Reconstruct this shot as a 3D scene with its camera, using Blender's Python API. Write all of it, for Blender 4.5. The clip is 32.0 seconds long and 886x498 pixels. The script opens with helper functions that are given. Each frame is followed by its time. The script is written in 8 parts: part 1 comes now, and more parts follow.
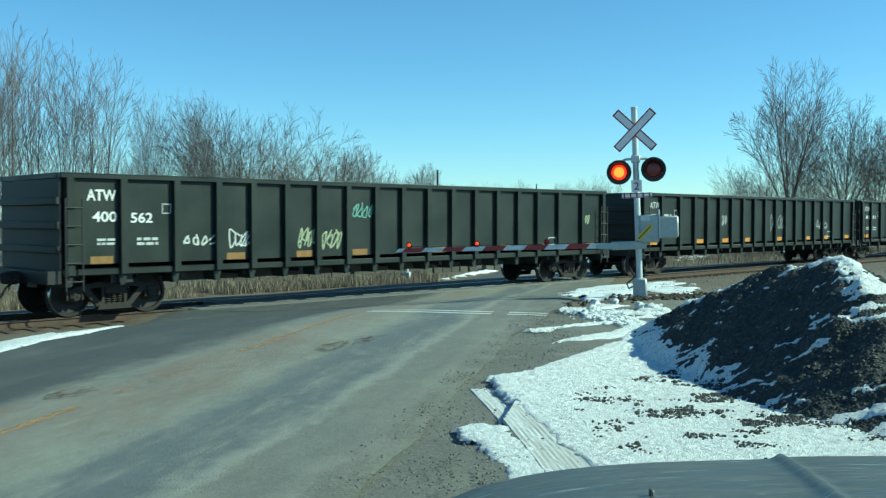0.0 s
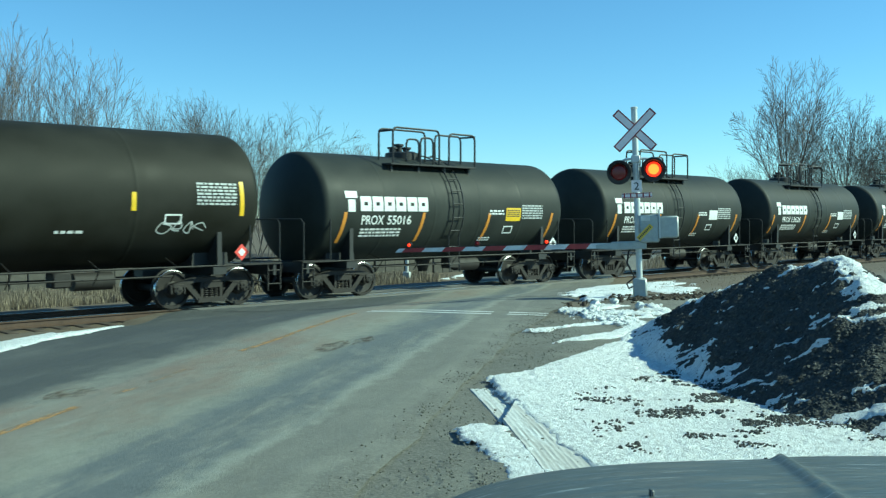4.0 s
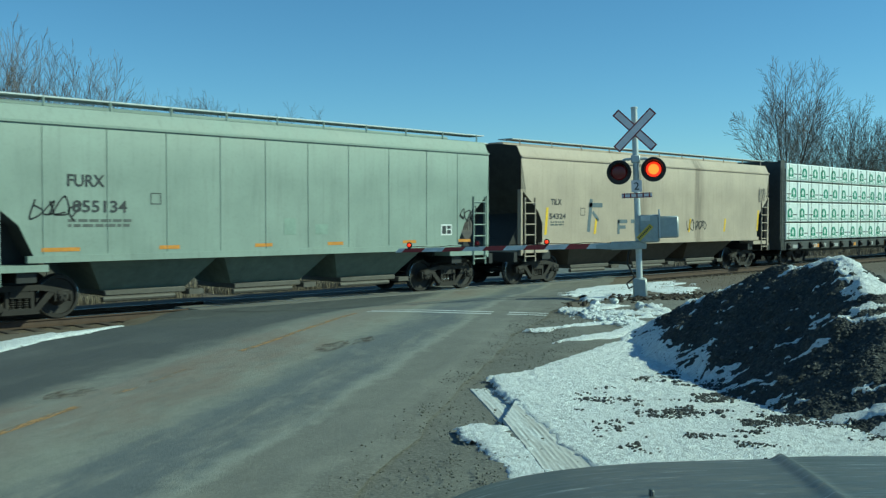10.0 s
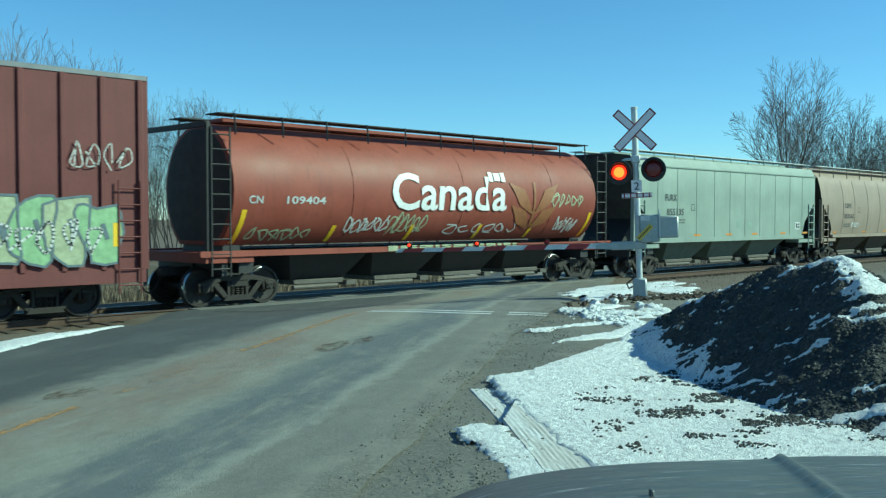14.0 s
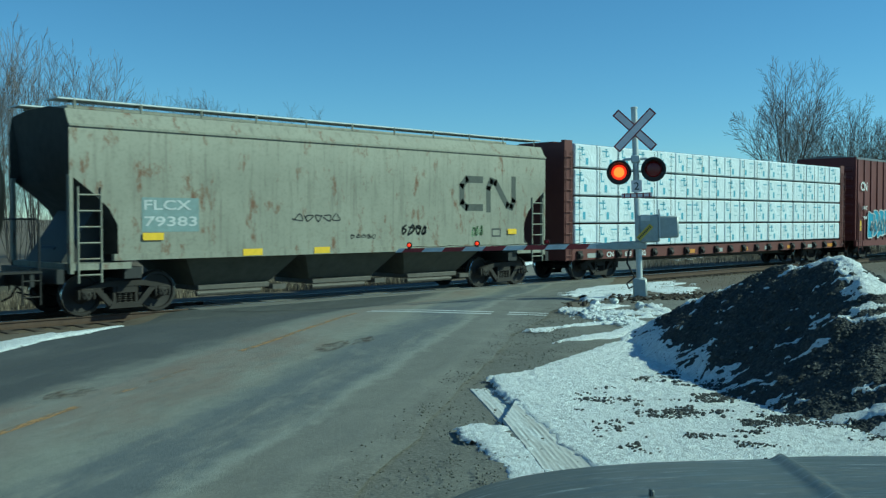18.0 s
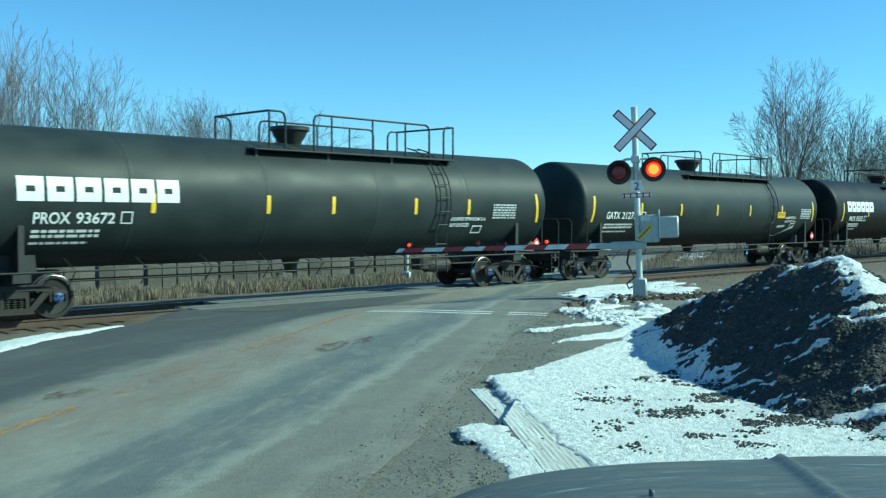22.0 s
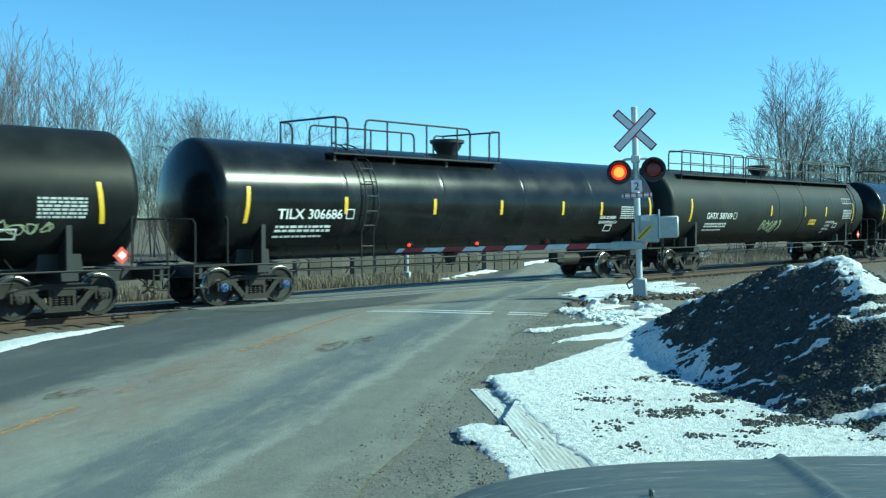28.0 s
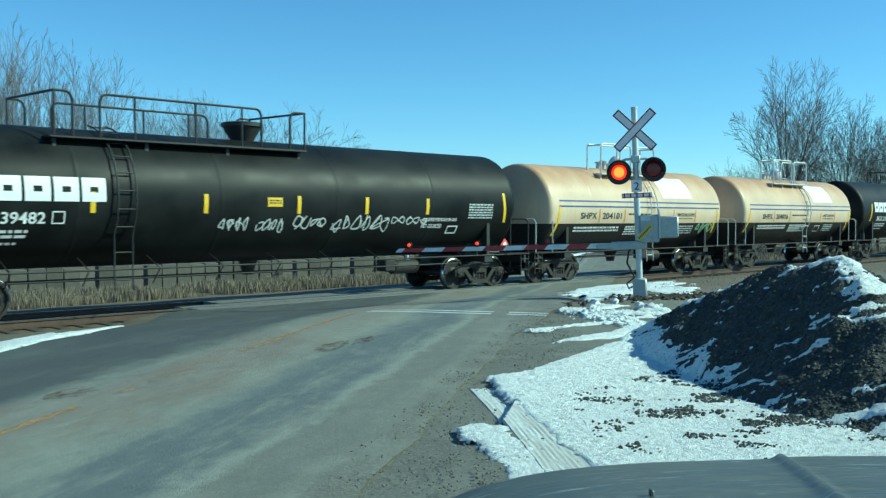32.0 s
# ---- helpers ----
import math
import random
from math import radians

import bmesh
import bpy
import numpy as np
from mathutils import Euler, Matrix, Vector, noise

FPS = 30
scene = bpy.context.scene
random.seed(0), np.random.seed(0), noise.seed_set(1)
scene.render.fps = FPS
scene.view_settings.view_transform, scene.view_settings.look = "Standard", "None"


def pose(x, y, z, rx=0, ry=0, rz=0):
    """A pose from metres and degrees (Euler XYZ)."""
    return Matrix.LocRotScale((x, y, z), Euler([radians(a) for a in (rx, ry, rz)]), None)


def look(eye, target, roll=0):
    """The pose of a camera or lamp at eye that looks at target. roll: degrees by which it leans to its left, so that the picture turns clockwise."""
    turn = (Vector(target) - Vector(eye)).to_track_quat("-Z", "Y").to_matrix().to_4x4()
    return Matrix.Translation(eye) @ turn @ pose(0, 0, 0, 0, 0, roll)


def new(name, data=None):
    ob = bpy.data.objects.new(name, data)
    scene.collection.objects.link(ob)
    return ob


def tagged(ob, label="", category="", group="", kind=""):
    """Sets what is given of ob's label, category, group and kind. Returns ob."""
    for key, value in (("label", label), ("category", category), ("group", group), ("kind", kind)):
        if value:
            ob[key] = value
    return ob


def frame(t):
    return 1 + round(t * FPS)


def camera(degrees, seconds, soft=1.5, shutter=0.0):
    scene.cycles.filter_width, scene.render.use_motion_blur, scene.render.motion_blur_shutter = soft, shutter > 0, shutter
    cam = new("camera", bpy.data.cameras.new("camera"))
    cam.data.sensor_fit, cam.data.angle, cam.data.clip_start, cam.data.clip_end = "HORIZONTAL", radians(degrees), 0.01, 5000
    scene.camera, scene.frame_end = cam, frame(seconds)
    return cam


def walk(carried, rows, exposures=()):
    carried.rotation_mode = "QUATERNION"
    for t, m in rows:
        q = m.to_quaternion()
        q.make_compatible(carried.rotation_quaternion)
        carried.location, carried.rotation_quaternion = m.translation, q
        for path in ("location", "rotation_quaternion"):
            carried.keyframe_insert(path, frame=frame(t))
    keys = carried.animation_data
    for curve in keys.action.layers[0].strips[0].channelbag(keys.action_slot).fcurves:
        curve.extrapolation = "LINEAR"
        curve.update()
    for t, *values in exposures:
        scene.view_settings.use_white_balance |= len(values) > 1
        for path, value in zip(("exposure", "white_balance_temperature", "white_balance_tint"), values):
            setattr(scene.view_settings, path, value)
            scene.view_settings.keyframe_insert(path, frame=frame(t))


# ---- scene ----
# World: x runs along the railway in the train's direction, y across it away from the camera,
# z up from the top of the rails.
cam = camera(49.0, 32.0, soft=1.3, shutter=0.1)
EYE = (0.0, 0.0, 2.08)
AIM = (14.241, 14.043, 1.464)
EXPO = [(t, e - 0.10, 5650 if t < 11 else 5480 if t < 15 else 5300, -23 if t < 11 else -24) for t, e in ((0, 0.45), (3, 0.48), (6, 0.55), (7, 0.22), (8, -0.05), (9, -0.2), (10, -0.05), (11, 0.1), (12, 0.2), (13, 0.25), (14, 0.32), (15.5, 0.1), (17, -0.2), (18, -0.15), (19, 0.2), (20, 0.4),
                                     (22, 0.5), (25, 0.58), (29, 0.6), (30, 0.4), (31, 0.3), (32, 0.35))]
walk(cam, [(0, look(EYE, AIM)), (32, look(EYE, AIM))], EXPO)

# ---- sky and sun ----
SUN = Vector((0.56, -0.60, 0.56)).normalized()
world = bpy.data.worlds.new("sky")
scene.world = world
world.use_nodes = True
_n = world.node_tree.nodes
_sky = _n.new("ShaderNodeTexSky")
_sky.sky_type = "NISHITA"
_sky.sun_disc = False
_sky.sun_elevation = math.asin(SUN.z)
_sky.sun_rotation = math.atan2(SUN.x, SUN.y)
_sky.air_density, _sky.dust_density, _sky.ozone_density = 1.0, 0.0, 4.6
_sky.altitude = 900
_tone = _n.new("ShaderNodeMix")
_tone.data_type, _tone.blend_type = "RGBA", "MULTIPLY"
_tone.inputs[0].default_value = 1.0
_tone.inputs[7].default_value = (0.90, 0.99, 1.05, 1)
world.node_tree.links.new(_sky.outputs[0], _tone.inputs[6])
world.node_tree.links.new(_tone.outputs[2], _n["Background"].inputs[0])
_n["Background"].inputs[1].default_value = 0.116
_sun = bpy.data.lights.new("sun", "SUN")
_sun.energy, _sun.angle, _sun.color = 5.15, radians(0.53), (1.0, 0.95, 0.76)
new("sun", _sun).matrix_world = look(SUN * 50, (0, 0, 0))
# ---- materials ----
def nodes_of(name):
    m = bpy.data.materials.new(name)
    m.use_nodes = True
    nt = m.node_tree
    return m, nt, nt.nodes["Principled BSDF"]


def add(nt, kind, **sets):
    n = nt.nodes.new(kind)
    for k, v in sets.items():
        n.inputs[k.replace("_", " ")].default_value = v
    return n


def ramp(nt, src, stops):
    r = nt.nodes.new("ShaderNodeValToRGB")
    e = r.color_ramp.elements
    while len(e) < len(stops):
        e.new(0.5)
    for el, (p, c) in zip(e, stops):
        el.position = p
        el.color = (*c, 1) if len(c) == 3 else c
    nt.links.new(src, r.inputs[0])
    return r.outputs[0]


def blend(nt, fac, a, b, mode="MIX"):
    m = nt.nodes.new("ShaderNodeMix")
    m.data_type, m.blend_type = "RGBA", mode
    for sock, val in ((m.inputs[0], fac), (m.inputs[6], a), (m.inputs[7], b)):
        if hasattr(val, "is_output"):
            nt.links.new(val, sock)
        elif isinstance(val, (int, float)):
            sock.default_value = val
        else:
            sock.default_value = (*val, 1)
    return m.outputs[2]


def coords(nt, scale=(1, 1, 1), rot=(0, 0, 0), which="Object"):
    t = nt.nodes.new("ShaderNodeTexCoord")
    m = nt.nodes.new("ShaderNodeMapping")
    m.inputs["Scale"].default_value = scale
    m.inputs["Rotation"].default_value = rot
    nt.links.new(t.outputs[which], m.inputs[0])
    return m.outputs[0]


def noise_tex(nt, vec, scale, detail=4.0, rough=0.55, dist=0.0):
    n = add(nt, "ShaderNodeTexNoise", Scale=scale, Detail=detail, Roughness=rough, Distortion=dist)
    nt.links.new(vec, n.inputs["Vector"])
    return n.outputs[0]


def bump(nt, bsdf, h, strength, dist):
    b = add(nt, "ShaderNodeBump", Strength=strength, Distance=dist)
    nt.links.new(h, b.inputs["Height"])
    nt.links.new(b.outputs[0], bsdf.inputs["Normal"])


def paint(name, col, rough=0.45, grime=(0.05, 0.045, 0.04), amount=0.35, streak=0.3, rust=0.0, metal=0.0, coat=0.0, size=1.0, gloss=0.3):
    """Weathered car-body paint: patchy fading, dust streaks running down, small rust spots."""
    m, nt, b = nodes_of(name)
    v = coords(nt)
    big = noise_tex(nt, v, 0.9 * size, 5)
    fine = noise_tex(nt, v, 14.0 * size, 6, 0.65)
    run = noise_tex(nt, coords(nt, (5.0, 5.0, 0.35)), 1.6 * size, 5, 0.6)
    light = tuple(min(1, c * 1.18 + 0.01) for c in col)
    c = blend(nt, ramp(nt, big, [(0.35, (0, 0, 0)), (0.7, (1, 1, 1))]), col, light)
    c = blend(nt, ramp(nt, run, [(0.52, (0, 0, 0)), (0.8, (streak, streak, streak))]), c, grime)
    c = blend(nt, ramp(nt, fine, [(0.5, (0, 0, 0)), (0.78, (amount, amount, amount))]), c, grime)
    if rust:
        spots = noise_tex(nt, coords(nt, (1.6, 1.6, 0.8)), 2.2, 8, 0.7)
        c = blend(nt, ramp(nt, spots, [(0.56, (0, 0, 0)), (0.67, (rust, rust, rust))]), c, (0.13, 0.055, 0.025))
    nt.links.new(c, b.inputs["Base Color"])
    r = ramp(nt, big, [(0.3, (rough - 0.05,) * 3), (0.75, (min(1, rough + (0.05 if coat else 0.12)),) * 3)])
    b.inputs["Specular IOR Level"].default_value = 0.18 if coat else gloss
    nt.links.new(r, b.inputs["Roughness"])
    b.inputs["Metallic"].default_value = metal
    b.inputs["Coat Weight"].default_value = coat
    b.inputs["Coat Roughness"].default_value = 0.12
    bump(nt, b, big if coat else blend(nt, 0.5, big, fine), 0.03 if coat else 0.05, 0.02)
    return m


def plain(name, col, rough=0.5, metal=0.0, var=0.25, scale=6.0, bumpy=0.1, emit=None, spread=False):
    m, nt, b = nodes_of(name)
    v = coords(nt)
    n1, n2 = noise_tex(nt, v, scale, 6, 0.65), noise_tex(nt, v, scale * 0.15, 3)
    dark = tuple(c * (1 - var) for c in col)
    c = blend(nt, ramp(nt, n1, [(0.3, (0, 0, 0)), (0.7, (1, 1, 1))]), dark, col)
    c = blend(nt, ramp(nt, n2, [(0.35, (0, 0, 0)), (0.75, (var, var, var))]), c, tuple(x * 0.75 for x in col))
    if spread:
        o = nt.nodes.new("ShaderNodeObjectInfo")
        c = blend(nt, o.outputs["Random"], c, blend(nt, 0.35, c, (0.0, 0.0, 0.0)))
    nt.links.new(c, b.inputs["Base Color"])
    b.inputs["Roughness"].default_value = rough
    b.inputs["Metallic"].default_value = metal
    if emit:
        b.inputs["Emission Color"].default_value = (*emit[0], 1)
        b.inputs["Emission Strength"].default_value = emit[1]
    if bumpy:
        bump(nt, b, n1, bumpy, 0.02)
    return m


M_STEEL = plain("dirty_steel", (0.024, 0.021, 0.019), 0.7, 0.1, 0.45, 9)
M_CAST = plain("rusty_cast_steel", (0.030, 0.025, 0.021), 0.8, 0.0, 0.5, 7, 0.25)
M_WHEEL = plain("wheel_steel", (0.022, 0.018, 0.015), 0.65, 0.1, 0.45, 8)
M_TREAD = plain("polished_tread", (0.55, 0.56, 0.57), 0.25, 1.0, 0.15, 12, 0)
M_BLACK = plain("black_iron", (0.022, 0.022, 0.022), 0.6, 0.0, 0.4, 8)
M_RUBBER = plain("black_rubber", (0.015, 0.015, 0.016), 0.8, 0, 0.3, 20)
M_WHITE = plain("white_lettering", (0.78, 0.79, 0.78), 0.55, 0, 0.18, 10, 0)
M_DULLWHITE = plain("faded_white_lettering", (0.42, 0.43, 0.42), 0.7, 0, 0.4, 12, 0)
M_BLUEWHITE = plain("pale_stencil", (0.55, 0.58, 0.58), 0.7, 0, 0.35, 12, 0)
M_INK = plain("dark_lettering", (0.035, 0.04, 0.045), 0.6, 0, 0.4, 10, 0)
M_YELLOW = plain("yellow_reflector", (0.80, 0.52, 0.02), 0.4, 0, 0.2, 8, 0)
M_ORANGE = plain("orange_reflector", (0.62, 0.26, 0.03), 0.5, 0, 0.3, 8, 0)
M_DULLORANGE = plain("dirty_orange_reflector", (0.27, 0.145, 0.04), 0.7, 0, 0.4, 8, 0)
M_FAINTINK = plain("faint_stencil_ink", (0.12, 0.135, 0.125), 0.7, 0, 0.4, 10, 0)
M_REDPL = plain("red_placard", (0.75, 0.08, 0.06), 0.5, 0, 0.2, 20, 0)
M_BLUEST = plain("blue_stripe", (0.03, 0.08, 0.25), 0.5, 0, 0.2, 10, 0)
M_CAPBLUE = plain("blue_bearing_cap", (0.05, 0.11, 0.28), 0.5, 0.2, 0.3, 20)
M_GRAFW = plain("white_spray_paint", (0.62, 0.64, 0.62), 0.7, 0, 0.35, 9, 0)
M_GRAFG = plain("green_spray_paint", (0.32, 0.50, 0.27), 0.7, 0, 0.5, 5, 0)
M_GRAFB = plain("blue_spray_paint", (0.05, 0.32, 0.50), 0.7, 0, 0.4, 5, 0)
M_GRAFK = plain("grey_blue_spray_paint", (0.13, 0.17, 0.20), 0.7, 0, 0.4, 5, 0)
M_GRAFY = plain("pale_spray_paint", (0.42, 0.47, 0.30), 0.7, 0, 0.5, 6, 0)
M_GALV = plain("galvanised_steel", (0.60, 0.63, 0.63), 0.5, 0.15, 0.22, 8)
M_ALU = plain("grey_painted_case", (0.40, 0.44, 0.44), 0.45, 0.1, 0.3, 6)
M_SIGNWHITE = plain("white_sign_sheeting", (0.84, 0.78, 0.80), 0.45, 0, 0.15, 12, 0)
M_SIGNRED = plain("red_sign_sheeting", (0.22, 0.03, 0.045), 0.45, 0, 0.25, 12, 0)
M_LENSOFF = plain("dark_red_lens", (0.16, 0.008, 0.012), 0.2, 0, 0.2, 30, 0)
M_LENSON = plain("lit_red_lens", (0.9, 0.10, 0.02), 0.3, 0, 0.0, 30, 0, ((1.0, 0.016, 0.006), 1.15))
M_LENSCORE = plain("lit_lens_core", (1.0, 0.3, 0.05), 0.3, 0, 0.0, 30, 0, ((1.0, 0.15, 0.014), 2.3))
M_TAPE = plain("yellow_label", (0.70, 0.52, 0.06), 0.5, 0, 0.2, 20, 0)
M_CONC = plain("old_concrete", (0.30, 0.29, 0.27), 0.9, 0, 0.35, 5, 0.3)
# ---- mesh building ----
class Shape:
    """Collects vertices and faces of one part; faces may carry a material slot."""

    def __init__(self):
        self.v, self.f, self.s = [], [], []

    def face(self, idx, slot=0):
        self.f.append(tuple(idx))
        self.s.append(slot)

    def poly(self, pts, slot=0):
        n = len(self.v)
        self.v.extend(tuple(p) for p in pts)
        self.face(range(n, n + len(pts)), slot)

    def box(self, x0, x1, y0, y1, z0, z1, slot=0, m=None, bevel=0.0):
        n = len(self.v)
        if bevel:
            b = min(bevel, abs(x1 - x0) / 2.1, abs(y1 - y0) / 2.1, abs(z1 - z0) / 2.1)
            bm = bmesh.new()
            bmesh.ops.create_cube(bm, size=1, matrix=Matrix.LocRotScale(((x0 + x1) / 2, (y0 + y1) / 2, (z0 + z1) / 2), None, (abs(x1 - x0), abs(y1 - y0), abs(z1 - z0))))
            bmesh.ops.bevel(bm, geom=bm.edges[:], offset=b, segments=1, affect="EDGES")
            bm.verts.index_update()
            self.v.extend(tuple(m @ w.co if m else w.co) for w in bm.verts)
            for fc in bm.faces:
                self.face([n + w.index for w in fc.verts], slot)
            bm.free()
            return
        for x, y, z in ((x0, y0, z0), (x1, y0, z0), (x1, y1, z0), (x0, y1, z0), (x0, y0, z1), (x1, y0, z1), (x1, y1, z1), (x0, y1, z1)):
            self.v.append(tuple(m @ Vector((x, y, z))) if m else (x, y, z))
        for q in ((3, 2, 1, 0), (4, 5, 6, 7), (0, 1, 5, 4), (1, 2, 6, 5), (2, 3, 7, 6), (3, 0, 4, 7)):
            self.face([n + i for i in q], slot)

    def tube(self, pts, r, n=6, slot=0, caps=True, closed=False):
        """A round bar along a polyline; r may be a list of radii."""
        pts = [Vector(p) for p in pts]
        k = len(pts)
        rad = r if isinstance(r, (list, tuple)) else [r] * k
        base, up = len(self.v), None
        for i, p in enumerate(pts):
            a = pts[i] - pts[i - 1] if i else pts[1] - pts[0]
            c = pts[i + 1] - pts[i] if i < k - 1 else a
            t = (a.normalized() + c.normalized())
            t = t.normalized() if t.length > 1e-6 else a.normalized()
            if up is None:
                up = Vector((0, 0, 1)) if abs(t.z) < 0.9 else Vector((1, 0, 0))
            side = t.cross(up)
            side = side.normalized() if side.length > 1e-6 else t.orthogonal().normalized()
            up = side.cross(t).normalized()
            for j in range(n):
                w = 2 * math.pi * j / n
                self.v.append(tuple(p + rad[i] * (math.cos(w) * side + math.sin(w) * up)))
        for i in range(k - 1):
            for j in range(n):
                a, b = base + i * n + j, base + i * n + (j + 1) % n
                self.face((a, b, b + n, a + n), slot)
        if caps:
            self.face([base + j for j in range(n)][::-1], slot)
            self.face([base + (k - 1) * n + j for j in range(n)], slot)

    def lathe(self, prof, n=24, axis="x", at=(0, 0, 0), slot=0, m=None):
        """Revolves (position, radius) pairs about an axis; a radius of zero closes the end."""
        base, rows = len(self.v), []
        for q, r in prof:
            if r < 1e-6:
                rows.append([len(self.v)])
                ring = [(q, 0, 0)]
            else:
                rows.append(list(range(len(self.v), len(self.v) + n)))
                ring = [(q, r * math.cos(2 * math.pi * j / n), r * math.sin(2 * math.pi * j / n)) for j in range(n)]
            for a, b, c in ring:
                w = Vector((a, b, c)) if axis == "x" else Vector((c, a, b)) if axis == "y" else Vector((b, c, a))
                w = w + Vector(at)
                self.v.append(tuple(m @ w if m else w))
        for r0, r1 in zip(rows, rows[1:]):
            for j in range(n):
                k = (j + 1) % n
                if len(r0) == 1 and len(r1) == 1:
                    continue
                if len(r0) == 1:
                    self.face((r0[0], r1[k], r1[j]), slot)
                elif len(r1) == 1:
                    self.face((r0[j], r0[k], r1[0]), slot)
                else:
                    self.face((r0[j], r0[k], r1[k], r1[j]), slot)

    def prism(self, outline, y0, y1, slot=0):
        """An outline in the xz plane pushed from y0 to y1."""
        n, k = len(self.v), len(outline)
        self.v.extend((x, y0, z) for x, z in outline)
        self.v.extend((x, y1, z) for x, z in outline)
        self.face(range(n, n + k), slot)
        self.face(range(n + 2 * k - 1, n + k - 1, -1), slot)
        for i in range(k):
            j = (i + 1) % k
            self.face((n + j, n + i, n + k + i, n + k + j), slot)

    def loft(self, sections, slot=0, caps=True):
        """Joins equal-length rings of points."""
        n, k = len(self.v), len(sections[0])
        for s in sections:
            self.v.extend(tuple(p) for p in s)
        for i in range(len(sections) - 1):
            for j in range(k):
                a, b = n + i * k + j, n + i * k + (j + 1) % k
                self.face((a, b, b + k, a + k), slot)
        if caps:
            self.face([n + j for j in range(k)][::-1], slot)
            self.face([n + (len(sections) - 1) * k + j for j in range(k)], slot)

    def mesh(self, name, mats, smooth=True):
        me = bpy.data.meshes.new(name)
        me.from_pydata(self.v, [], self.f)
        for m in mats if isinstance(mats, (list, tuple)) else [mats]:
            me.materials.append(m)
        me.polygons.foreach_set("material_index", self.s)
        if smooth:
            me.polygons.foreach_set("use_smooth", [True] * len(self.f))
            me.update()
            me.set_sharp_from_angle(angle=radians(38))
        me.update()
        return me


def part(name, shape, mats, parent=None, label="", smooth=True):
    """Links a shape (or a ready mesh) as one object under its thing."""
    me = shape if isinstance(shape, bpy.types.Mesh) else shape.mesh(name, mats, smooth)
    ob = new(name, me)
    if parent:
        ob.parent = parent
    return tagged(ob, label)


def thing(name, label, category, group="", at=None):
    ob = tagged(new(name), label, category, group)
    if at is not None:
        ob.matrix_basis = at
    return ob


def structure(name, shape, mats, label, smooth=True, kind="structure"):
    return tagged(part(name, shape, mats, None, label, smooth), kind=kind)


# flat work laid on a curved side: side(z) gives the surface's y
def decal(name, polys, side, mat, parent, label="", off=0.006):
    s = Shape()
    for pts in polys:
        zs = [p[1] for p in pts]
        lo, hi = min(zs), max(zs)
        if len(pts) == 4 and hi - lo > 0.12:
            k = int((hi - lo) / 0.08) + 1
            a, b, c, d = pts
            for i in range(k):
                t0, t1 = i / k, (i + 1) / k
                q = [(a[0] + (d[0] - a[0]) * t, a[1] + (d[1] - a[1]) * t) for t in (t0, t1)]
                w = [(b[0] + (c[0] - b[0]) * t, b[1] + (c[1] - b[1]) * t) for t in (t0, t1)]
                s.poly([(x, side(z) - off, z) for x, z in (q[0], w[0], w[1], q[1])])
        else:
            s.poly([(x, side(z) - off, z) for x, z in pts])
    o = part(name, s, mat, parent, label, False)
    return tagged(o, kind="stuff") if len(polys) > 12 and name in ("small_print", "data_table") else o


def rect(x0, z0, x1, z1, lean=0.0):
    return [(x0, z0), (x1, z0), (x1 + lean, z1), (x0 + lean, z1)]


def frame_rects(x0, z0, x1, z1, w):
    return [rect(x0, z0, x1, z0 + w), rect(x0, z1 - w, x1, z1), rect(x0, z0 + w, x0 + w, z1 - w), rect(x1 - w, z0 + w, x1, z1 - w)]


def bars(x0, z0, x1, h, rows=2, seed=1, gap=1.7):
    """Lines of small print that cannot be read."""
    rnd, out = random.Random(seed), []
    for r in range(rows):
        x, z = x0, z0 - r * h * gap
        while x < x1:
            w = rnd.uniform(1.2, 4.0) * h
            out.append(rect(x, z, min(x + w, x1), z + h))
            x += w + h * 0.7
    return out


def words(name, text, x0, z0, x1, z1, side, mat, parent, off=0.01, slant=0.0):
    """Lettering in the built-in font, fitted to a rectangle on a car's side."""
    cu = bpy.data.curves.new(name, "FONT")
    cu.body, cu.shear, cu.offset = text, slant, 0.016
    cu.resolution_u = 3
    tmp = new(name, cu)
    me = bpy.data.meshes.new_from_object(tmp)
    bpy.data.objects.remove(tmp)
    bpy.data.curves.remove(cu)
    co = np.empty(len(me.vertices) * 3, dtype=np.float32)
    me.vertices.foreach_get("co", co)
    co = co.reshape(-1, 3)
    lo, hi = co.min(0), co.max(0)
    out = []
    for c in co:
        x = x0 + (c[0] - lo[0]) / (hi[0] - lo[0]) * (x1 - x0)
        z = z0 + (c[1] - lo[1]) / (hi[1] - lo[1]) * (z1 - z0)
        out.extend((x, side(z) - off, z))
    me.vertices.foreach_set("co", out)
    me.materials.clear()
    me.materials.append(mat)
    me.update()
    return part(name, me, None, parent)


def stroke(pts, w):
    """A ribbon of width w along a line in the xz plane."""
    out = []
    for (x0, z0), (x1, z1) in zip(pts, pts[1:]):
        d = math.hypot(x1 - x0, z1 - z0) or 1
        nx, nz = -(z1 - z0) / d * w / 2, (x1 - x0) / d * w / 2
        ex, ez = (x1 - x0) / d * w * 0.3, (z1 - z0) / d * w * 0.3
        out.append([(x0 - ex + nx, z0 - ez + nz), (x0 - ex - nx, z0 - ez - nz), (x1 + ex - nx, z1 + ez - nz), (x1 + ex + nx, z1 + ez + nz)])
    return out


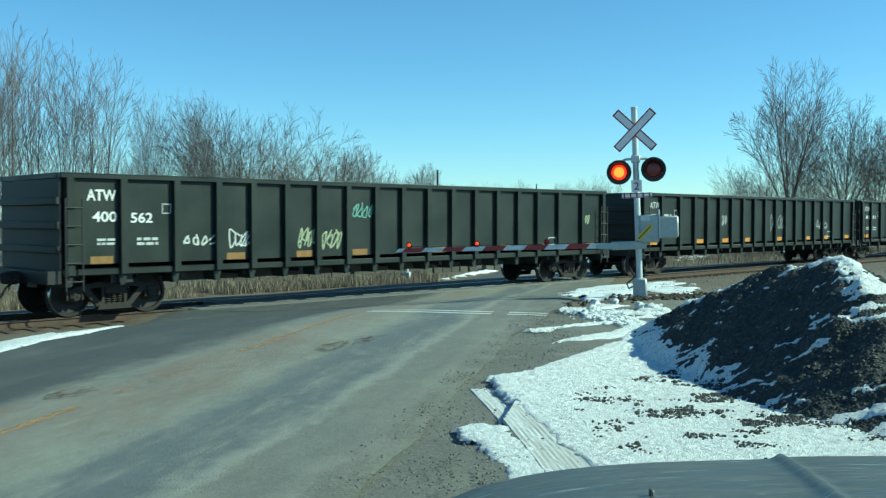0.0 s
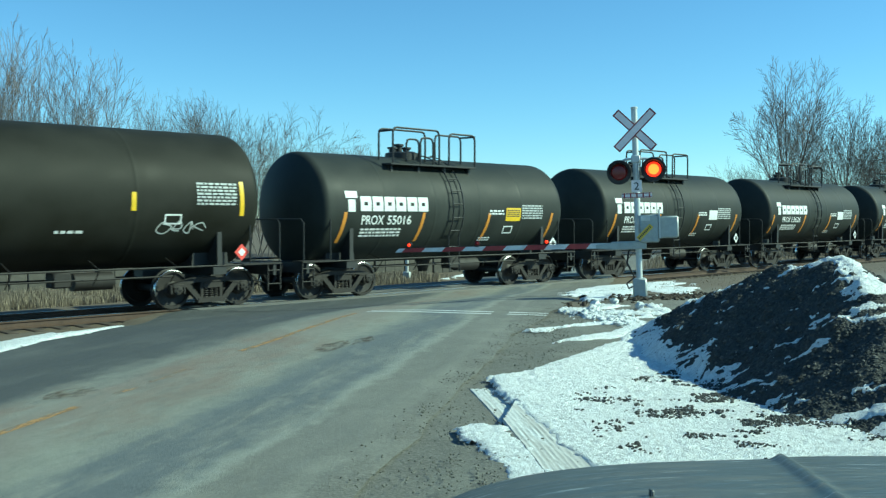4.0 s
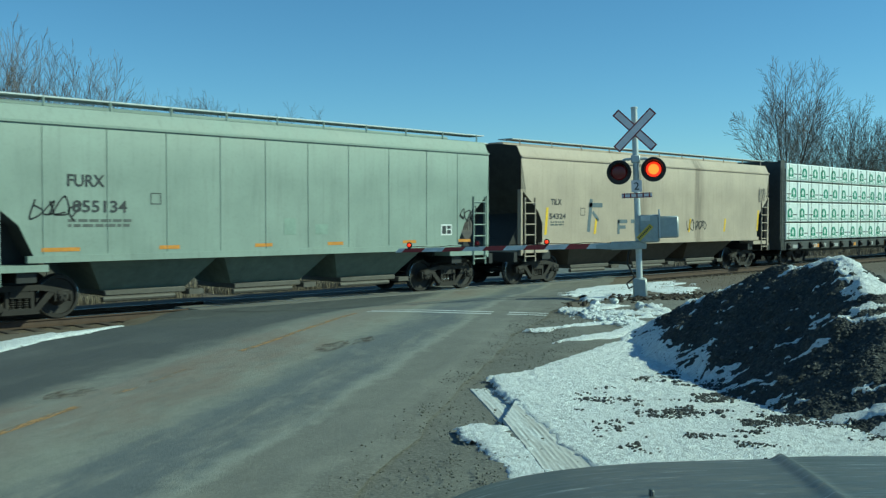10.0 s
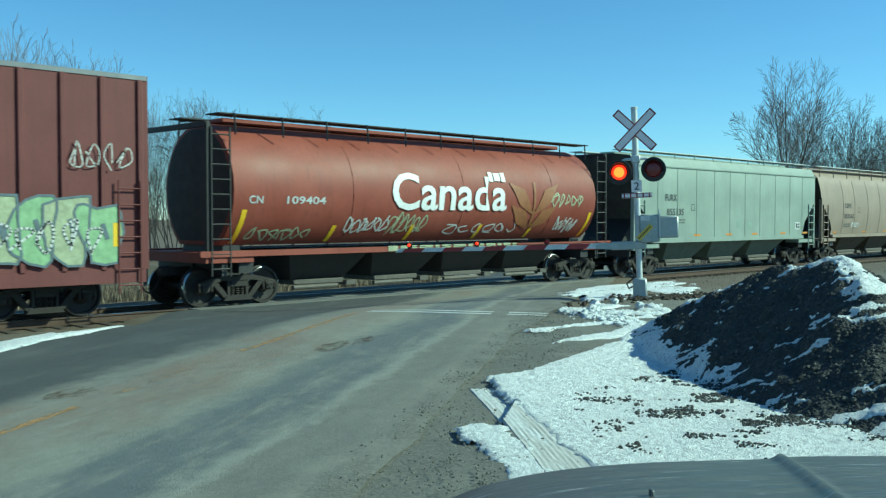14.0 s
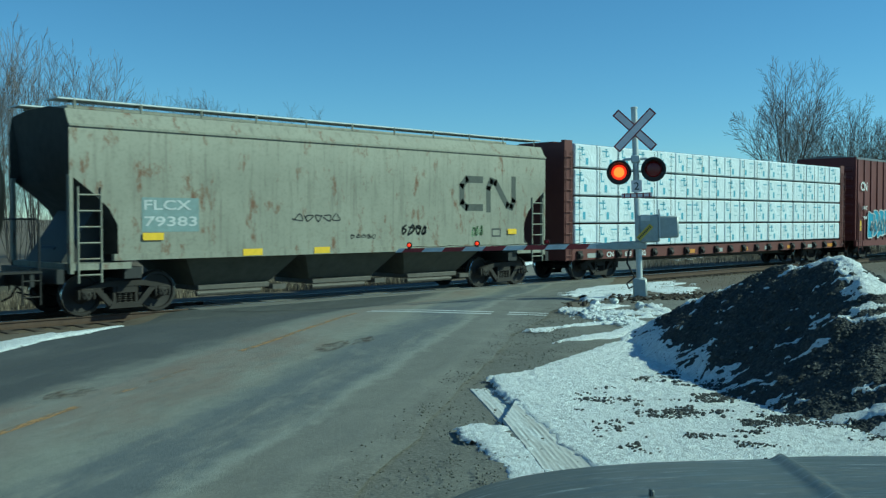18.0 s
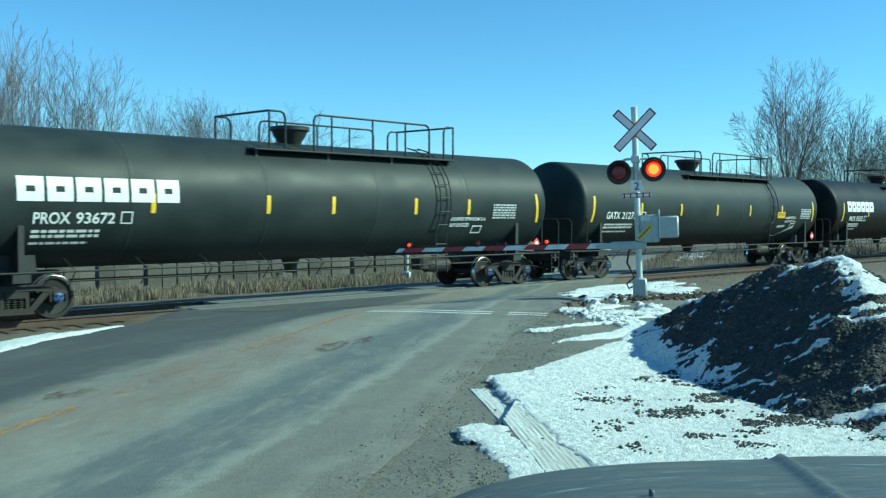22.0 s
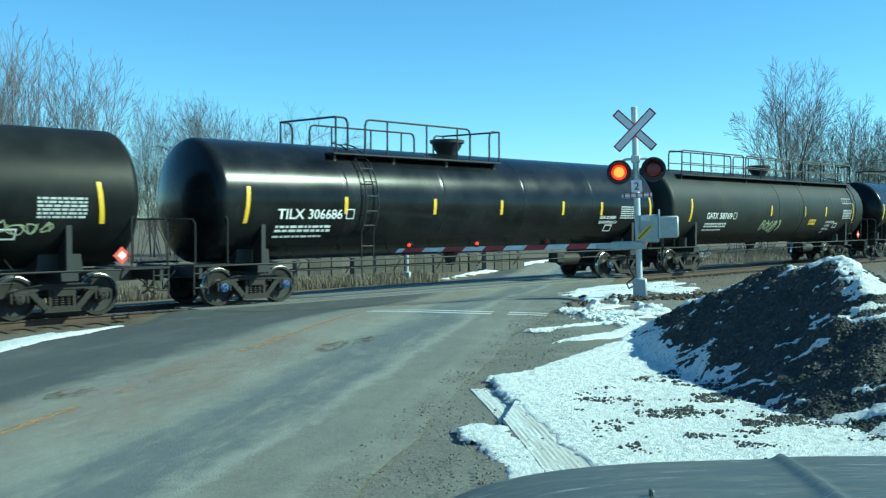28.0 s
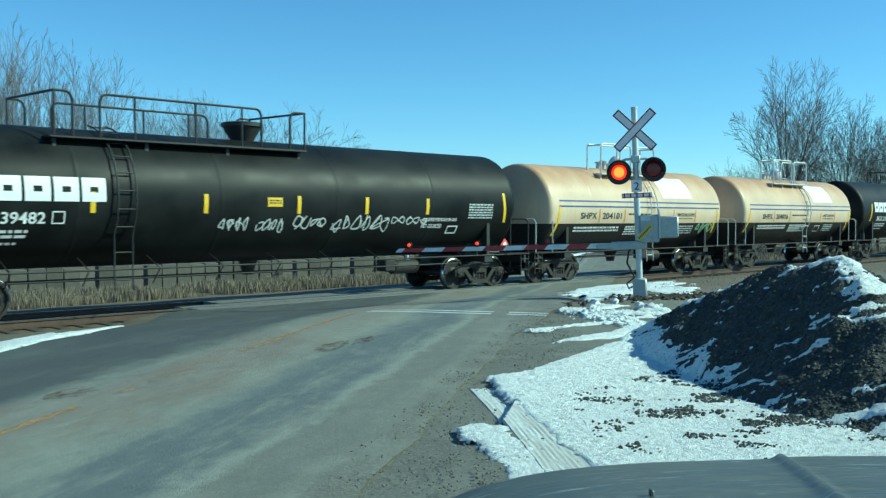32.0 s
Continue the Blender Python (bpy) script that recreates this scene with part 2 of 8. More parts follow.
def scribble(x0, z0, x1, z1, seed, w=0.035, loops=6):
    """A spray-painted scrawl of loops and hooks with no letters in it."""
    rnd, out = random.Random(seed), []
    for i in range(loops):
        cx, cz = x0 + (x1 - x0) * (i + 0.5) / loops, (z0 + z1) / 2
        hw, hh = (x1 - x0) / loops * rnd.uniform(0.5, 0.75), (z1 - z0) / 2 * rnd.uniform(0.75, 1.0)
        lean = rnd.uniform(0.0, 0.35) * hh
        knots, a = [], rnd.uniform(0, 6.28)
        for k in range(rnd.randint(4, 6)):
            knots.append((cx + hw * math.cos(a) * rnd.uniform(0.4, 1.0) + lean * math.sin(a), cz + hh * math.sin(a) * rnd.uniform(0.5, 1.0)))
            a += rnd.uniform(1.3, 2.6)
        pts = []
        ends = [knots[0]] + knots + [knots[-1]]
        for p0, p1, p2, p3 in zip(ends, ends[1:], ends[2:], ends[3:]):
            for k in range(5):
                t = k / 5
                pts.append(tuple(0.5 * (2 * p1[q] + (p2[q] - p0[q]) * t + (2 * p0[q] - 5 * p1[q] + 4 * p2[q] - p3[q]) * t * t + (3 * p1[q] - p0[q] - 3 * p2[q] + p3[q]) * t ** 3) for q in (0, 1)))
        out += stroke(pts + [knots[-1]], w)
    return out


def bubbles(x0, z0, x1, z1, seed, n):
    """Fat overlapping sprayed shapes with their outlines; no letters in them."""
    rnd, out = random.Random(seed), []
    for i in range(n):
        cx, cz = x0 + (x1 - x0) * (i + 0.5) / n, (z0 + z1) / 2 + rnd.uniform(-0.06, 0.06)
        hw, hh = (x1 - x0) / n * 0.66, (z1 - z0) / 2 * rnd.uniform(0.85, 1.0)
        lean, k = rnd.uniform(-0.15, 0.25), 16
        ring = []
        for j in range(k):
            a = 2 * math.pi * j / k
            q = 1 + 0.16 * math.sin(3 * a + rnd.uniform(0, 1) + i) + rnd.uniform(-0.06, 0.06)
            p = 0.55
            ex, ez = math.copysign(abs(math.cos(a)) ** p, math.cos(a)), math.copysign(abs(math.sin(a)) ** p, math.sin(a))
            ring.append((cx + hw * q * ex + lean * hh * ez, max(z0, min(z1, cz + hh * q * ez))))
        polys = [[(cx, cz), ring[j], ring[(j + 1) % k]] for j in range(k)]
        hole = [(cx + 0.1 * hw, cz + 0.25 * hh), (cx + 0.3 * hw, cz - 0.2 * hh)]
        out.append((polys, stroke(ring + ring[:1], 0.05) + stroke(hole, 0.1)))
    return out
# ---- ground, road, railway bed ----
TRACK_Y = 20.92
ROAD_O, ROAD_A = (2.83, 7.47), radians(33.8)
RD, RN = (math.cos(ROAD_A), math.sin(ROAD_A)), (-math.sin(ROAD_A), math.cos(ROAD_A))


def lay(y):
    """Height of the made ground: a low rise before the railway, lower land beyond it."""
    if y > 22.4:
        t = min(1.0, (y - 22.4) / 5.0)
        return -0.45 * t * t * (3 - 2 * t)
    t = min(1.0, max(0.0, (19.0 - y) / 7.0))
    return 0.48 * t * t * (3 - 2 * t)


def road_sl(x, y):
    a, b = x - ROAD_O[0], y - ROAD_O[1]
    return a * RD[0] + b * RD[1], a * RN[0] + b * RN[1]


def interp(t, pts):
    if t <= pts[0][0]:
        return pts[0][1]
    for (a, u), (b, w) in zip(pts, pts[1:]):
        if t <= b:
            k = (t - a) / (b - a)
            k = k * k * (3 - 2 * k)
            return u + (w - u) * k
    return pts[-1][1]


LEFT = [(-60, 3.1), (3.5, 3.0), (6, 3.3), (10.4, 4.8), (14.3, 5.6), (20, 4.4), (30, 2.6), (40, 1.6), (68, -2.5), (130, -14)]
RIGHT = [(-60, -3.1), (7, -3.05), (11, -3.35), (14, -3.6), (22, -4.0), (48, -5.1), (72, -7.6), (130, -19)]


def on_road(x, y, more=0.0):
    s, l = road_sl(x, y)
    return interp(s, RIGHT) - more < l < interp(s, LEFT) + more


def ground_z(x, y):
    z = lay(y)
    n = noise.noise(Vector((x * 0.35, y * 0.35, 0))) * 0.04 + noise.noise(Vector((x * 1.7, y * 1.7, 3))) * 0.012
    k = 1.0
    if on_road(x, y, 0.6):
        return z - 0.06
    d = abs(y - 20.92)
    if d < 2.6:
        return -0.2 - max(0, d - 1.7) * 0.12 + n * 0.4
    if 2.6 <= d < 4:
        z = z * (d - 2.6) / 1.4 + (-0.3) * (4 - d) / 1.4 if y < 20 else min(-0.3, z)
    return z + n * k


def spaced(a, b, fine, far, k=1.35):
    out, x, st = [], a, fine
    while x <= b:
        out.append(x)
        x += fine
    x = a
    while x > -far:
        st *= k
        x -= st
        out.insert(0, x)
    x, st = out[-1], fine
    while x < far:
        st *= k
        x += st
        out.append(x)
    return out


def gravel_colour(nt, v, peb):
    n = noise_tex(nt, v, 34, 6, 0.7)
    c = blend(nt, peb.outputs["Color"], (0.10, 0.097, 0.082), (0.205, 0.20, 0.17))
    c = blend(nt, ramp(nt, n, [(0.35, (0.55,) * 3), (0.6, (0,) * 3)]), c, (0.07, 0.066, 0.057))
    return blend(nt, ramp(nt, noise_tex(nt, v, 1.6, 6, 0.65), [(0.42, (0,) * 3), (0.68, (0.6,) * 3)]), c, (0.215, 0.215, 0.182))


def ground_material():
    m, nt, b = nodes_of("gravelly_ground")
    v = coords(nt)
    peb = add(nt, "ShaderNodeTexVoronoi", Scale=58.0)
    nt.links.new(v, peb.inputs["Vector"])
    n1, n2 = noise_tex(nt, v, 0.5, 6, 0.6), noise_tex(nt, v, 30, 6, 0.7)
    grav = gravel_colour(nt, v, peb)
    earth = blend(nt, n2, (0.07, 0.054, 0.038), (0.15, 0.118, 0.08))
    sep = nt.nodes.new("ShaderNodeSeparateXYZ")
    nt.links.new(v, sep.inputs[0])
    far = nt.nodes.new("ShaderNodeMapRange")
    far.inputs[1].default_value, far.inputs[2].default_value = 9.6, 11.8
    nt.links.new(sep.outputs[1], far.inputs[0])
    c = blend(nt, far.outputs[0], grav, earth)
    c = blend(nt, ramp(nt, n1, [(0.45, (0, 0, 0)), (0.75, (0.35, 0.35, 0.35))]), c, (0.16, 0.14, 0.105))
    nt.links.new(c, b.inputs["Base Color"])
    b.inputs["Roughness"].default_value = 0.95
    bump(nt, b, blend(nt, 0.15, n2, peb.outputs["Distance"]), 0.8, 0.02)
    return m


M_GROUND = ground_material()
_xs, _ys = spaced(-12, 46, 0.5, 2600), spaced(-6, 34, 0.4, 2600)
s = Shape()
for y in _ys:
    for x in _xs:
        s.v.append((x, y, ground_z(x, y) if -14 < x < 60 and -8 < y < 40 else (lay(y) if y < 18 or y > 24 else -0.06)))
_w = len(_xs)
for j in range(len(_ys) - 1):
    for i in range(_w - 1):
        a = j * _w + i
        s.face((a, a + 1, a + _w + 1, a + _w))
structure("ground", s, M_GROUND, "grey gravel and brown earth beside the road")


def asphalt():
    """Old asphalt under dust; local x runs along the road, y across it to the far side."""
    m, nt, b = nodes_of("dusty_asphalt")
    v = coords(nt)
    grain = noise_tex(nt, v, 55, 6, 0.75)
    patch = noise_tex(nt, coords(nt, (0.5, 1.0, 1.0)), 1.3, 9, 0.7, 0.6)
    drag = noise_tex(nt, coords(nt, (0.30, 2.2, 1.0), (0, 0, 0.06)), 1.6, 9, 0.72, 0.5)
    sep = nt.nodes.new("ShaderNodeSeparateXYZ")
    nt.links.new(v, sep.inputs[0])

    def madd(x, k, y):
        n = nt.nodes.new("ShaderNodeMath")
        n.operation = "MULTIPLY_ADD"
        n.inputs[1].default_value = k
        nt.links.new(x, n.inputs[0])
        nt.links.new(y, n.inputs[2])
        return n.outputs[0]

    l = madd(noise_tex(nt, coords(nt, (0.35, 0.6, 1)), 1.0, 4), 0.5, sep.outputs[1])
    l = madd(noise_tex(nt, v, 3.5, 6, 0.65), 0.36, l)
    mr = nt.nodes.new("ShaderNodeMapRange")
    mr.inputs[1].default_value, mr.inputs[2].default_value = -3.08, 4.92
    nt.links.new(l, mr.inputs[0])
    # gravel, fine dust, bare wheel path, trodden dust and the dark lane, one beside the other
    c = ramp(nt, mr.outputs[0], [(0.075, (0.17, 0.162, 0.14)), (0.095, (0.285, 0.283, 0.235)), (0.115, (0.175, 0.172, 0.147)), (0.165, (0.18, 0.175, 0.148)), (0.178, (0.28, 0.285, 0.24)), (0.205, (0.125, 0.138, 0.14)),
                                 (0.285, (0.125, 0.138, 0.14)), (0.33, (0.255, 0.258, 0.21)), (0.40, (0.225, 0.205, 0.168)), (0.46, (0.22, 0.195, 0.16)), (0.50, (0.205, 0.207, 0.175)), (0.545, (0.062, 0.066, 0.066))])
    # bare asphalt shows through the dust in drawn-out patches, and dust crosses the wheel path
    bare = blend(nt, ramp(nt, grain, [(0.3, (0, 0, 0)), (0.72, (1, 1, 1))]), (0.075, 0.08, 0.08), (0.125, 0.13, 0.128))
    c = blend(nt, ramp(nt, blend(nt, 0.55, patch, drag), [(0.50, (0, 0, 0)), (0.62, (0.6,) * 3)]), c, bare)
    dusty = ramp(nt, mr.outputs[0], [(0.06, (0.2,) * 3), (0.12, (0.75,) * 3), (0.5, (0.75,) * 3), (0.56, (0.10,) * 3)])
    f = nt.nodes.new("ShaderNodeMath")
    f.operation = "MULTIPLY"
    nt.links.new(dusty, f.inputs[0])
    nt.links.new(ramp(nt, blend(nt, 0.6, noise_tex(nt, coords(nt, (0.6, 1.2, 1), (0, 0, 0.5)), 2.0, 9, 0.72, 0.9), drag), [(0.48, (0,) * 3), (0.63, (0.9,) * 3)]), f.inputs[1])
    c = blend(nt, f.outputs[0], c, (0.30, 0.30, 0.25))
    red = noise_tex(nt, coords(nt, (0.5, 1.4, 1)), 1.1, 7, 0.68)
    k = nt.nodes.new("ShaderNodeMath")
    k.operation = "MULTIPLY"
    nt.links.new(ramp(nt, mr.outputs[0], [(0.30, (0,) * 3), (0.36, (1,) * 3), (0.50, (1,) * 3), (0.54, (0,) * 3)]), k.inputs[0])
    nt.links.new(ramp(nt, red, [(0.50, (0,) * 3), (0.64, (0.7,) * 3)]), k.inputs[1])
    c = blend(nt, k.outputs[0], c, (0.20, 0.15, 0.115))
    c = blend(nt, ramp(nt, noise_tex(nt, v, 8.0, 8, 0.75), [(0.35, (0.0,) * 3), (0.7, (0.3,) * 3)]), c, blend(nt, 0.55, c, (0.05, 0.05, 0.045)))
    c = blend(nt, ramp(nt, grain, [(0.3, (0.22,) * 3), (0.6, (0,) * 3)]), c, (0.06, 0.06, 0.055))
    # coarse stones spread over the near edge
    spread = ramp(nt, mr.outputs[0], [(0.08, (1, 1, 1)), (0.105, (0.6,) * 3), (0.15, (0.35,) * 3), (0.18, (0, 0, 0))])
    peb = add(nt, "ShaderNodeTexVoronoi", Scale=58.0)
    nt.links.new(v, peb.inputs["Vector"])
    c = blend(nt, spread, c, gravel_colour(nt, v, peb))
    nt.links.new(c, b.inputs["Base Color"])
    nt.links.new(ramp(nt, drag, [(0.3, (0.66,) * 3), (0.7, (0.9,) * 3)]), b.inputs["Roughness"])
    bump(nt, b, blend(nt, spread, grain, noise_tex(nt, v, 24, 8, 0.8)), 0.7, 0.016)
    return m


M_ASPHALT = asphalt()
s = Shape()
ss = [-30 + 0.6 * i for i in range(240)]
ROADN = 26
for sv in ss:
    a, b = interp(sv, RIGHT), interp(sv, LEFT)
    a += 0.14 * noise.noise(Vector((sv * 0.9, 0, 7))) + 0.06 * noise.noise(Vector((sv * 3.1, 0, 2)))
    b += 0.12 * noise.noise(Vector((sv * 0.8, 5, 1)))
    for i in range(ROADN + 1):
        l = a + (b - a) * i / ROADN
        y = ROAD_O[1] + sv * RD[1] + l * RN[1]
        edge = min(i, ROADN - i) / ROADN
        s.v.append((sv, l, lay(y) - 0.012 - (0.03 if edge == 0 else 0) + 0.006 * noise.noise(Vector((sv * 0.5, l * 0.7, 0)))))
for j in range(len(ss) - 1):
    for i in range(ROADN):
        a = j * (ROADN + 1) + i
        s.face((a, a + ROADN + 1, a + ROADN + 2, a + 1))
road = structure("road", s, M_ASPHALT, "worn dusty asphalt road leading over the railway")
def road_z(sv, l):
    return lay(ROAD_O[1] + sv * RD[1] + l * RN[1]) - 0.012 + 0.006 * noise.noise(Vector((sv * 0.5, l * 0.7, 0)))


ROAD_M = pose(ROAD_O[0], ROAD_O[1], 0, 0, 0, 33.8)
road.matrix_basis = ROAD_M


def worn(name, col, cover):
    m, nt, b = nodes_of(name)
    n = noise_tex(nt, coords(nt, (1.2, 5, 5)), 2.5, 7, 0.75)
    nt.links.new(blend(nt, noise_tex(nt, coords(nt), 20, 6, 0.7), tuple(x * 0.7 for x in col), col), b.inputs["Base Color"])
    fine = noise_tex(nt, coords(nt), 26, 6, 0.75)
    nt.links.new(ramp(nt, blend(nt, 0.35, n, fine), [(cover, (0, 0, 0)), (cover + 0.1, (0.9, 0.9, 0.9))]), b.inputs["Alpha"])
    b.inputs["Roughness"].default_value = 0.8
    return m


def strip(s, s0, s1, l0, l1, up=0.006, step=0.4):
    k = max(1, int((s1 - s0) / step))
    for i in range(k):
        a, b = s0 + (s1 - s0) * i / k, s0 + (s1 - s0) * (i + 1) / k
        pts = []
        for q, l in ((a, l0), (b, l0), (b, l1), (a, l1)):
            pts.append((q, l, road_z(q, l) + 0.004))
        s.poly(pts)


M_LINE = worn("worn_orange_line", (0.42, 0.25, 0.10), 0.44)
M_LINE2 = worn("almost_gone_orange_line", (0.44, 0.29, 0.15), 0.50)
M_STOP = worn("worn_white_line", (0.80, 0.82, 0.80), 0.15)
for nm, s0, s1, m in (("road_line_1", -28, 1.05, M_LINE), ("road_line_2", 1.6, 3.2, M_LINE2), ("road_line_3", 4.6, 9.7, M_LINE)):
    s = Shape()
    strip(s, s0, s1, -0.045, 0.045)
    structure(nm, s, m, "worn orange centre line").matrix_basis = ROAD_M
s = Shape()
for off in (0.0, 0.34):
    for l0, l1 in ((-2.35, -0.1), (-3.3, -2.62)):
        k = 12
        for i in range(k):
            a, b = l0 + (l1 - l0) * i / k, l0 + (l1 - l0) * (i + 1) / k
            q = []
            for l, d in ((a, 0), (b, 0), (b, 0.10), (a, 0.10)):
                sv = 10.0 + off + d + 0.09 * l
                q.append((sv, l, road_z(sv, l) + 0.004))
            s.poly(q)
structure("stop_line", s, M_STOP, "worn double white stop line").matrix_basis = ROAD_M
# narrow dark seam where the crossing was repaved
s = Shape()
pts = [(14.1 + 0.06 * math.sin(i * 1.3), 4.6 - 8.1 * i / 24) for i in range(25)]
for (a, l0), (b, l1) in zip(pts, pts[1:]):
    s.poly([(b - 0.04, l1, road_z(b, l1) + 0.004), (a - 0.04, l0, road_z(a, l0) + 0.004), (a + 0.04, l0, road_z(a, l0) + 0.004), (b + 0.04, l1, road_z(b, l1) + 0.004)][::-1])
structure("road_seam", s, plain("tar_seam", (0.025, 0.026, 0.027), 0.6, 0, 0.3, 10, 0), "dark tar seam across the road").matrix_basis = ROAD_M

# holes broken into the surface, filled with brown grit
M_GRIT = plain("brown_grit", (0.15, 0.112, 0.08), 0.95, 0, 0.6, 22, 0.6)
_nt = M_GRIT.node_tree
_nt.links.new(ramp(_nt, noise_tex(_nt, coords(_nt, (0.7, 1.6, 1)), 6.0, 7, 0.75), [(0.42, (0, 0, 0)), (0.62, (0.65, 0.65, 0.65))]), _nt.nodes["Principled BSDF"].inputs["Alpha"])
for i, (s0, l0, w, d) in enumerate(((1.62, 0.42, 0.34, 0.17), (5.25, -0.97, 0.55, 0.16), (5.9, -1.2, 0.4, 0.12))):
    s, k = Shape(), 26
    rim = [1 + 0.45 * noise.noise(Vector((2.2 * math.cos(6.283 * j / k), 2.2 * math.sin(6.283 * j / k), i * 3.0))) for j in range(k)]
    for q, up in ((1.0, 0.001), (0.8, 0.002), (0.55, 0.002), (0.25, 0.002)):
        for j in range(k):
            a = 6.283 * j / k
            sv, l = s0 + w * q * rim[j] * math.cos(a), l0 + d * q * rim[j] * math.sin(a)
            s.v.append((sv, l, road_z(sv, l) + 0.007 + up * 0.4))
    for r in range(3):
        for j in range(k):
            s.face((r * k + j, r * k + (j + 1) % k, (r + 1) * k + (j + 1) % k, (r + 1) * k + j))
    s.face([3 * k + j for j in range(k)])
    structure("road_hole_%d" % (i + 1), s, M_GRIT, "broken patch of brown grit in the road").matrix_basis = ROAD_M

# rails, ties and ballast
M_RAIL = plain("rusty_rail", (0.10, 0.065, 0.045), 0.7, 0.3, 0.4, 6)
M_RAILTOP = plain("polished_rail_top", (0.62, 0.62, 0.63), 0.22, 1.0, 0.1, 10, 0)
M_TIE = plain("weathered_tie", (0.075, 0.058, 0.045), 0.9, 0, 0.45, 6, 0.4)
M_PLANK = plain("crossing_plank", (0.17, 0.165, 0.15), 0.85, 0, 0.3, 5, 0.3)
for g, nm in ((-1, "rail_1"), (1, "rail_2")):
    y = TRACK_Y + g * 0.755
    s = Shape()
    prof = [(-0.07, -0.17), (0.07, -0.17), (0.07, -0.155), (0.012, -0.13), (0.01, -0.05), (0.036, -0.035), (0.036, -0.006), (0.03, 0.0), (-0.03, 0.0), (-0.036, -0.006), (-0.036, -0.035), (-0.01, -0.05), (-0.012, -0.13), (-0.07, -0.155)]
    xs = (-400, -60, -10, 20, 60, 200, 600)
    s.loft([[(x, y + a, z) for a, z in prof] for x in xs])
    k = len(prof)
    for i in range(len(s.f)):
        if i < (len(xs) - 1) * k and i % k in (7, 6, 8):
            s.s[i] = 1
    structure(nm, s, [M_RAIL, M_RAILTOP], "steel rail with a polished top", False)
tie = Shape()
tie.box(-0.12, 0.12, -1.3, 1.3, -0.36, -0.17, bevel=0.02)
tie_mesh = tie.mesh("railway_tie", M_TIE)
bed = structure("track_bed", Shape().mesh("track_bed", M_TIE), None, "timber ties in stone ballast")
_s = Shape()
for i in range(60):
    x = -14 + 0.53 * i
    t = part("tie", tie_mesh, None, bed)
    t.matrix_basis = pose(x + random.uniform(-0.02, 0.02), TRACK_Y + random.uniform(-0.03, 0.03), 0.0, 0, 0, random.uniform(-1, 1))
for i in range(240):
    x = 17.8 + 0.53 * i
    _s.box(x - 0.12, x + 0.12, TRACK_Y - 1.3, TRACK_Y + 1.3, -0.36, -0.17)
tagged(part("tie", _s, M_TIE, bed), kind="stuff")
# timber planks in the crossing, beside and between the rails
for i, (y0, y1) in enumerate(((-1.35, -0.86), (-0.62, -0.22), (-0.2, 0.2), (0.22, 0.62), (0.86, 1.35))):
    s = Shape()
    sx = 11.9 if i < 2 else 13.2
    s.box(sx, 27.5, TRACK_Y + y0, TRACK_Y + y1, -0.15, 0.004, bevel=0.012)
    part("crossing_plank", s, M_PLANK, bed)
# ---- snow, gravel mound, grass ----
def snow_material(name, dirt, col=(0.90, 0.925, 0.915)):
    m, nt, b = nodes_of(name)
    v = coords(nt)
    n1, n2, n3 = noise_tex(nt, v, 14, 8, 0.76), noise_tex(nt, v, 42, 7, 0.8), noise_tex(nt, v, 1.1, 4)
    c = blend(nt, ramp(nt, n1, [(0.40, (0, 0, 0)), (0.56, (1, 1, 1))]), tuple(x * 0.78 for x in col), col)
    c = blend(nt, ramp(nt, n2, [(0.55, (0, 0, 0)), (0.62, (dirt,) * 3)]), c, (0.22, 0.20, 0.17))
    c = blend(nt, ramp(nt, n3, [(0.5, (0, 0, 0)), (0.75, (dirt * 0.3,) * 3)]), c, (0.5, 0.5, 0.48))
    nt.links.new(c, b.inputs["Base Color"])
    b.inputs["Roughness"].default_value = 0.75
    b.inputs["Specular IOR Level"].default_value = 0.25
    bump(nt, b, blend(nt, 0.5, n1, n2), 1.0, 0.05)
    return m


M_SNOW = snow_material("trodden_snow", 0.5)
M_SNOWDIRTY = snow_material("dirty_snow", 0.75)
M_PACKED = snow_material("packed_tyre_track", 0.7, (0.62, 0.64, 0.63))
_nt = M_PACKED.node_tree
_w = noise_tex(_nt, coords(_nt, (1.4, 30, 1)), 1.0, 5, 0.6)
_b = _nt.nodes["Principled BSDF"]
_src = _b.inputs["Base Color"].links[0].from_socket
_nt.links.new(blend(_nt, ramp(_nt, _w, [(0.46, (0.8,) * 3), (0.60, (0,) * 3)]), _src, (0.40, 0.39, 0.36)), _b.inputs["Base Color"])
bump(_nt, _b, _w, 0.2, 0.012)


def edge_distance(x, y, poly):
    inside, best = False, 1e9
    k = len(poly)
    for i in range(k):
        (ax, ay), (bx, by) = poly[i], poly[(i + 1) % k]
        if (ay > y) != (by > y) and x < (bx - ax) * (y - ay) / (by - ay) + ax:
            inside = not inside
        dx, dy = bx - ax, by - ay
        t = max(0, min(1, ((x - ax) * dx + (y - ay) * dy) / (dx * dx + dy * dy + 1e-12)))
        best = min(best, math.hypot(x - ax - t * dx, y - ay - t * dy))
    return best if inside else -best


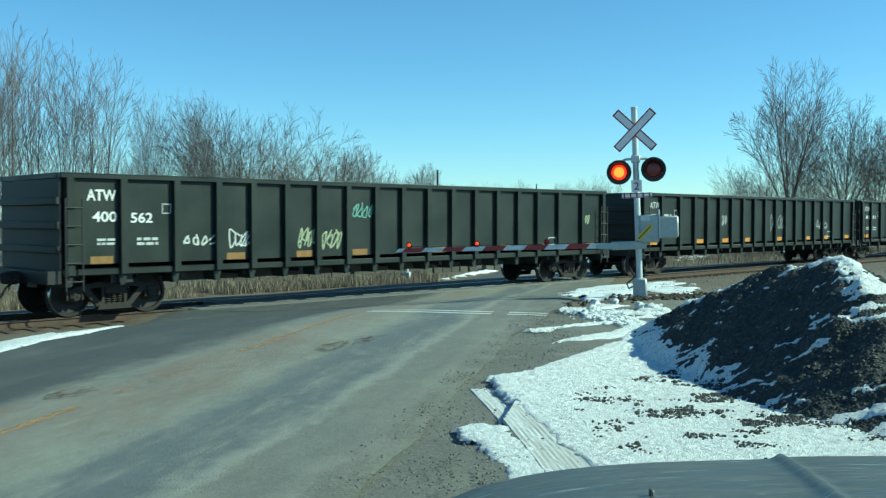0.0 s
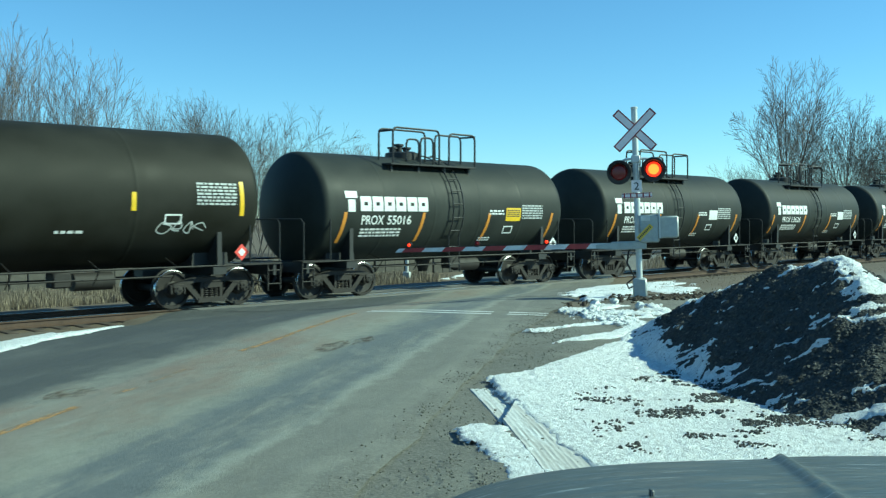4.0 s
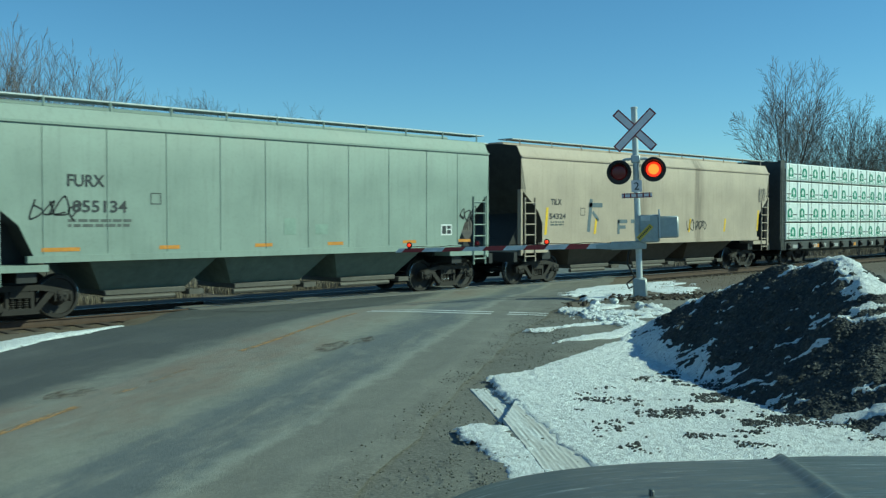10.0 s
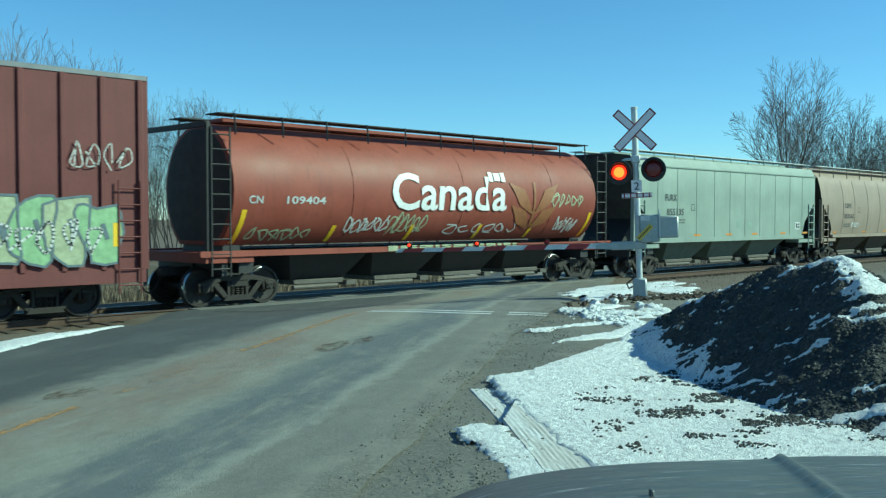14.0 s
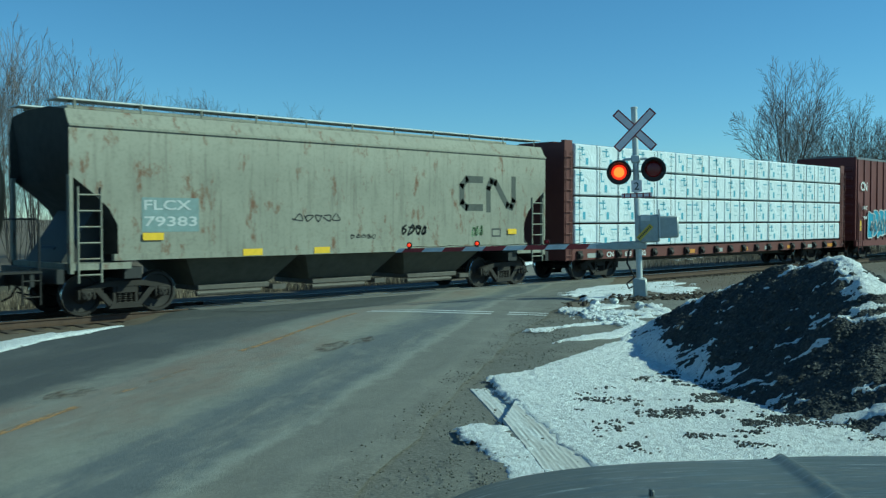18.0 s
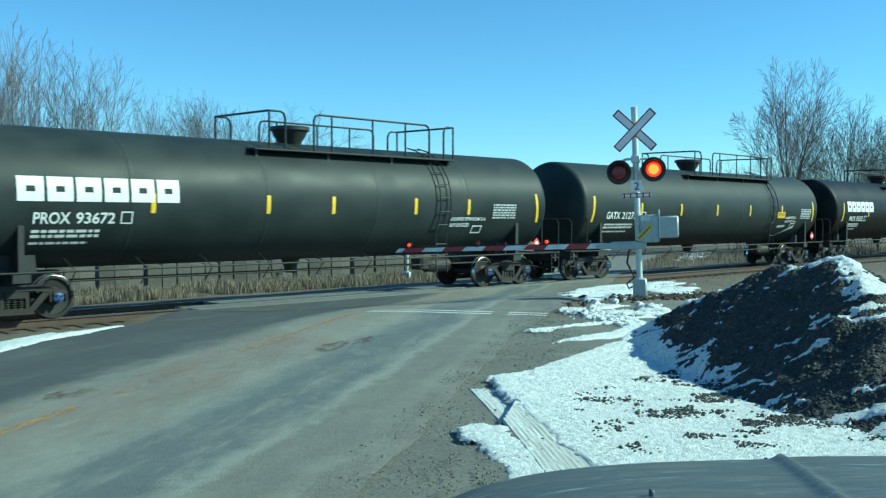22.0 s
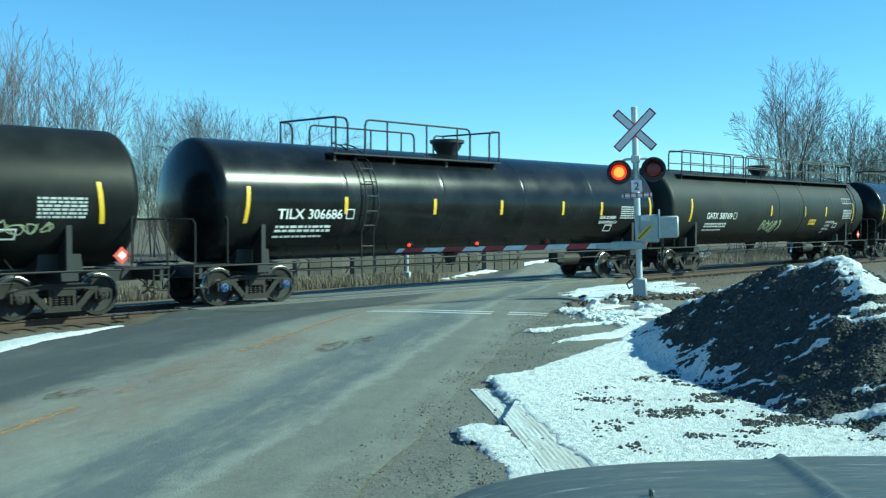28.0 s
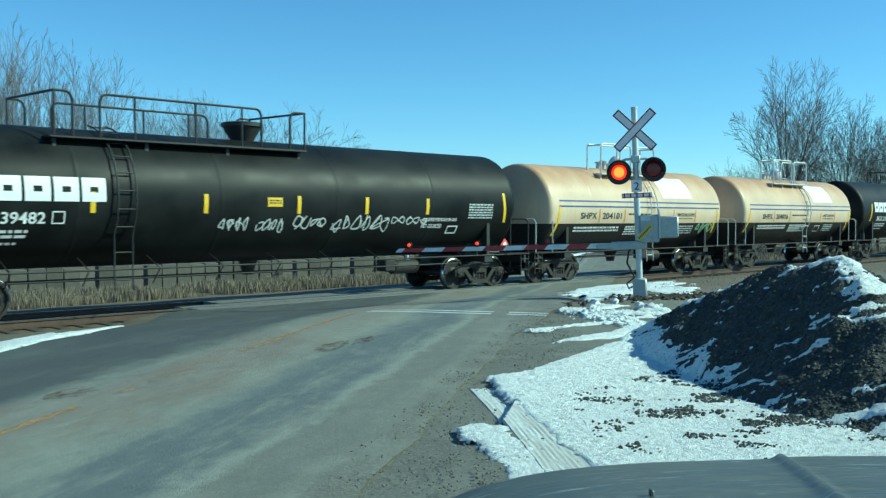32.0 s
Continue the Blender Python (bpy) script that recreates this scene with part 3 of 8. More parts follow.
def snow_patch(name, outline, thick, cell, mat, label, lump=0.02, edge=0.25, ragged=0.15, holes=0.0):
    xs, ys = [p[0] for p in outline], [p[1] for p in outline]
    x0, x1, y0, y1 = min(xs) - 0.3, max(xs) + 0.3, min(ys) - 0.3, max(ys) + 0.3
    nx, ny = int((x1 - x0) / cell) + 1, int((y1 - y0) / cell) + 1
    s, idx = Shape(), {}
    for j in range(ny):
        for i in range(nx):
            x, y = x0 + i * cell, y0 + j * cell
            d = edge_distance(x, y, outline)
            d += ragged * (noise.noise(Vector((x * 1.6, y * 1.6, 4))) + 0.7 * noise.noise(Vector((x * 5, y * 5, 9))) + 0.5 * noise.noise(Vector((x * 13, y * 13, 10))))
            if holes:
                d = min(d, (0.42 - holes + noise.noise(Vector((x * 2.2, y * 2.2, 21)))) * 0.5)
            if d < -cell * 1.6:
                continue
            t = max(0.0, min(1.0, d / edge))
            h = thick * t * (2 - t) + lump * (0.3 * noise.noise(Vector((x * 5, y * 5, 1))) + 0.55 * noise.noise(Vector((x * 11, y * 11, 2))) + 0.95 * noise.noise(Vector((x * 23, y * 23, 3)))) * (0.3 + 0.7 * t)
            base = ground_z(x, y)
            if on_road(x, y, 0.6):
                base = lay(y) - 0.012
            idx[i, j] = len(s.v)
            s.v.append((x, y, base + (h if d > 0 else d * 0.5 - 0.01)))
    for (i, j), a in idx.items():
        q = [(i + 1, j), (i + 1, j + 1), (i, j + 1)]
        if all(k in idx for k in q):
            s.face((a, idx[q[0]], idx[q[1]], idx[q[2]]))
    return structure(name, s, mat, label)


snow_patch("snow_1", [(7.36, 6.6), (8.21, 6.58), (9.46, 6.89), (10.9, 7.4), (12.6, 8.3), (13.5, 6), (13.0, 1.5), (9, -1.5), (5.0, 0.6), (4.4, 2.6), (5.12, 3.70), (5.65, 4.45), (6.45, 5.5)], 0.018, 0.022, M_SNOW, "trodden snow lying over gravel", 0.016, 0.05, 0.06)
# tyre track pressed into the snow: ribs of the tread run along it
s = Shape()
_na, _nv = 130, 44
_TRACK = pose(7.02, 6.33, 0, 0, 0, -128.6)
for i in range(_na + 1):
    for j in range(_nv + 1):
        u, v = 4.4 * i / _na, -0.175 + 0.35 * j / _nv
        p = _TRACK @ Vector((u, v + 0.02 * math.sin(u * 1.1), 0))
        rib = 0.5 + 0.5 * math.cos(v / 0.31 * 2 * math.pi * 8)
        wear = 0.45 + 0.8 * noise.noise(Vector((u * 3.0, v * 14, 6))) + 0.5 * noise.noise(Vector((u * 11, v * 30, 9)))
        edge = min(1.0, min(j, _nv - j) / 2)
        s.v.append((u, v + 0.02 * math.sin(u * 1.1), ground_z(p.x, p.y) + (0.002 + 0.006 * rib * wear + 0.003 * noise.noise(Vector((u * 22, v * 30, 2)))) * edge - 0.012 * (1 - edge) + 0.004))
for i in range(_na):
    for j in range(_nv):
        a = i * (_nv + 1) + j
        s.face((a, a + _nv + 1, a + _nv + 2, a + 1))
structure("snow_2", s, M_PACKED, "packed snow in a ribbed tyre track").matrix_basis = _TRACK
snow_patch("snow_3", [(5.42, 5.20), (5.72, 5.18), (5.62, 4.88), (5.29, 4.40), (5.02, 4.02), (4.6, 3.4), (4.3, 3.5), (4.63, 3.96), (4.81, 4.24), (5.03, 4.59), (5.27, 4.97)], 0.008, 0.02, M_SNOW, "ridge of snow thrown up by a wheel", 0.012, 0.07, 0.09)
snow_patch("snow_4", [(10.9, 9.1), (12.2, 8.9), (13.0, 8.5), (12.8, 8.2), (12.0, 8.6), (11.1, 8.85)], 0.02, 0.035, M_SNOW, "thin strip of snow on the verge", 0.014, 0.1, 0.10)
snow_patch("snow_5", [(10.1, 7.85), (11.4, 7.95), (12.6, 8.35), (12.2, 7.85), (11.2, 7.55), (10.3, 7.6)], 0.02, 0.035, M_SNOW, "thin strip of snow on the verge", 0.014, 0.1, 0.10)
snow_patch("snow_6", [(13.6, 10.7), (14.6, 10.6), (15.6, 9.9), (14.6, 8.6), (12.9, 8.6), (12.6, 9.2), (13.4, 9.7)], 0.035, 0.04, M_SNOWDIRTY, "ploughed bank of dirty snow", 0.03, 0.12, 0.30, 0.40)
snow_patch("snow_7", [(16.6, 12.7), (19.5, 14.6), (24.0, 17.0), (24.5, 15.6), (21.5, 12.6), (19.2, 11.0), (16.8, 10.6), (15.8, 11.3)], 0.018, 0.06, M_SNOW, "old snow round the signal mast", 0.012, 0.15, 0.3, 0.24)
snow_patch("snow_8", [(2.6, 9.7), (3.9, 11.2), (4.62, 12.1), (6.03, 13.7), (8.8, 17.1), (8.6, 17.3), (5.6, 14.1), (4.1, 12.5), (2.4, 10.4)], 0.012, 0.06, M_SNOWDIRTY, "snow along the road's edge", 0.012, 0.2, 0.06)
snow_patch("snow_9", [(29, 28.6), (36, 31.9), (61, 43.9), (85, 53.4), (84.6, 54), (60.6, 44.4), (35.7, 32.4), (28.8, 28.9)], 0.05, 0.25, M_SNOW, "snow along the far road edge", 0.04, 0.5, 0.2)
snow_patch("snow_10", [(52, 31.6), (62, 36.8), (70, 41), (72, 40), (60, 33.5), (53, 31)], 0.04, 0.25, M_SNOWDIRTY, "old snow beside the far road", 0.03, 0.5, 0.3, 0.35)

# gravel mound with a ridge running away from the road
SPINE = [(11.9, 7.8, 0.0, 0.72), (11.2, 6.4, 0.52, 0.72), (10.6, 5.2, 0.98, 0.78), (10.05, 4.2, 1.17, 0.80), (9.62, 3.75, 1.07, 0.80), (9.05, 3.38, 0.86, 0.72), (8.45, 2.98, 0.58, 0.62), (7.7, 2.4, 0.22, 0.5), (7.3, 2.0, 0.0, 0.5)]


def mound_z(x, y):
    best = -9.0
    for (ax, ay, ah, ak), (bx, by, bh, bk) in zip(SPINE, SPINE[1:]):
        dx, dy = bx - ax, by - ay
        t = max(0, min(1, ((x - ax) * dx + (y - ay) * dy) / (dx * dx + dy * dy)))
        d = math.hypot(x - ax - t * dx, y - ay - t * dy)
        r = math.sqrt(d * d + 0.03) - 0.17
        best = max(best, ah + (bh - ah) * t - r * (ak + (bk - ak) * t))
    return best


def spine_height(x, y):
    """Height of the ridge beside a point."""
    best = (9.0, 0.0)
    for (ax, ay, ah, _), (bx, by, bh, _) in zip(SPINE, SPINE[1:]):
        dx, dy = bx - ax, by - ay
        t = max(0, min(1, ((x - ax) * dx + (y - ay) * dy) / (dx * dx + dy * dy)))
        best = min(best, (math.hypot(x - ax - t * dx, y - ay - t * dy), ah + (bh - ah) * t))
    return best[1]


def mound_height(x, y):
    h = mound_z(x, y)
    if h <= 0:
        return h
    n = noise.noise(Vector((x * 2.1, y * 2.1, 5))) * 0.10 + noise.noise(Vector((x * 6, y * 6, 6))) * 0.045 + noise.noise(Vector((x * 17, y * 17, 8))) * 0.022
    return h + n * min(1, h * 4)


def mound_base(x, y, h):
    """What the heap stands on: its foot follows the ground."""
    w = max(0.0, min(1.0, h / 0.3))
    return 0.50 * w + (ground_z(x, y) + 0.016) * (1 - w)


def mound_material():
    m, nt, b = nodes_of("dark_crushed_stone")
    v = coords(nt)
    vo = add(nt, "ShaderNodeTexVoronoi", Scale=26.0)
    nt.links.new(v, vo.inputs["Vector"])
    n = noise_tex(nt, v, 24, 6, 0.7)
    c = blend(nt, vo.outputs["Color"], (0.028, 0.031, 0.029), (0.07, 0.07, 0.062))
    c = blend(nt, ramp(nt, n, [(0.3, (0, 0, 0)), (0.7, (1, 1, 1))]), (0.024, 0.026, 0.026), c)
    nt.links.new(c, b.inputs["Base Color"])
    b.inputs["Roughness"].default_value = 0.85
    bump(nt, b, blend(nt, 0.5, n, vo.outputs["Distance"]), 0.9, 0.05)
    return m


M_MOUND = mound_material()
s, idx, cell = Shape(), {}, 0.035
for j in range(int(11.0 / cell)):
    for i in range(int(7.5 / cell)):
        x, y = 6.6 + i * cell, -1.6 + j * cell
        h = mound_height(x, y)
        if h > -0.08:
            idx[i, j] = len(s.v)
            s.v.append((x, y, mound_base(x, y, h) + h))
for (i, j), a in idx.items():
    q = [(i + 1, j), (i + 1, j + 1), (i, j + 1)]
    if all(k in idx for k in q):
        s.face((a, idx[q[0]], idx[q[1]], idx[q[2]]))
mound = tagged(part("gravel_mound", s, M_MOUND, None), "heap of dark crushed stone patched with snow", "gravel heap")


def heap_snow(x, y):
    """Above zero where drifted snow lies on the heap: on the crest, the lee flank, and in the hollows of the foot."""
    h = mound_z(x, y)
    along = -0.37 * x - 0.93 * y
    u, v = 0.8 * along + 0.95 * h, -0.5 * along + 0.95 * h
    f = noise.noise(Vector((u * 2.3, v * 8.0, 41))) + 0.7 * noise.noise(Vector((u * 6.0, v * 19, 42))) + 0.35 * noise.noise(Vector((x * 26, y * 26, 43)))
    top = spine_height(x, y)
    crest = max(0.0, 1 - (top - h) / 0.12) * (0.35 + 0.65 * max(0.0, min(1.0, (5.4 - y) / 1.2))) * max(0.0, min(1.0, (y - 3.15) / 0.35))
    foot = max(0.0, 1 - max(0.0, h) / 0.3) * max(0.0, min(1.0, (y - 4.3) / 1.7))
    apron = max(0.0, 1 - h / 0.35) * 0.25
    return 0.62 * f + 0.25 * noise.noise(Vector((x * 0.9, y * 0.9, 40))) - 0.36 + 0.7 * crest + 0.9 * foot + apron


s, idx, cell = Shape(), {}, 0.025
for j in range(int(10.0 / cell)):
    for i in range(int(6.2 / cell)):
        x, y = 6.9 + i * cell, -1.2 + j * cell
        h = mound_height(x, y)
        if h < -0.05:
            continue
        k = heap_snow(x, y)
        if k > -0.3:
            idx[i, j] = len(s.v)
            s.v.append((x, y, mound_base(x, y, h) + h + max(-0.05, min(0.010, k * 0.25)) + 0.005 * noise.noise(Vector((x * 24, y * 24, 3)))))
for (i, j), a in idx.items():
    q = [(i + 1, j), (i + 1, j + 1), (i, j + 1)]
    if all(k in idx for k in q):
        s.face((a, idx[q[0]], idx[q[1]], idx[q[2]]))
structure("snow_11", s, M_SNOW, "drifted snow on the crest and flank of the gravel heap")


def stone(s, x, y, z, r, rnd):
    """A rough angular pebble."""
    n = len(s.v)
    a = rnd.uniform(0, 6.28)
    for k, (zz, rr) in enumerate(((-0.5, 0.75), (0.15, 1.0), (0.62, 0.55))):
        for j in range(5):
            w = a + 2 * math.pi * (j + 0.5 * k) / 5
            q = r * rr * rnd.uniform(0.72, 1.15)
            s.v.append((x + q * math.cos(w), y + q * 0.85 * math.sin(w), z + r * zz * rnd.uniform(0.8, 1.1)))
    for k in range(2):
        for j in range(5):
            b, c = n + 5 * k + j, n + 5 * k + (j + 1) % 5
            s.face((b, c, c + 5, b + 5))
    s.face([n + 10 + j for j in range(5)])


def stone_material():
    m, nt, b = nodes_of("loose_crushed_stone")
    g = nt.nodes.new("ShaderNodeNewGeometry")
    n = noise_tex(nt, coords(nt), 40, 5, 0.7)
    c = ramp(nt, g.outputs["Random Per Island"], [(0.0, (0.022, 0.026, 0.025)), (0.5, (0.042, 0.046, 0.042)), (0.85, (0.075, 0.075, 0.066)), (1.0, (0.16, 0.15, 0.13))])
    nt.links.new(blend(nt, 0.35, c, blend(nt, n, (0.02, 0.02, 0.02), (0.10, 0.095, 0.09))), b.inputs["Base Color"])
    b.inputs["Roughness"].default_value = 0.85
    return m


M_STONE = stone_material()
rnd = random.Random(4)
s, made = Shape(), 0
while made < 17000:
    x, y = rnd.uniform(7.0, 12.4), rnd.uniform(-0.5, 7.9)
    h = mound_height(x, y)
    if h < 0.0:
        continue
    if heap_snow(x, y) > 0.0 and rnd.random() < 0.9:
        continue
    stone(s, x, y, mound_base(x, y, h) + h - 0.005, rnd.uniform(0.009, 0.024) * (1.7 if rnd.random() < 0.08 else 1), rnd)
    made += 1
tagged(part("loose_stones", s, M_STONE, None, "", False), "dark crushed stones lying loose on the heap", "stones", kind="stuff")
s, made = Shape(), 0
while made < 4200:
    x, y = rnd.uniform(5.6, 9.6), rnd.uniform(1.2, 5.4)
    d = -mound_z(x, y)
    if d < -0.05 or d > 1.0 or rnd.random() < d * 0.7:
        continue
    k = noise.noise(Vector((0.9 * (x - y), 1.7 * (x + y), 12))) + 0.7 * noise.noise(Vector((2.8 * (x - y), 4.6 * (x + y), 13)))
    if k < 0.22 + 0.2 * d + rnd.gauss(0, 0.13):
        continue
    stone(s, x, y, max(ground_z(x, y) + 0.02, mound_base(x, y, 0.0) + mound_height(x, y)), rnd.uniform(0.007, 0.018) * (1.8 if rnd.random() < 0.07 else 1), rnd)
    made += 1
tagged(part("scattered_stones", s, M_STONE, None, "", False), "dark stones scattered on trodden snow", "stones", kind="stuff")
# gravel on the verge
s = Shape()
for _ in range(30000):
    x, y = rnd.uniform(3.6, 15.5), rnd.uniform(3.2, 11.0)
    q, l = road_sl(x, y)
    if not -5.2 < l < -2.75 - 0.5 * rnd.random() ** 2 or noise.noise(Vector((x * 1.5, y * 1.5, 17))) + rnd.gauss(0, 0.2) < 0.05 or mound_z(x, y) > -0.5:
        continue
    stone(s, x, y, ground_z(x, y) + 0.004 if l < -3.65 else lay(y) - 0.01, rnd.uniform(0.003, 0.011) * (1.7 if rnd.random() < 0.05 else 1), rnd)
tagged(part("verge_gravel", s, plain("verge_gravel_stone", (0.19, 0.185, 0.158), 0.9, 0, 0.5, 25), None, "", False), "loose grey gravel along the road's edge", "gravel", kind="stuff")
# frozen clods thrown up by the plough, and dug earth round the mast
for i, (x, y, r) in enumerate(((14.2, 10.2, 0.13), (14.7, 9.6, 0.11), (15.1, 10.4, 0.1), (13.7, 9.9, 0.10))):
    s = Shape()
    stone(s, 0, 0, r * 0.4, r, rnd)
    stone(s, r * 0.9, r * 0.3, r * 0.3, r * 0.6, rnd)
    o = tagged(part("snow_clod", s, M_SNOWDIRTY, None), "lump of dirty frozen snow on the verge", "snow clod", "snow clods")
    o.location = (x, y, ground_z(x, y) + 0.02)
s = Shape()
for _ in range(420):
    t, q = rnd.random(), rnd.gauss(0, 0.38)
    x, y = 14.1 - 1.7 * t + q * 0.5 + rnd.gauss(0, 0.1), 10.6 - 2.2 * t + q * 0.3 + rnd.gauss(0, 0.15)
    stone(s, x, y, ground_z(x, y) + 0.02, rnd.uniform(0.015, 0.05) * (1.7 if rnd.random() < 0.1 else 1), rnd)
tagged(part("small_clods", s, M_SNOWDIRTY, None, "", False), "small frozen clods of dirty snow on the verge", "snow clods", kind="stuff")
s = Shape()
for _ in range(420):
    x, y = rnd.gauss(17.2, 0.9), rnd.gauss(10.75, 0.3)
    y -= 0.25 * (x - 17.0)
    stone(s, x, y, ground_z(x, y) + 0.01, rnd.uniform(0.02, 0.07), rnd)
tagged(part("earth_clods", s, plain("dug_brown_earth", (0.075, 0.058, 0.042), 0.95, 0, 0.5, 12, 0.5), None, "", False), "dark clods of dug earth round the mast", "earth", kind="stuff")

# dry grass along the far side of the track
def grass(name, n, area, hmin, hmax, col, label, seed):
    m, nt, b = nodes_of(name + "_blades")
    g = nt.nodes.new("ShaderNodeNewGeometry")
    nt.links.new(ramp(nt, g.outputs["Random Per Island"], [(0.0, tuple(c * 0.55 for c in col)), (0.6, col), (1.0, tuple(min(1, c * 1.5) for c in col))]), b.inputs["Base Color"])
    b.inputs["Roughness"].default_value = 0.8
    rr, s = random.Random(seed), Shape()
    made = 0
    while made < n:
        x, y = rr.uniform(*area[:2]), rr.uniform(*area[2:])
        if on_road(x, y, 0.4) or mound_z(x, y) > 0.0:
            made += 1
            continue
        if noise.noise(Vector((x * 0.6, y * 0.9, 14))) < -0.25:
            made += 1
            continue
        h = rr.uniform(hmin, hmax) * (0.75 + 0.5 * noise.noise(Vector((x * 0.5, y * 0.5, 2))))
        z, a = ground_z(x, y), rr.uniform(0, 6.28)
        w = rr.uniform(0.005, 0.011)
        dx, dy = math.cos(a), math.sin(a)
        bx, by = rr.uniform(-0.3, 0.3) * h, rr.uniform(-0.3, 0.3) * h
        k = len(s.v)
        s.v += [(x - w * dx, y - w * dy, z - 0.02), (x + w * dx, y + w * dy, z - 0.02), (x + w * 0.7 * dx + bx * 0.35, y + w * 0.7 * dy + by * 0.35, z + h * 0.55), (x - w * 0.7 * dx + bx * 0.35, y - w * 0.7 * dy + by * 0.35, z + h * 0.55), (x + bx, y + by, z + h)]
        s.face((k, k + 1, k + 2, k + 3))
        s.face((k + 3, k + 2, k + 4))
        made += 1
    return tagged(part(name, s, m, None, "", False), label, "grass", kind="stuff")


grass("dry_grass", 60000, (-6, 30, 27.6, 31.6), 0.16, 0.5, (0.20, 0.17, 0.125), "tall dry straw-coloured grass beside the track", 3)
grass("dry_weeds", 14000, (38, 85, 26.5, 36.0), 0.25, 0.7, (0.20, 0.165, 0.115), "dry weeds beyond the crossing", 5)
grass("verge_weeds", 2500, (17.5, 34, 6.5, 17.6), 0.02, 0.07, (0.17, 0.125, 0.08), "sparse brown weeds on bare earth", 6)
# low grey block wall behind the grass
M_BLOCK = plain("weathered_grey_block", (0.12, 0.114, 0.10), 0.9, 0, 0.4, 5, 0.35, spread=True)
wall_far = structure("wall_far", Shape().mesh("wall_far", M_BLOCK), None, "low wall of weathered grey blocks behind dry grass")
rnd = random.Random(31)
for kind in range(4):
    s = Shape()
    s.box(-0.29, 0.29, -0.16, 0.16, -0.3, 0.84 + 0.035 * kind, bevel=0.03)
    block = s.mesh("block", M_BLOCK)
    for i in range(kind, 84, 4):
        if rnd.random() < 0.05:
            continue
        part("block", block, None, wall_far).matrix_basis = pose(-12 + 0.605 * i, 32.2 + rnd.uniform(-0.04, 0.04), -0.46, 0, 0, rnd.uniform(-2, 2))
# ---- the train ----

# distance run by the train at each time: it gathers speed from 13.8 to 14.4 m/s
TRAVEL = [(0, 0.0), (1, 13.79), (2, 27.61), (3, 41.33), (6, 82.89), (7, 96.89), (8, 111.3), (9, 125.38), (10, 139.46), (11, 153.59), (12, 167.73), (13, 181.81), (14, 195.98), (17, 237.64), (18, 251.72), (19, 266.07), (20, 280.37), (21, 294.6), (22, 308.91), (23, 323.26), (24, 337.05), (25, 351.32), (28, 394.56), (29, 409.06), (30, 423.47), (31, 437.89), (32, 452.21)]
SPEED = TRAVEL[-1][1] / TRAVEL[-1][0]
CARS = []        # (car, place along the track at the start)
WHEELSETS = []
_shared = {}


def shared(key, make):
    if key not in _shared:
        _shared[key] = make()
    return _shared[key]


WR = 0.457  # wheel radius


def wheelset_mesh(cap):
    s = Shape()
    for sg in (-1, 1):
        y = sg * 0.76
        ring = [(y - sg * 0.075, 0.0), (y - sg * 0.075, 0.13), (y - sg * 0.01, 0.15), (y + sg * 0.02, 0.34), (y + sg * 0.066 * -1, 0.38), (y - sg * 0.07, WR + 0.028),
                (y - sg * 0.04, WR + 0.028), (y - sg * 0.03, WR)]
        s.lathe(ring, 28, "y", slot=0)
        s.lathe([(y - sg * 0.03, WR), (y + sg * 0.066, WR - 0.006), (y + sg * 0.07, WR - 0.014)], 28, "y", slot=1)
        s.lathe([(y + sg * 0.07, WR - 0.014), (y + sg * 0.07, 0.385), (y + sg * 0.03, 0.37), (y + sg * 0.01, 0.2), (y + sg * 0.06, 0.15), (y + sg * 0.075, 0.1), (y + sg * 0.075, 0)], 28, "y", slot=0)
        s.lathe([(y + sg * 0.07, 0.085), (y + sg * 0.27, 0.085), (y + sg * 0.27, 0.115), (y + sg * 0.33, 0.11), (y + sg * 0.345, 0.07), (y + sg * 0.345, 0)], 14, "y", slot=2)
        for k in range(3):
            a = 2 * math.pi * k / 3
            s.box(-0.02, 0.02, y + sg * 0.34, y + sg * 0.365, -0.02, 0.02, 3, Matrix.Translation((0.055 * math.cos(a), 0, 0.055 * math.sin(a))))
    s.lathe([(-0.7, 0.08), (0.7, 0.08)], 12, "y")
    return s.mesh("wheelset", [M_WHEEL, M_TREAD, cap, M_STEEL])


def side_frame_mesh():
    s = Shape()
    y0, y1 = -0.075, 0.075
    top = [(-1.02, 0.60), (-0.78, 0.66), (-0.42, 0.735), (0.42, 0.735), (0.78, 0.66), (1.02, 0.60), (1.05, 0.52), (0.80, 0.545), (0.42, 0.615), (-0.42, 0.615), (-0.80, 0.545), (-1.05, 0.52)]
    s.prism(top[::-1], y0, y1)
    for g in (-1, 1):
        s.prism([(g * 0.76, 0.60), (g * 0.62, 0.64), (g * 0.22, 0.19), (g * 0.34, 0.15)][::g], y0 + 0.012, y1 - 0.012)
        s.prism([(g * 0.29, 0.62), (g * 0.22, 0.62), (g * 0.22, 0.2), (g * 0.29, 0.2)][::g], y0 + 0.02, y1 - 0.02)
        s.box(g * 0.89 - 0.14, g * 0.89 + 0.14, y0 - 0.02, y1 + 0.02, 0.50, 0.60, bevel=0.02)
        for q in (-1, 1):
            s.box(g * 0.89 + q * 0.165 - 0.03, g * 0.89 + q * 0.165 + 0.03, y0, y1, 0.36, 0.58, bevel=0.015)
    s.prism([(-0.40, 0.14), (0.40, 0.14), (0.34, 0.245), (-0.34, 0.245)], y0 - 0.01, y1 + 0.01)
    return s.mesh("side_frame", M_CAST)


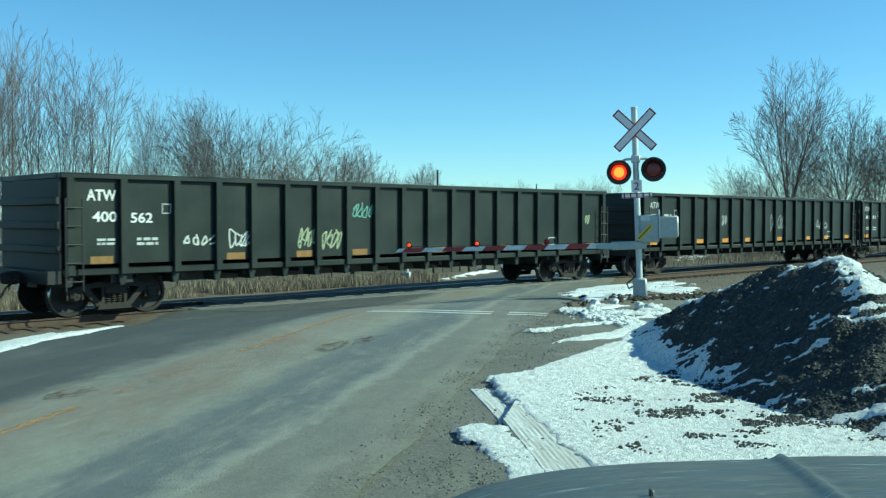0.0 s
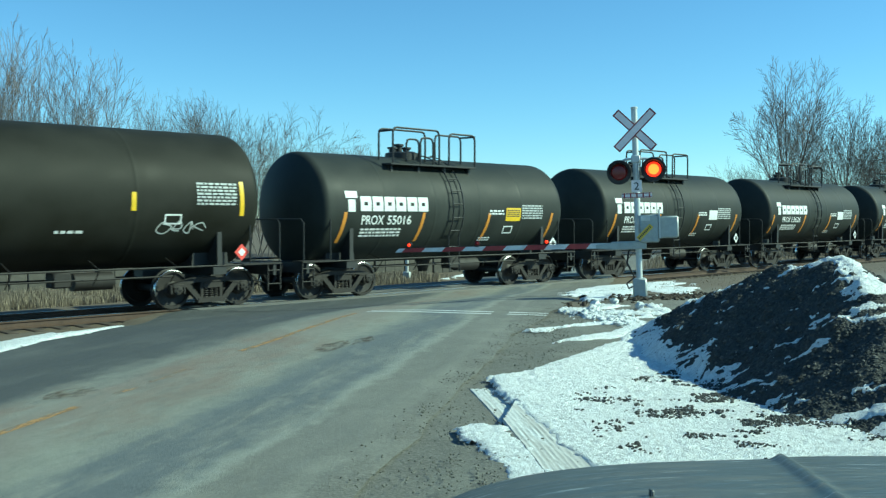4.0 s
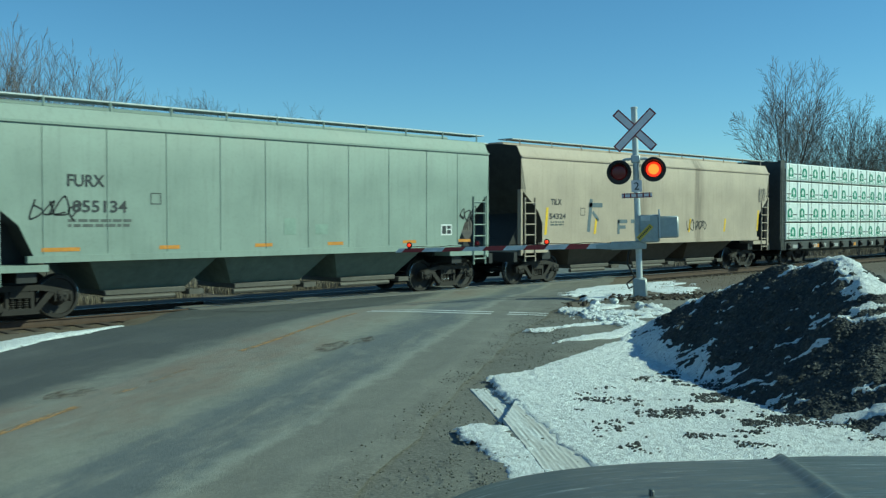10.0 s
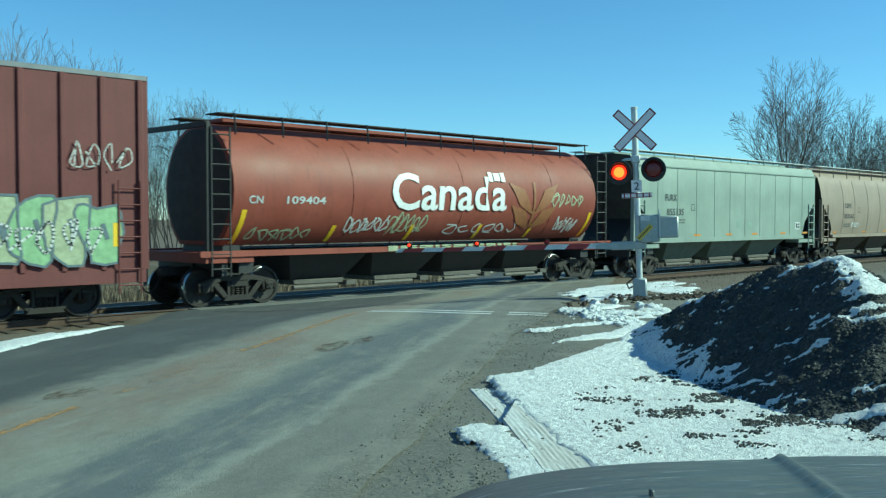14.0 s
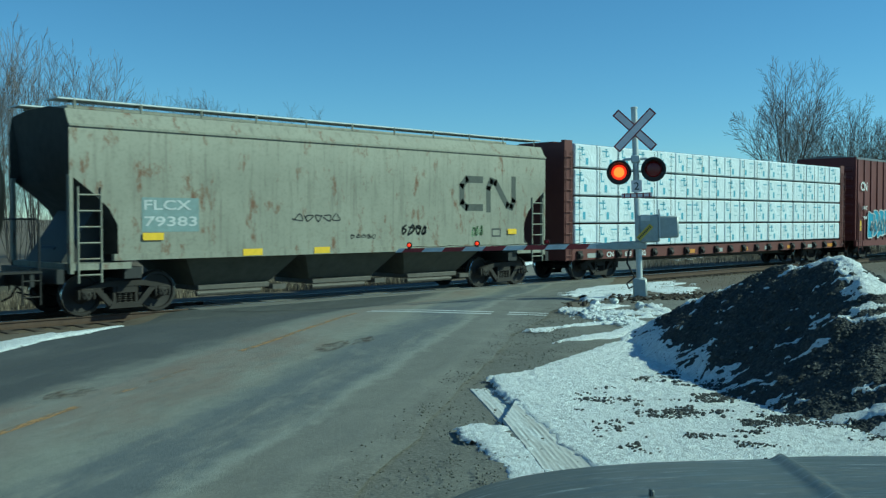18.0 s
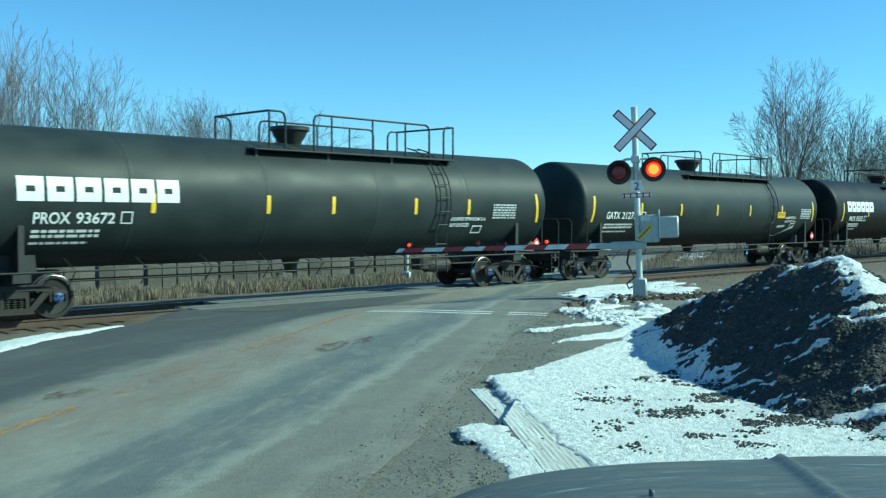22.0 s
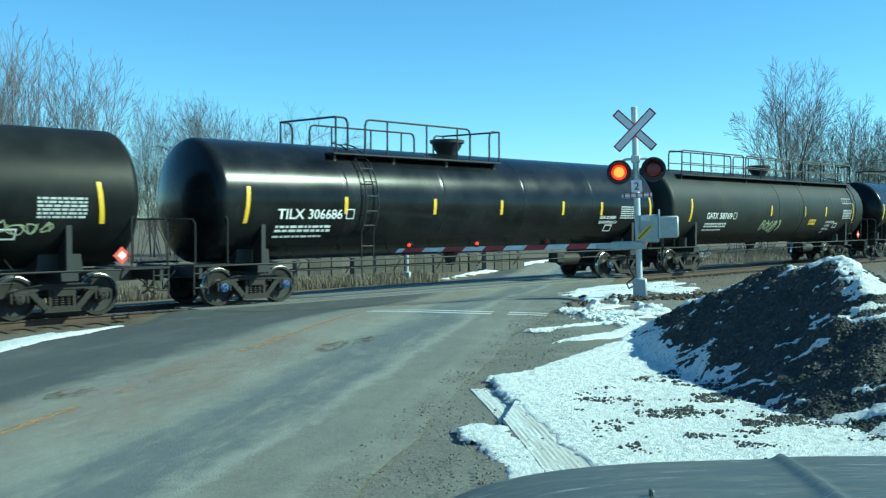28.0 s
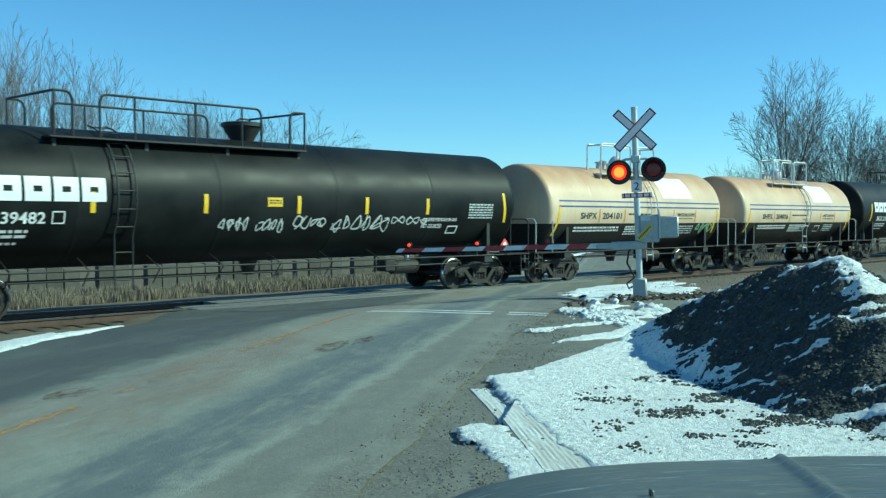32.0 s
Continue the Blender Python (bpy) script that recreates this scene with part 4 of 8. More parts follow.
def spring_mesh():
    s = Shape()
    for k in range(3):
        x = -0.135 + 0.135 * k
        for j in range(5):
            z = 0.262 + 0.046 * j
            s.lathe([(z - 0.018, 0.045), (z, 0.062), (z + 0.018, 0.045)], 10, "z", (x, 0, 0))
    s.box(-0.21, 0.21, -0.07, 0.07, 0.245, 0.26)
    s.box(-0.21, 0.21, -0.075, 0.075, 0.475, 0.60)
    return s.mesh("spring_pack", M_CAST)


def bolster_mesh():
    s = Shape()
    s.box(-0.2, 0.2, -1.05, 1.05, 0.50, 0.68, bevel=0.03)
    s.lathe([(0.68, 0.2), (0.76, 0.2), (0.76, 0)], 16, "z")
    for g in (-1, 1):
        s.box(g * 0.42 - 0.05, g * 0.42 + 0.05, -0.95, 0.95, 0.36, 0.45)
        for q in (-1, 1):
            s.box(g * 0.40, g * 0.44 + g * 0.02, q * 0.78 - 0.09, q * 0.78 + 0.09, 0.30, 0.56)
    return s.mesh("bolster", M_STEEL)


def truck(parent, x, cap=None):
    cap = cap or M_CAST
    t = part("truck", shared("bolster", bolster_mesh), None, parent)
    t.location.x = x
    for g in (-1, 1):
        f = part("side_frame", shared("side_frame", side_frame_mesh), None, t)
        f.location.y = g * 1.0
        sp = part("spring_pack", shared("spring_pack", spring_mesh), None, t)
        sp.location.y = g * 1.0
        w = part("wheelset", shared("wheelset" + cap.name, lambda: wheelset_mesh(cap)), None, t)
        w.matrix_parent_inverse = Matrix.Translation((g * 0.89, 0, WR))
        WHEELSETS.append(w)
    return t


def coupler_mesh():
    s = Shape()
    s.box(-0.75, 0.0, -0.10, 0.10, 0.72, 0.94, bevel=0.02)
    s.box(-0.06, 0.2, -0.16, 0.10, 0.70, 0.98, bevel=0.04)
    s.box(0.1, 0.34, 0.02, 0.16, 0.72, 0.96, bevel=0.04)
    s.tube([(-0.1, -0.25, 0.75), (0.08, -0.28, 0.62), (0.2, -0.27, 0.42), (0.42, -0.2, 0.33)], 0.025, 6)
    return s.mesh("coupler", M_CAST)


def couplers(parent, half):
    for g in (-1, 1):
        c = part("coupler", shared("coupler", coupler_mesh), None, parent)
        c.matrix_basis = Matrix.Translation((g * half, 0, 0)) @ Matrix.Rotation(0 if g > 0 else math.pi, 4, "Z")


def car(name, label, category, group, x0):
    t = thing(name, label, category, group)
    CARS.append((t, x0))
    return t


def ladder_shape(s, x, y, z0, z1, w=0.42, r=0.02, rungs=0, dy=0.0):
    k = rungs or max(2, round((z1 - z0) / 0.36))
    for g in (-1, 1):
        s.tube([(x + g * w / 2, y, z0), (x + g * w / 2, y + dy, z1)], r, 5)
    for i in range(k):
        t = (i + 0.5) / k
        s.tube([(x - w / 2, y + dy * t, z0 + (z1 - z0) * t), (x + w / 2, y + dy * t, z0 + (z1 - z0) * t)], r * 0.8, 5)
    return s


def ladder(parent, x, y, z0, z1, mat, w=0.42, dy=0.0):
    return part("ladder", ladder_shape(Shape(), x, y, z0, z1, w, dy=dy), mat, parent)


def block_mark(x0, z0, x1, z1, n, slot=0.34):
    """A trade mark reduced to n plain blocks, each with a slot through it."""
    out, w = [], (x1 - x0) / n
    for i in range(n):
        a, b = x0 + i * w, x0 + (i + 1) * w - 0.11 * w
        h = z1 - z0
        t = 0.29 * w
        out += [rect(a, z0, a + t, z1), rect(b - t, z0, b, z1), rect(a + t, z0 + h * 0.62, b - t, z1), rect(a + t, z0, b - t, z0 + h * 0.38)]
    return out


# ---- tank cars ----
def railed_walkway(c, gates, spans, z0, z1, rp, iron):
    """Rails round the top of a tank: a long hoop on either side and a three-sided gate across each end."""
    for g in (-1, 1):
        for a, b, posts in spans:
            s = Shape()
            y, z = g * 1.2, z1 if g < 0 else z1 + 0.02
            s.tube([(a, y, z0), (a, y, z - 0.16), (a + 0.05, y, z - 0.04), (a + 0.15, y, z), (b - 0.15, y, z), (b - 0.05, y, z - 0.04), (b, y, z - 0.16), (b, y, z0)], rp, 6)
            hoop = part("railing", s, iron, c)
            for x in posts:
                s = Shape()
                s.tube([(x, y, z0), (x, y, z)], rp * 0.85, 6)
                part("railing_post", s, iron, hoop)
    for x0, x1 in gates:
        s = Shape()
        k = 1 if x1 > x0 else -1
        run = [(x1, -1.2, z0), (x1, -1.2, z1 - 0.16), (x1 - k * 0.05, -1.2, z1 - 0.04), (x1 - k * 0.14, -1.2, z1), (x0, -1.2, z1), (x0, 1.2, z1 + 0.02)]
        s.tube(run + [(x1 - k * 0.14, 1.2, z1 + 0.02), (x1 - k * 0.05, 1.2, z1 - 0.04), (x1, 1.2, z1 - 0.16), (x1, 1.2, z0)], rp, 6)
        gate = part("railing", s, iron, c)
        for y in (-1.2, 1.2):
            s = Shape()
            s.tube([(x0, y, z0), (x0, y, z1)], rp * 0.9, 6)
            part("railing_post", s, iron, gate)


def tank_car(label, group, x0, tc, half, R, zc, paint_m, mark, mark_box, bars_at=(), pads=(), pad_m=None, platform=(-2.0, 1.8), rail_h=0.98, dome=0.0, dome_w=0.45,
             ladder_x=0.0, brand=None, label_yellow=None, table=None, placard=True, wraps=(), stripes=False, scrawls=(), cap=None, trim=None, head=0.75, sill=True, pair_dome=False,
             crest=False, side_rail=True, rails_y=(-1.2, -0.62), hoops=None, white_box=None, edge_m=None, pad_h=(0.46, 0.9), dome_m=None, snow=False, gates=()):
    c = car("tank_car", label, "tank car", group, x0)
    iron = trim or M_BLACK
    side = lambda z: -math.sqrt(max(R * R - (z - zc) ** 2, 0.05))
    # shell with dished heads and weld seams
    s = Shape()
    prof = [(-half, 0.0)]
    head, knuckle = 0.54, 0.22
    for k in range(1, 8):
        prof.append((-half + (head - knuckle) * 0.9 * (k / 7) ** 2, (R - knuckle) * k / 7))
    for k in range(1, 7):
        a = math.radians(20 + 70 * k / 6)
        prof.append((-half + head - knuckle * math.cos(a), R - knuckle + knuckle * math.sin(a)))
    prof += [(-half + head + 0.05, R)]
    ends = len(prof)
    n = 5
    for k in range(1, n):
        x = -half + head + (2 * half - 2 * head) * k / n
        prof += [(x - 0.09, R), (x - 0.03, R), (x - 0.012, R + 0.004), (x + 0.012, R + 0.004), (x + 0.03, R), (x + 0.09, R)]
    prof += [(-p, r) for p, r in prof[:ends][::-1]]
    s.lathe(prof, 56, "x", (0, 0, zc))
    part("tank", s, paint_m, c)
    # stub sills, bolsters and saddles
    for g in (-1, 1):
        s = Shape()
        s.box(g * (tc / 2 - 1.3), g * (half + 0.25), -0.2, 0.2, 0.68, 0.98)
        s.box(g * tc / 2 - 0.18, g * tc / 2 + 0.18, -1.42, 1.42, 0.80, 0.98)
        s.prism([(g * tc / 2 - 0.5, 0.95), (g * tc / 2 + 0.5, 0.95), (g * tc / 2 + 0.42, zc - R * 0.55), (g * tc / 2 - 0.42, zc - R * 0.55)], -R * 0.62, R * 0.62)
        for q in (-1, 1):
            s.prism([(g * tc / 2 - 0.06, 0.95), (g * tc / 2 + 0.06, 0.95), (g * tc / 2 + 0.06, zc - R * 0.35), (g * tc / 2 - 0.06, zc - R * 0.35)], q * 1.02, q * 1.40)
        s.box(g * (half + 0.12), g * (half + 0.2), -1.45, 1.45, 0.72, 0.98)
        part("end_sill", s, M_BLACK if not trim else M_STEEL, c)
        # end platform and hand rails
        for ya, yb in ((-1.48, -1.05), (1.05, 1.48)):
            s = Shape()
            s.box(g * (half - 0.75), g * (half + 0.35), ya, yb, 0.99, 1.03)
            part("end_platform", s, M_STEEL, c)
        s = Shape()
        zr = 1.03
        s.tube([(g * (half - 0.55), -1.46, zr), (g * (half - 0.55), -1.46, zr + 1.05), (g * (half - 0.5), -1.46, zr + 1.12)], 0.02, 6)
        s.tube([(g * (half + 0.3), -1.46, zr), (g * (half + 0.3), -1.46, zr + 0.95), (g * (half + 0.3), -1.35, zr + 1.05), (g * (half + 0.3), 1.35, zr + 1.05), (g * (half + 0.3), 1.46, zr + 0.95), (g * (half + 0.3), 1.46, zr)], 0.02, 6)
        part("end_railing", s, iron, c)
        s = Shape()
        ladder_shape(s, g * (half + 0.15), -1.44, 0.35, 1.0, 0.36)
        part("step", s, M_STEEL, c)
        s = Shape()
        s.tube([(g * (half + 0.32), -0.6, 0.9), (g * (half + 0.62), -0.55, 0.45), (g * (half + 0.3), -0.3, 0.55)], 0.02, 5)
        part("air_hose", s, M_RUBBER, c)
        truck(c, g * tc / 2, cap)
    couplers(c, half + 0.3)
    # long pipe and brake gear below the tank
    if side_rail:
        s = Shape()
        zb = zc - R + 0.02
        s.tube([(-half + 0.4, -1.42, 1.0), (half - 0.4, -1.42, 1.0)], 0.022, 6)
        s.tube([(-tc / 2 + 1, -1.1, 0.78), (tc / 2 - 1, -1.1, 0.78)], 0.02, 5)
        k = int(tc / 1.9)
        for i in range(k + 1):
            x = -tc / 2 + 1.1 + (tc - 2.2) * i / k
            s.tube([(x, -1.1, 0.66), (x, -1.42, 1.0), (x, -0.75, zc - R * 0.82)], 0.016, 5)
        part("side_pipe", s, M_STEEL, c)
    s = Shape()
    s.lathe([(-0.45, 0), (-0.45, 0.2), (0.45, 0.2), (0.45, 0)], 14, "x", (tc / 2 - 2.7, -0.55, 0.72))
    s.box(tc / 2 - 3.7, tc / 2 - 3.3, -0.9, -0.5, 0.62, 0.95, bevel=0.03)
    s.tube([(-tc / 2 + 1.2, 0.25, 0.72), (tc / 2 - 1.2, 0.25, 0.72)], 0.03, 6)
    s.lathe([(zc - R - 0.35, 0.0), (zc - R - 0.35, 0.14), (zc - R - 0.1, 0.2), (zc - R + 0.1, 0.3)], 12, "z", (0, 0, 0))
    part("brake_gear", s, M_STEEL, c)
    # top platform, railings, dome and ladder
    p0, p1 = platform
    zt = zc + R
    for g in (-1, 1):
        s = Shape()
        s.box(p0, p1, g * 1.02 - 0.22, g * 1.02 + 0.22, zt - 0.3, zt - 0.25, bevel=0.01)
        for i in range(4):
            x = p0 + 0.15 + (p1 - p0 - 0.3) * i / 3
            s.prism([(x - 0.04, zt - 0.28), (x + 0.04, zt - 0.28), (x + 0.04, zt - 0.62), (x - 0.04, zt - 0.62)], g * 0.75, g * 1.1)
        part("top_platform", s, iron if not snow else M_SNOWY, c)
    z0, z1 = zt - 0.28, zt - 0.28 + rail_h
    rp = 0.03
    if gates:
        railed_walkway(c, gates, hoops, z0, z1, rp, iron)
    for y in () if gates else rails_y:
        for a, b, dz in hoops or ((p0, p0 + (p1 - p0) * 0.30, 0.0), (p0 + (p1 - p0) * 0.36, p1, -0.04)):
            zz = z1 + dz
            s = Shape()
            s.tube([(a, y, z0), (a, y, zz - 0.14), (a + 0.05, y, zz - 0.03), (a + 0.14, y, zz), (b - 0.14, y, zz), (b - 0.05, y, zz - 0.03), (b, y, zz - 0.14), (b, y, z0)], rp, 6)
            hoop = part("railing", s, iron, c)
            k = max(1, int((b - a) / 1.3))
            for i in range(1, k):
                s = Shape()
                x = a + (b - a) * i / k
                s.tube([(x, y, z0), (x, y, zz)], rp * 0.85, 6)
                part("railing_post", s, iron, hoop)
            if b - a > 2.2:
                s = Shape()
                s.tube([(a, y, (z0 + zz) / 2), (b, y, (z0 + zz) / 2)], rp * 0.7, 6)
                part("railing_bar", s, iron, hoop)
    spans = hoops or ((p0, p1, 0.0),)
    for x in () if gates else (spans[0][0], max(q[1] for q in spans)):
        s = Shape()
        s.tube([(x, rails_y[0], z1 - 0.05), (x, rails_y[1], z1 - 0.05)], rp, 6)
        part("railing", s, iron, c)
    s = Shape()
    dx = dome
    if crest:
        s.lathe([(zt - 0.1, 0.5), (zt + 0.12, 0.5), (zt + 0.16, 0.4), (zt + 0.17, 0)], 20, "z", (dx, 0, 0))
    elif pair_dome:
        s.box(dx - 0.3, dx + 0.3, -0.3, 0.3, zt - 0.05, zt + 0.62, bevel=0.04)
        s.box(dx - 0.33, dx + 0.33, -0.33, 0.33, zt + 0.5, zt + 0.56, bevel=0.01)
    elif trim:
        s.lathe([(zt - 0.05, 0.3), (zt + 0.1, 0.3)] + [(zt + 0.1 + 0.42 * math.sin(a), 0.32 * math.cos(a)) for a in (0.0, 0.3, 0.6, 0.9, 1.2)] + [(zt + 0.53, 0)], 18, "z", (dx, 0, 0))
    else:
        w = dome_w
        s.lathe([(zt - 0.1, w * 0.55), (zt + 0.06, w * 0.68), (zt + 0.2, w * 0.88), (zt + 0.32, w * 0.98), (zt + 0.34, w + 0.05), (zt + 0.43, w + 0.05), (zt + 0.45, w - 0.02), (zt + 0.46, 0)], 24, "z", (dx, 0, 0))
    part("dome_housing", s, dome_m or iron, c)
    valves = ((-0.3, 0.3), (-0.05, 0.4), (0.25, 0.32), (0.42, 0.2)) if crest else ((-1.9, 0.42), (-1.0, 0.18)) if pair_dome else ((-0.7, 0.3), (-0.45, 0.2), (-1.0, 0.25)) if trim else ()
    for ox, hh in valves:
        s = Shape()
        s.lathe([(zt - 0.02, 0.1), (zt + hh * 0.8, 0.1), (zt + hh * 0.85, 0.15), (zt + hh, 0.15), (zt + hh + 0.02, 0)], 10, "z", (dx + ox, 0.08, 0))
        part("valve", s, iron if not trim else M_RAILWHITE, c)
    if pair_dome:
        s = Shape()
        s.lathe([(zt - 0.1, 0.3), (zt + 0.14, 0.3), (zt + 0.16, 0.37), (zt + 0.22, 0.37), (zt + 0.25, 0)], 18, "z", (dx - 1.05, 0, 0))
        part("manway", s, iron, c)
    s = Shape()
    pts = []
    for k in range(9):
        a = math.radians(82 - 112 * k / 8)
        pts.append((-(R + 0.1) * math.cos(a), zc + (R + 0.1) * math.sin(a)))
    pts += [(-1.40, 1.0), (-1.44, 0.55)]
    for g in (-1, 1):
        s.tube([(ladder_x + g * 0.21, y, z) for y, z in pts], 0.02, 5)
    for (ya, za), (yb, zb) in zip(pts, pts[1:]):
        s.tube([(ladder_x - 0.21, (ya + yb) / 2, (za + zb) / 2), (ladder_x + 0.21, (ya + yb) / 2, (za + zb) / 2)], 0.016, 5)
    part("ladder", s, iron, c)
    # welded pads or wraps round the shell
    if wraps:
        for x in wraps:
            s = Shape()
            s.lathe([(x - 0.09, R + 0.002), (x - 0.085, R + 0.012), (x + 0.085, R + 0.012), (x + 0.09, R + 0.002)], 56, "x", (0, 0, zc))
            part("shell_band", s, paint_m, c)
    # reflective strips
    for x, z, h, lean in pads:
        decal("reflector", [rect(x - 0.055, z - h / 2, x + 0.055, z + h / 2, lean)], side, pad_m or M_YELLOW, c)
    # lettering
    ink = edge_m or M_WHITE
    if mark:
        a, b = mark.split(" ")
        x0_, z0_, x1_, z1_ = mark_box
        unit = (x1_ - x0_) / (1.12 * len(a) + 0.7 + len(b))
        words("reporting_mark", a, x0_, z0_, x0_ + 1.12 * len(a) * unit, z1_, side, ink, c)
        words("reporting_mark", b, x1_ - len(b) * unit, z0_, x1_, z1_, side, ink, c)
    for q in bars_at:
        decal("small_print", bars(*q), side, ink, c)
    if brand:
        blocks = block_mark(*brand)
        for k in range(0, len(blocks), 4):
            decal("trade_mark", blocks[k:k + 4], side, M_WHITE, c, off=0.012)
        if crest and len(bars_at):
            x, z = brand[0] - 0.3, brand[1]
            decal("trade_mark", [rect(x - 0.12, z - 0.02, x + 0.12, z + 0.3), rect(x - 0.2, z + 0.34, x + 0.2, z + 0.52)], side, M_WHITE, c, off=0.012)
    if label_yellow:
        decal("yellow_label", [rect(*label_yellow)], side, M_YELLOW, c, "yellow warning label with fine print")
        a, b, d, e = label_yellow
        decal("small_print", bars(a + 0.04, e - 0.09, d - 0.04, 0.035, max(2, int((e - b) / 0.07) - 1), 7), side, M_INK, c, off=0.01)
    if table:
        a, b, d, e = table
        decal("data_table", bars(a, e - 0.06, d, 0.045, max(2, int((e - b) / 0.075)), int(abs(x0)) + 3), side, edge_m or M_BLUEWHITE, c)
        if white_box:
            decal("data_box", [rect(*white_box)], side, M_WHITE, c)
        decal("data_box", frame_rects(a - 0.78, b - 0.38, a - 0.36, b - 0.15, 0.035), side, ink, c)
    if placard:
        s = Shape()
        m = Matrix.Translation((half - 0.75, -1.40, 1.30)) @ Matrix.Rotation(radians(45), 4, "Y")
        s.box(-0.14, 0.14, -0.008, 0.008, -0.14, 0.14, 0, m)
        s.box(-0.07, 0.07, -0.014, -0.008, -0.07, 0.07, 1, m)
        part("placard", s, [M_REDPL, M_WHITE] if placard != "white" else [M_WHITE, M_INK], c, "diamond hazard placard")
    for q in scrawls:
        decal("graffiti", scribble(*q[:5], *q[6:]), side, q[5], c)
    return c, side


M_SNOWY = plain("snow_covered_walkway", (0.7, 0.73, 0.75), 0.7, 0, 0.1, 6)
M_TANKOLD = paint("faded_black_tank", (0.021, 0.024, 0.021), 0.55, (0.042, 0.042, 0.036), 0.16, 0.28, gloss=0.16)
M_TANKOLIVE = paint("olive_black_tank", (0.011, 0.011, 0.007), 0.6, (0.022, 0.021, 0.016), 0.25, 0.2, gloss=0.17)
M_TANKPALE = paint("weathered_teal_black_tank", (0.017, 0.023, 0.023), 0.5, (0.03, 0.04, 0.038), 0.12, 0.1, gloss=0.2)
M_TANKMATT = paint("matt_black_tank", (0.006, 0.007, 0.007), 0.46, (0.012, 0.017, 0.016), 0.12, 0.1, gloss=0.13)
M_TANKGLOSS = paint("glossy_black_tank", (0.004, 0.005, 0.006), 0.25, (0.012, 0.012, 0.012), 0.02, 0.03, coat=0.08)
M_TANKGREY = paint("grey_green_tank", (0.040, 0.048, 0.044), 0.6, (0.035, 0.035, 0.03), 0.25, 0.2, gloss=0.2)
M_TANKDUSTY = paint("dusty_black_tank", (0.016, 0.019, 0.017), 0.5, (0.045, 0.045, 0.04), 0.22, 0.22, gloss=0.18)

OLD = "string of short tank cars"
for num, x0, yl, seed in (("PROX 60130", 1.67, True, 3), ("PROX 13626", -10.42, False, 5), ("PROX 60133", -22.65, False, 8), ("PROX 55016", -34.78, True, 11)):
    pads = [(-4.33 if num != "PROX 13626" else -4.6, 1.86, 0.8, 0.12), (-1.52, 1.86, 0.8, 0.14), (1.2, 1.86, 0.8, 0.16), (4.2, 1.87, 0.8, 0.14)]
    tank_car("faded black short tank car with a %s" % ("yellow side label" if yl else "white side label"), OLD, x0, 7.9, 5.25, 1.5, 2.37, M_TANKOLD, num,
             (-3.66, 1.93, -1.87, 2.18), bars_at=[(-3.65, 1.78, -2.2, 0.05, 3, seed), (1.35, 2.30, 2.0, 0.05, 2, seed + 1), (1.1, 1.5, 1.6, 0.04, 2, seed + 2)],
             pads=pads, pad_m=M_ORANGE, platform=(-2.4, 1.0), hoops=((-2.3, -0.5, 0.03), (-1.25, -0.75, -0.2), (-0.1, 1.0, -0.02)), ladder_x=-0.1, dome=-0.85, brand=(-3.72, 2.29, -1.2, 2.68, 6),
             label_yellow=(2.1, 2.02, 2.78, 2.42) if yl else None, table=(2.85, 2.02, 3.85, 2.53), crest=True, placard="white", head=0.78,
             white_box=None if yl else (2.16, 2.05, 2.8, 2.42))

OIL = "olive-black tank cars"
for num, x0, scr in (("SHPX 209551", -49.31, [(-2.6, 1.62, -1.0, 2.2, 21, M_GRAFW, 0.05, 5), (-0.9, 1.8, 0.3, 2.1, 22, M_GRAFW, 0.04, 5), (5.0, 1.7, 6.2, 2.1, 23, M_GRAFW, 0.025, 4)]), ("SHPX 208995", -66.8, [])):
    tank_car("olive-black general service tank car with yellow reflective strips", OIL, x0, 13.2, 7.95, 1.6, 2.55, M_TANKOLIVE, num, (-6.35, 1.80, -4.18, 2.02),
             bars_at=[(-6.3, 1.62, -4.6, 0.05, 2, 31), (2.7, 1.78, 3.3, 0.06, 1, 32)], pads=[(-6.9, 2.5, 0.86, 0.0), (-4.15, 2.42, 0.42, 0), (-1.5, 2.42, 0.42, 0), (1.33, 2.44, 0.4, 0), (4.37, 2.46, 0.4, 0), (7.1, 2.55, 0.8, -0.02)],
             platform=(-3.0, 0.8), hoops=((-3.0, -1.0, 0.0), (-1.6, -1.0, -0.25), (0.0, 0.8, -0.02)), ladder_x=-0.6, dome=0.5, table=(5.9, 2.34, 6.95, 2.92), pair_dome=True, head=1.0, placard=True, rail_h=1.08, scrawls=scr)

LPG = "long pressure tank cars"
M_PIECE1 = plain("faded_blue_spray_paint", (0.085, 0.125, 0.14), 0.7, 0, 0.5, 4, 0)
M_PIECE2 = plain("faded_olive_spray_paint", (0.12, 0.14, 0.085), 0.7, 0, 0.5, 4, 0)
FORE, AFT = (-1.95, 5.0), (-5.6, 0.95)
F_HOOPS, F_GATES = ((-0.13, 3.98, (0.45, 1.85, 3.05)),), ((-1.5, -1.02), (4.95, 4.56))
A_HOOPS, A_GATES = ((-4.5, -0.4, (-3.7, -2.2, -0.95)),), ((-5.5, -5.1), (0.9, 0.45))
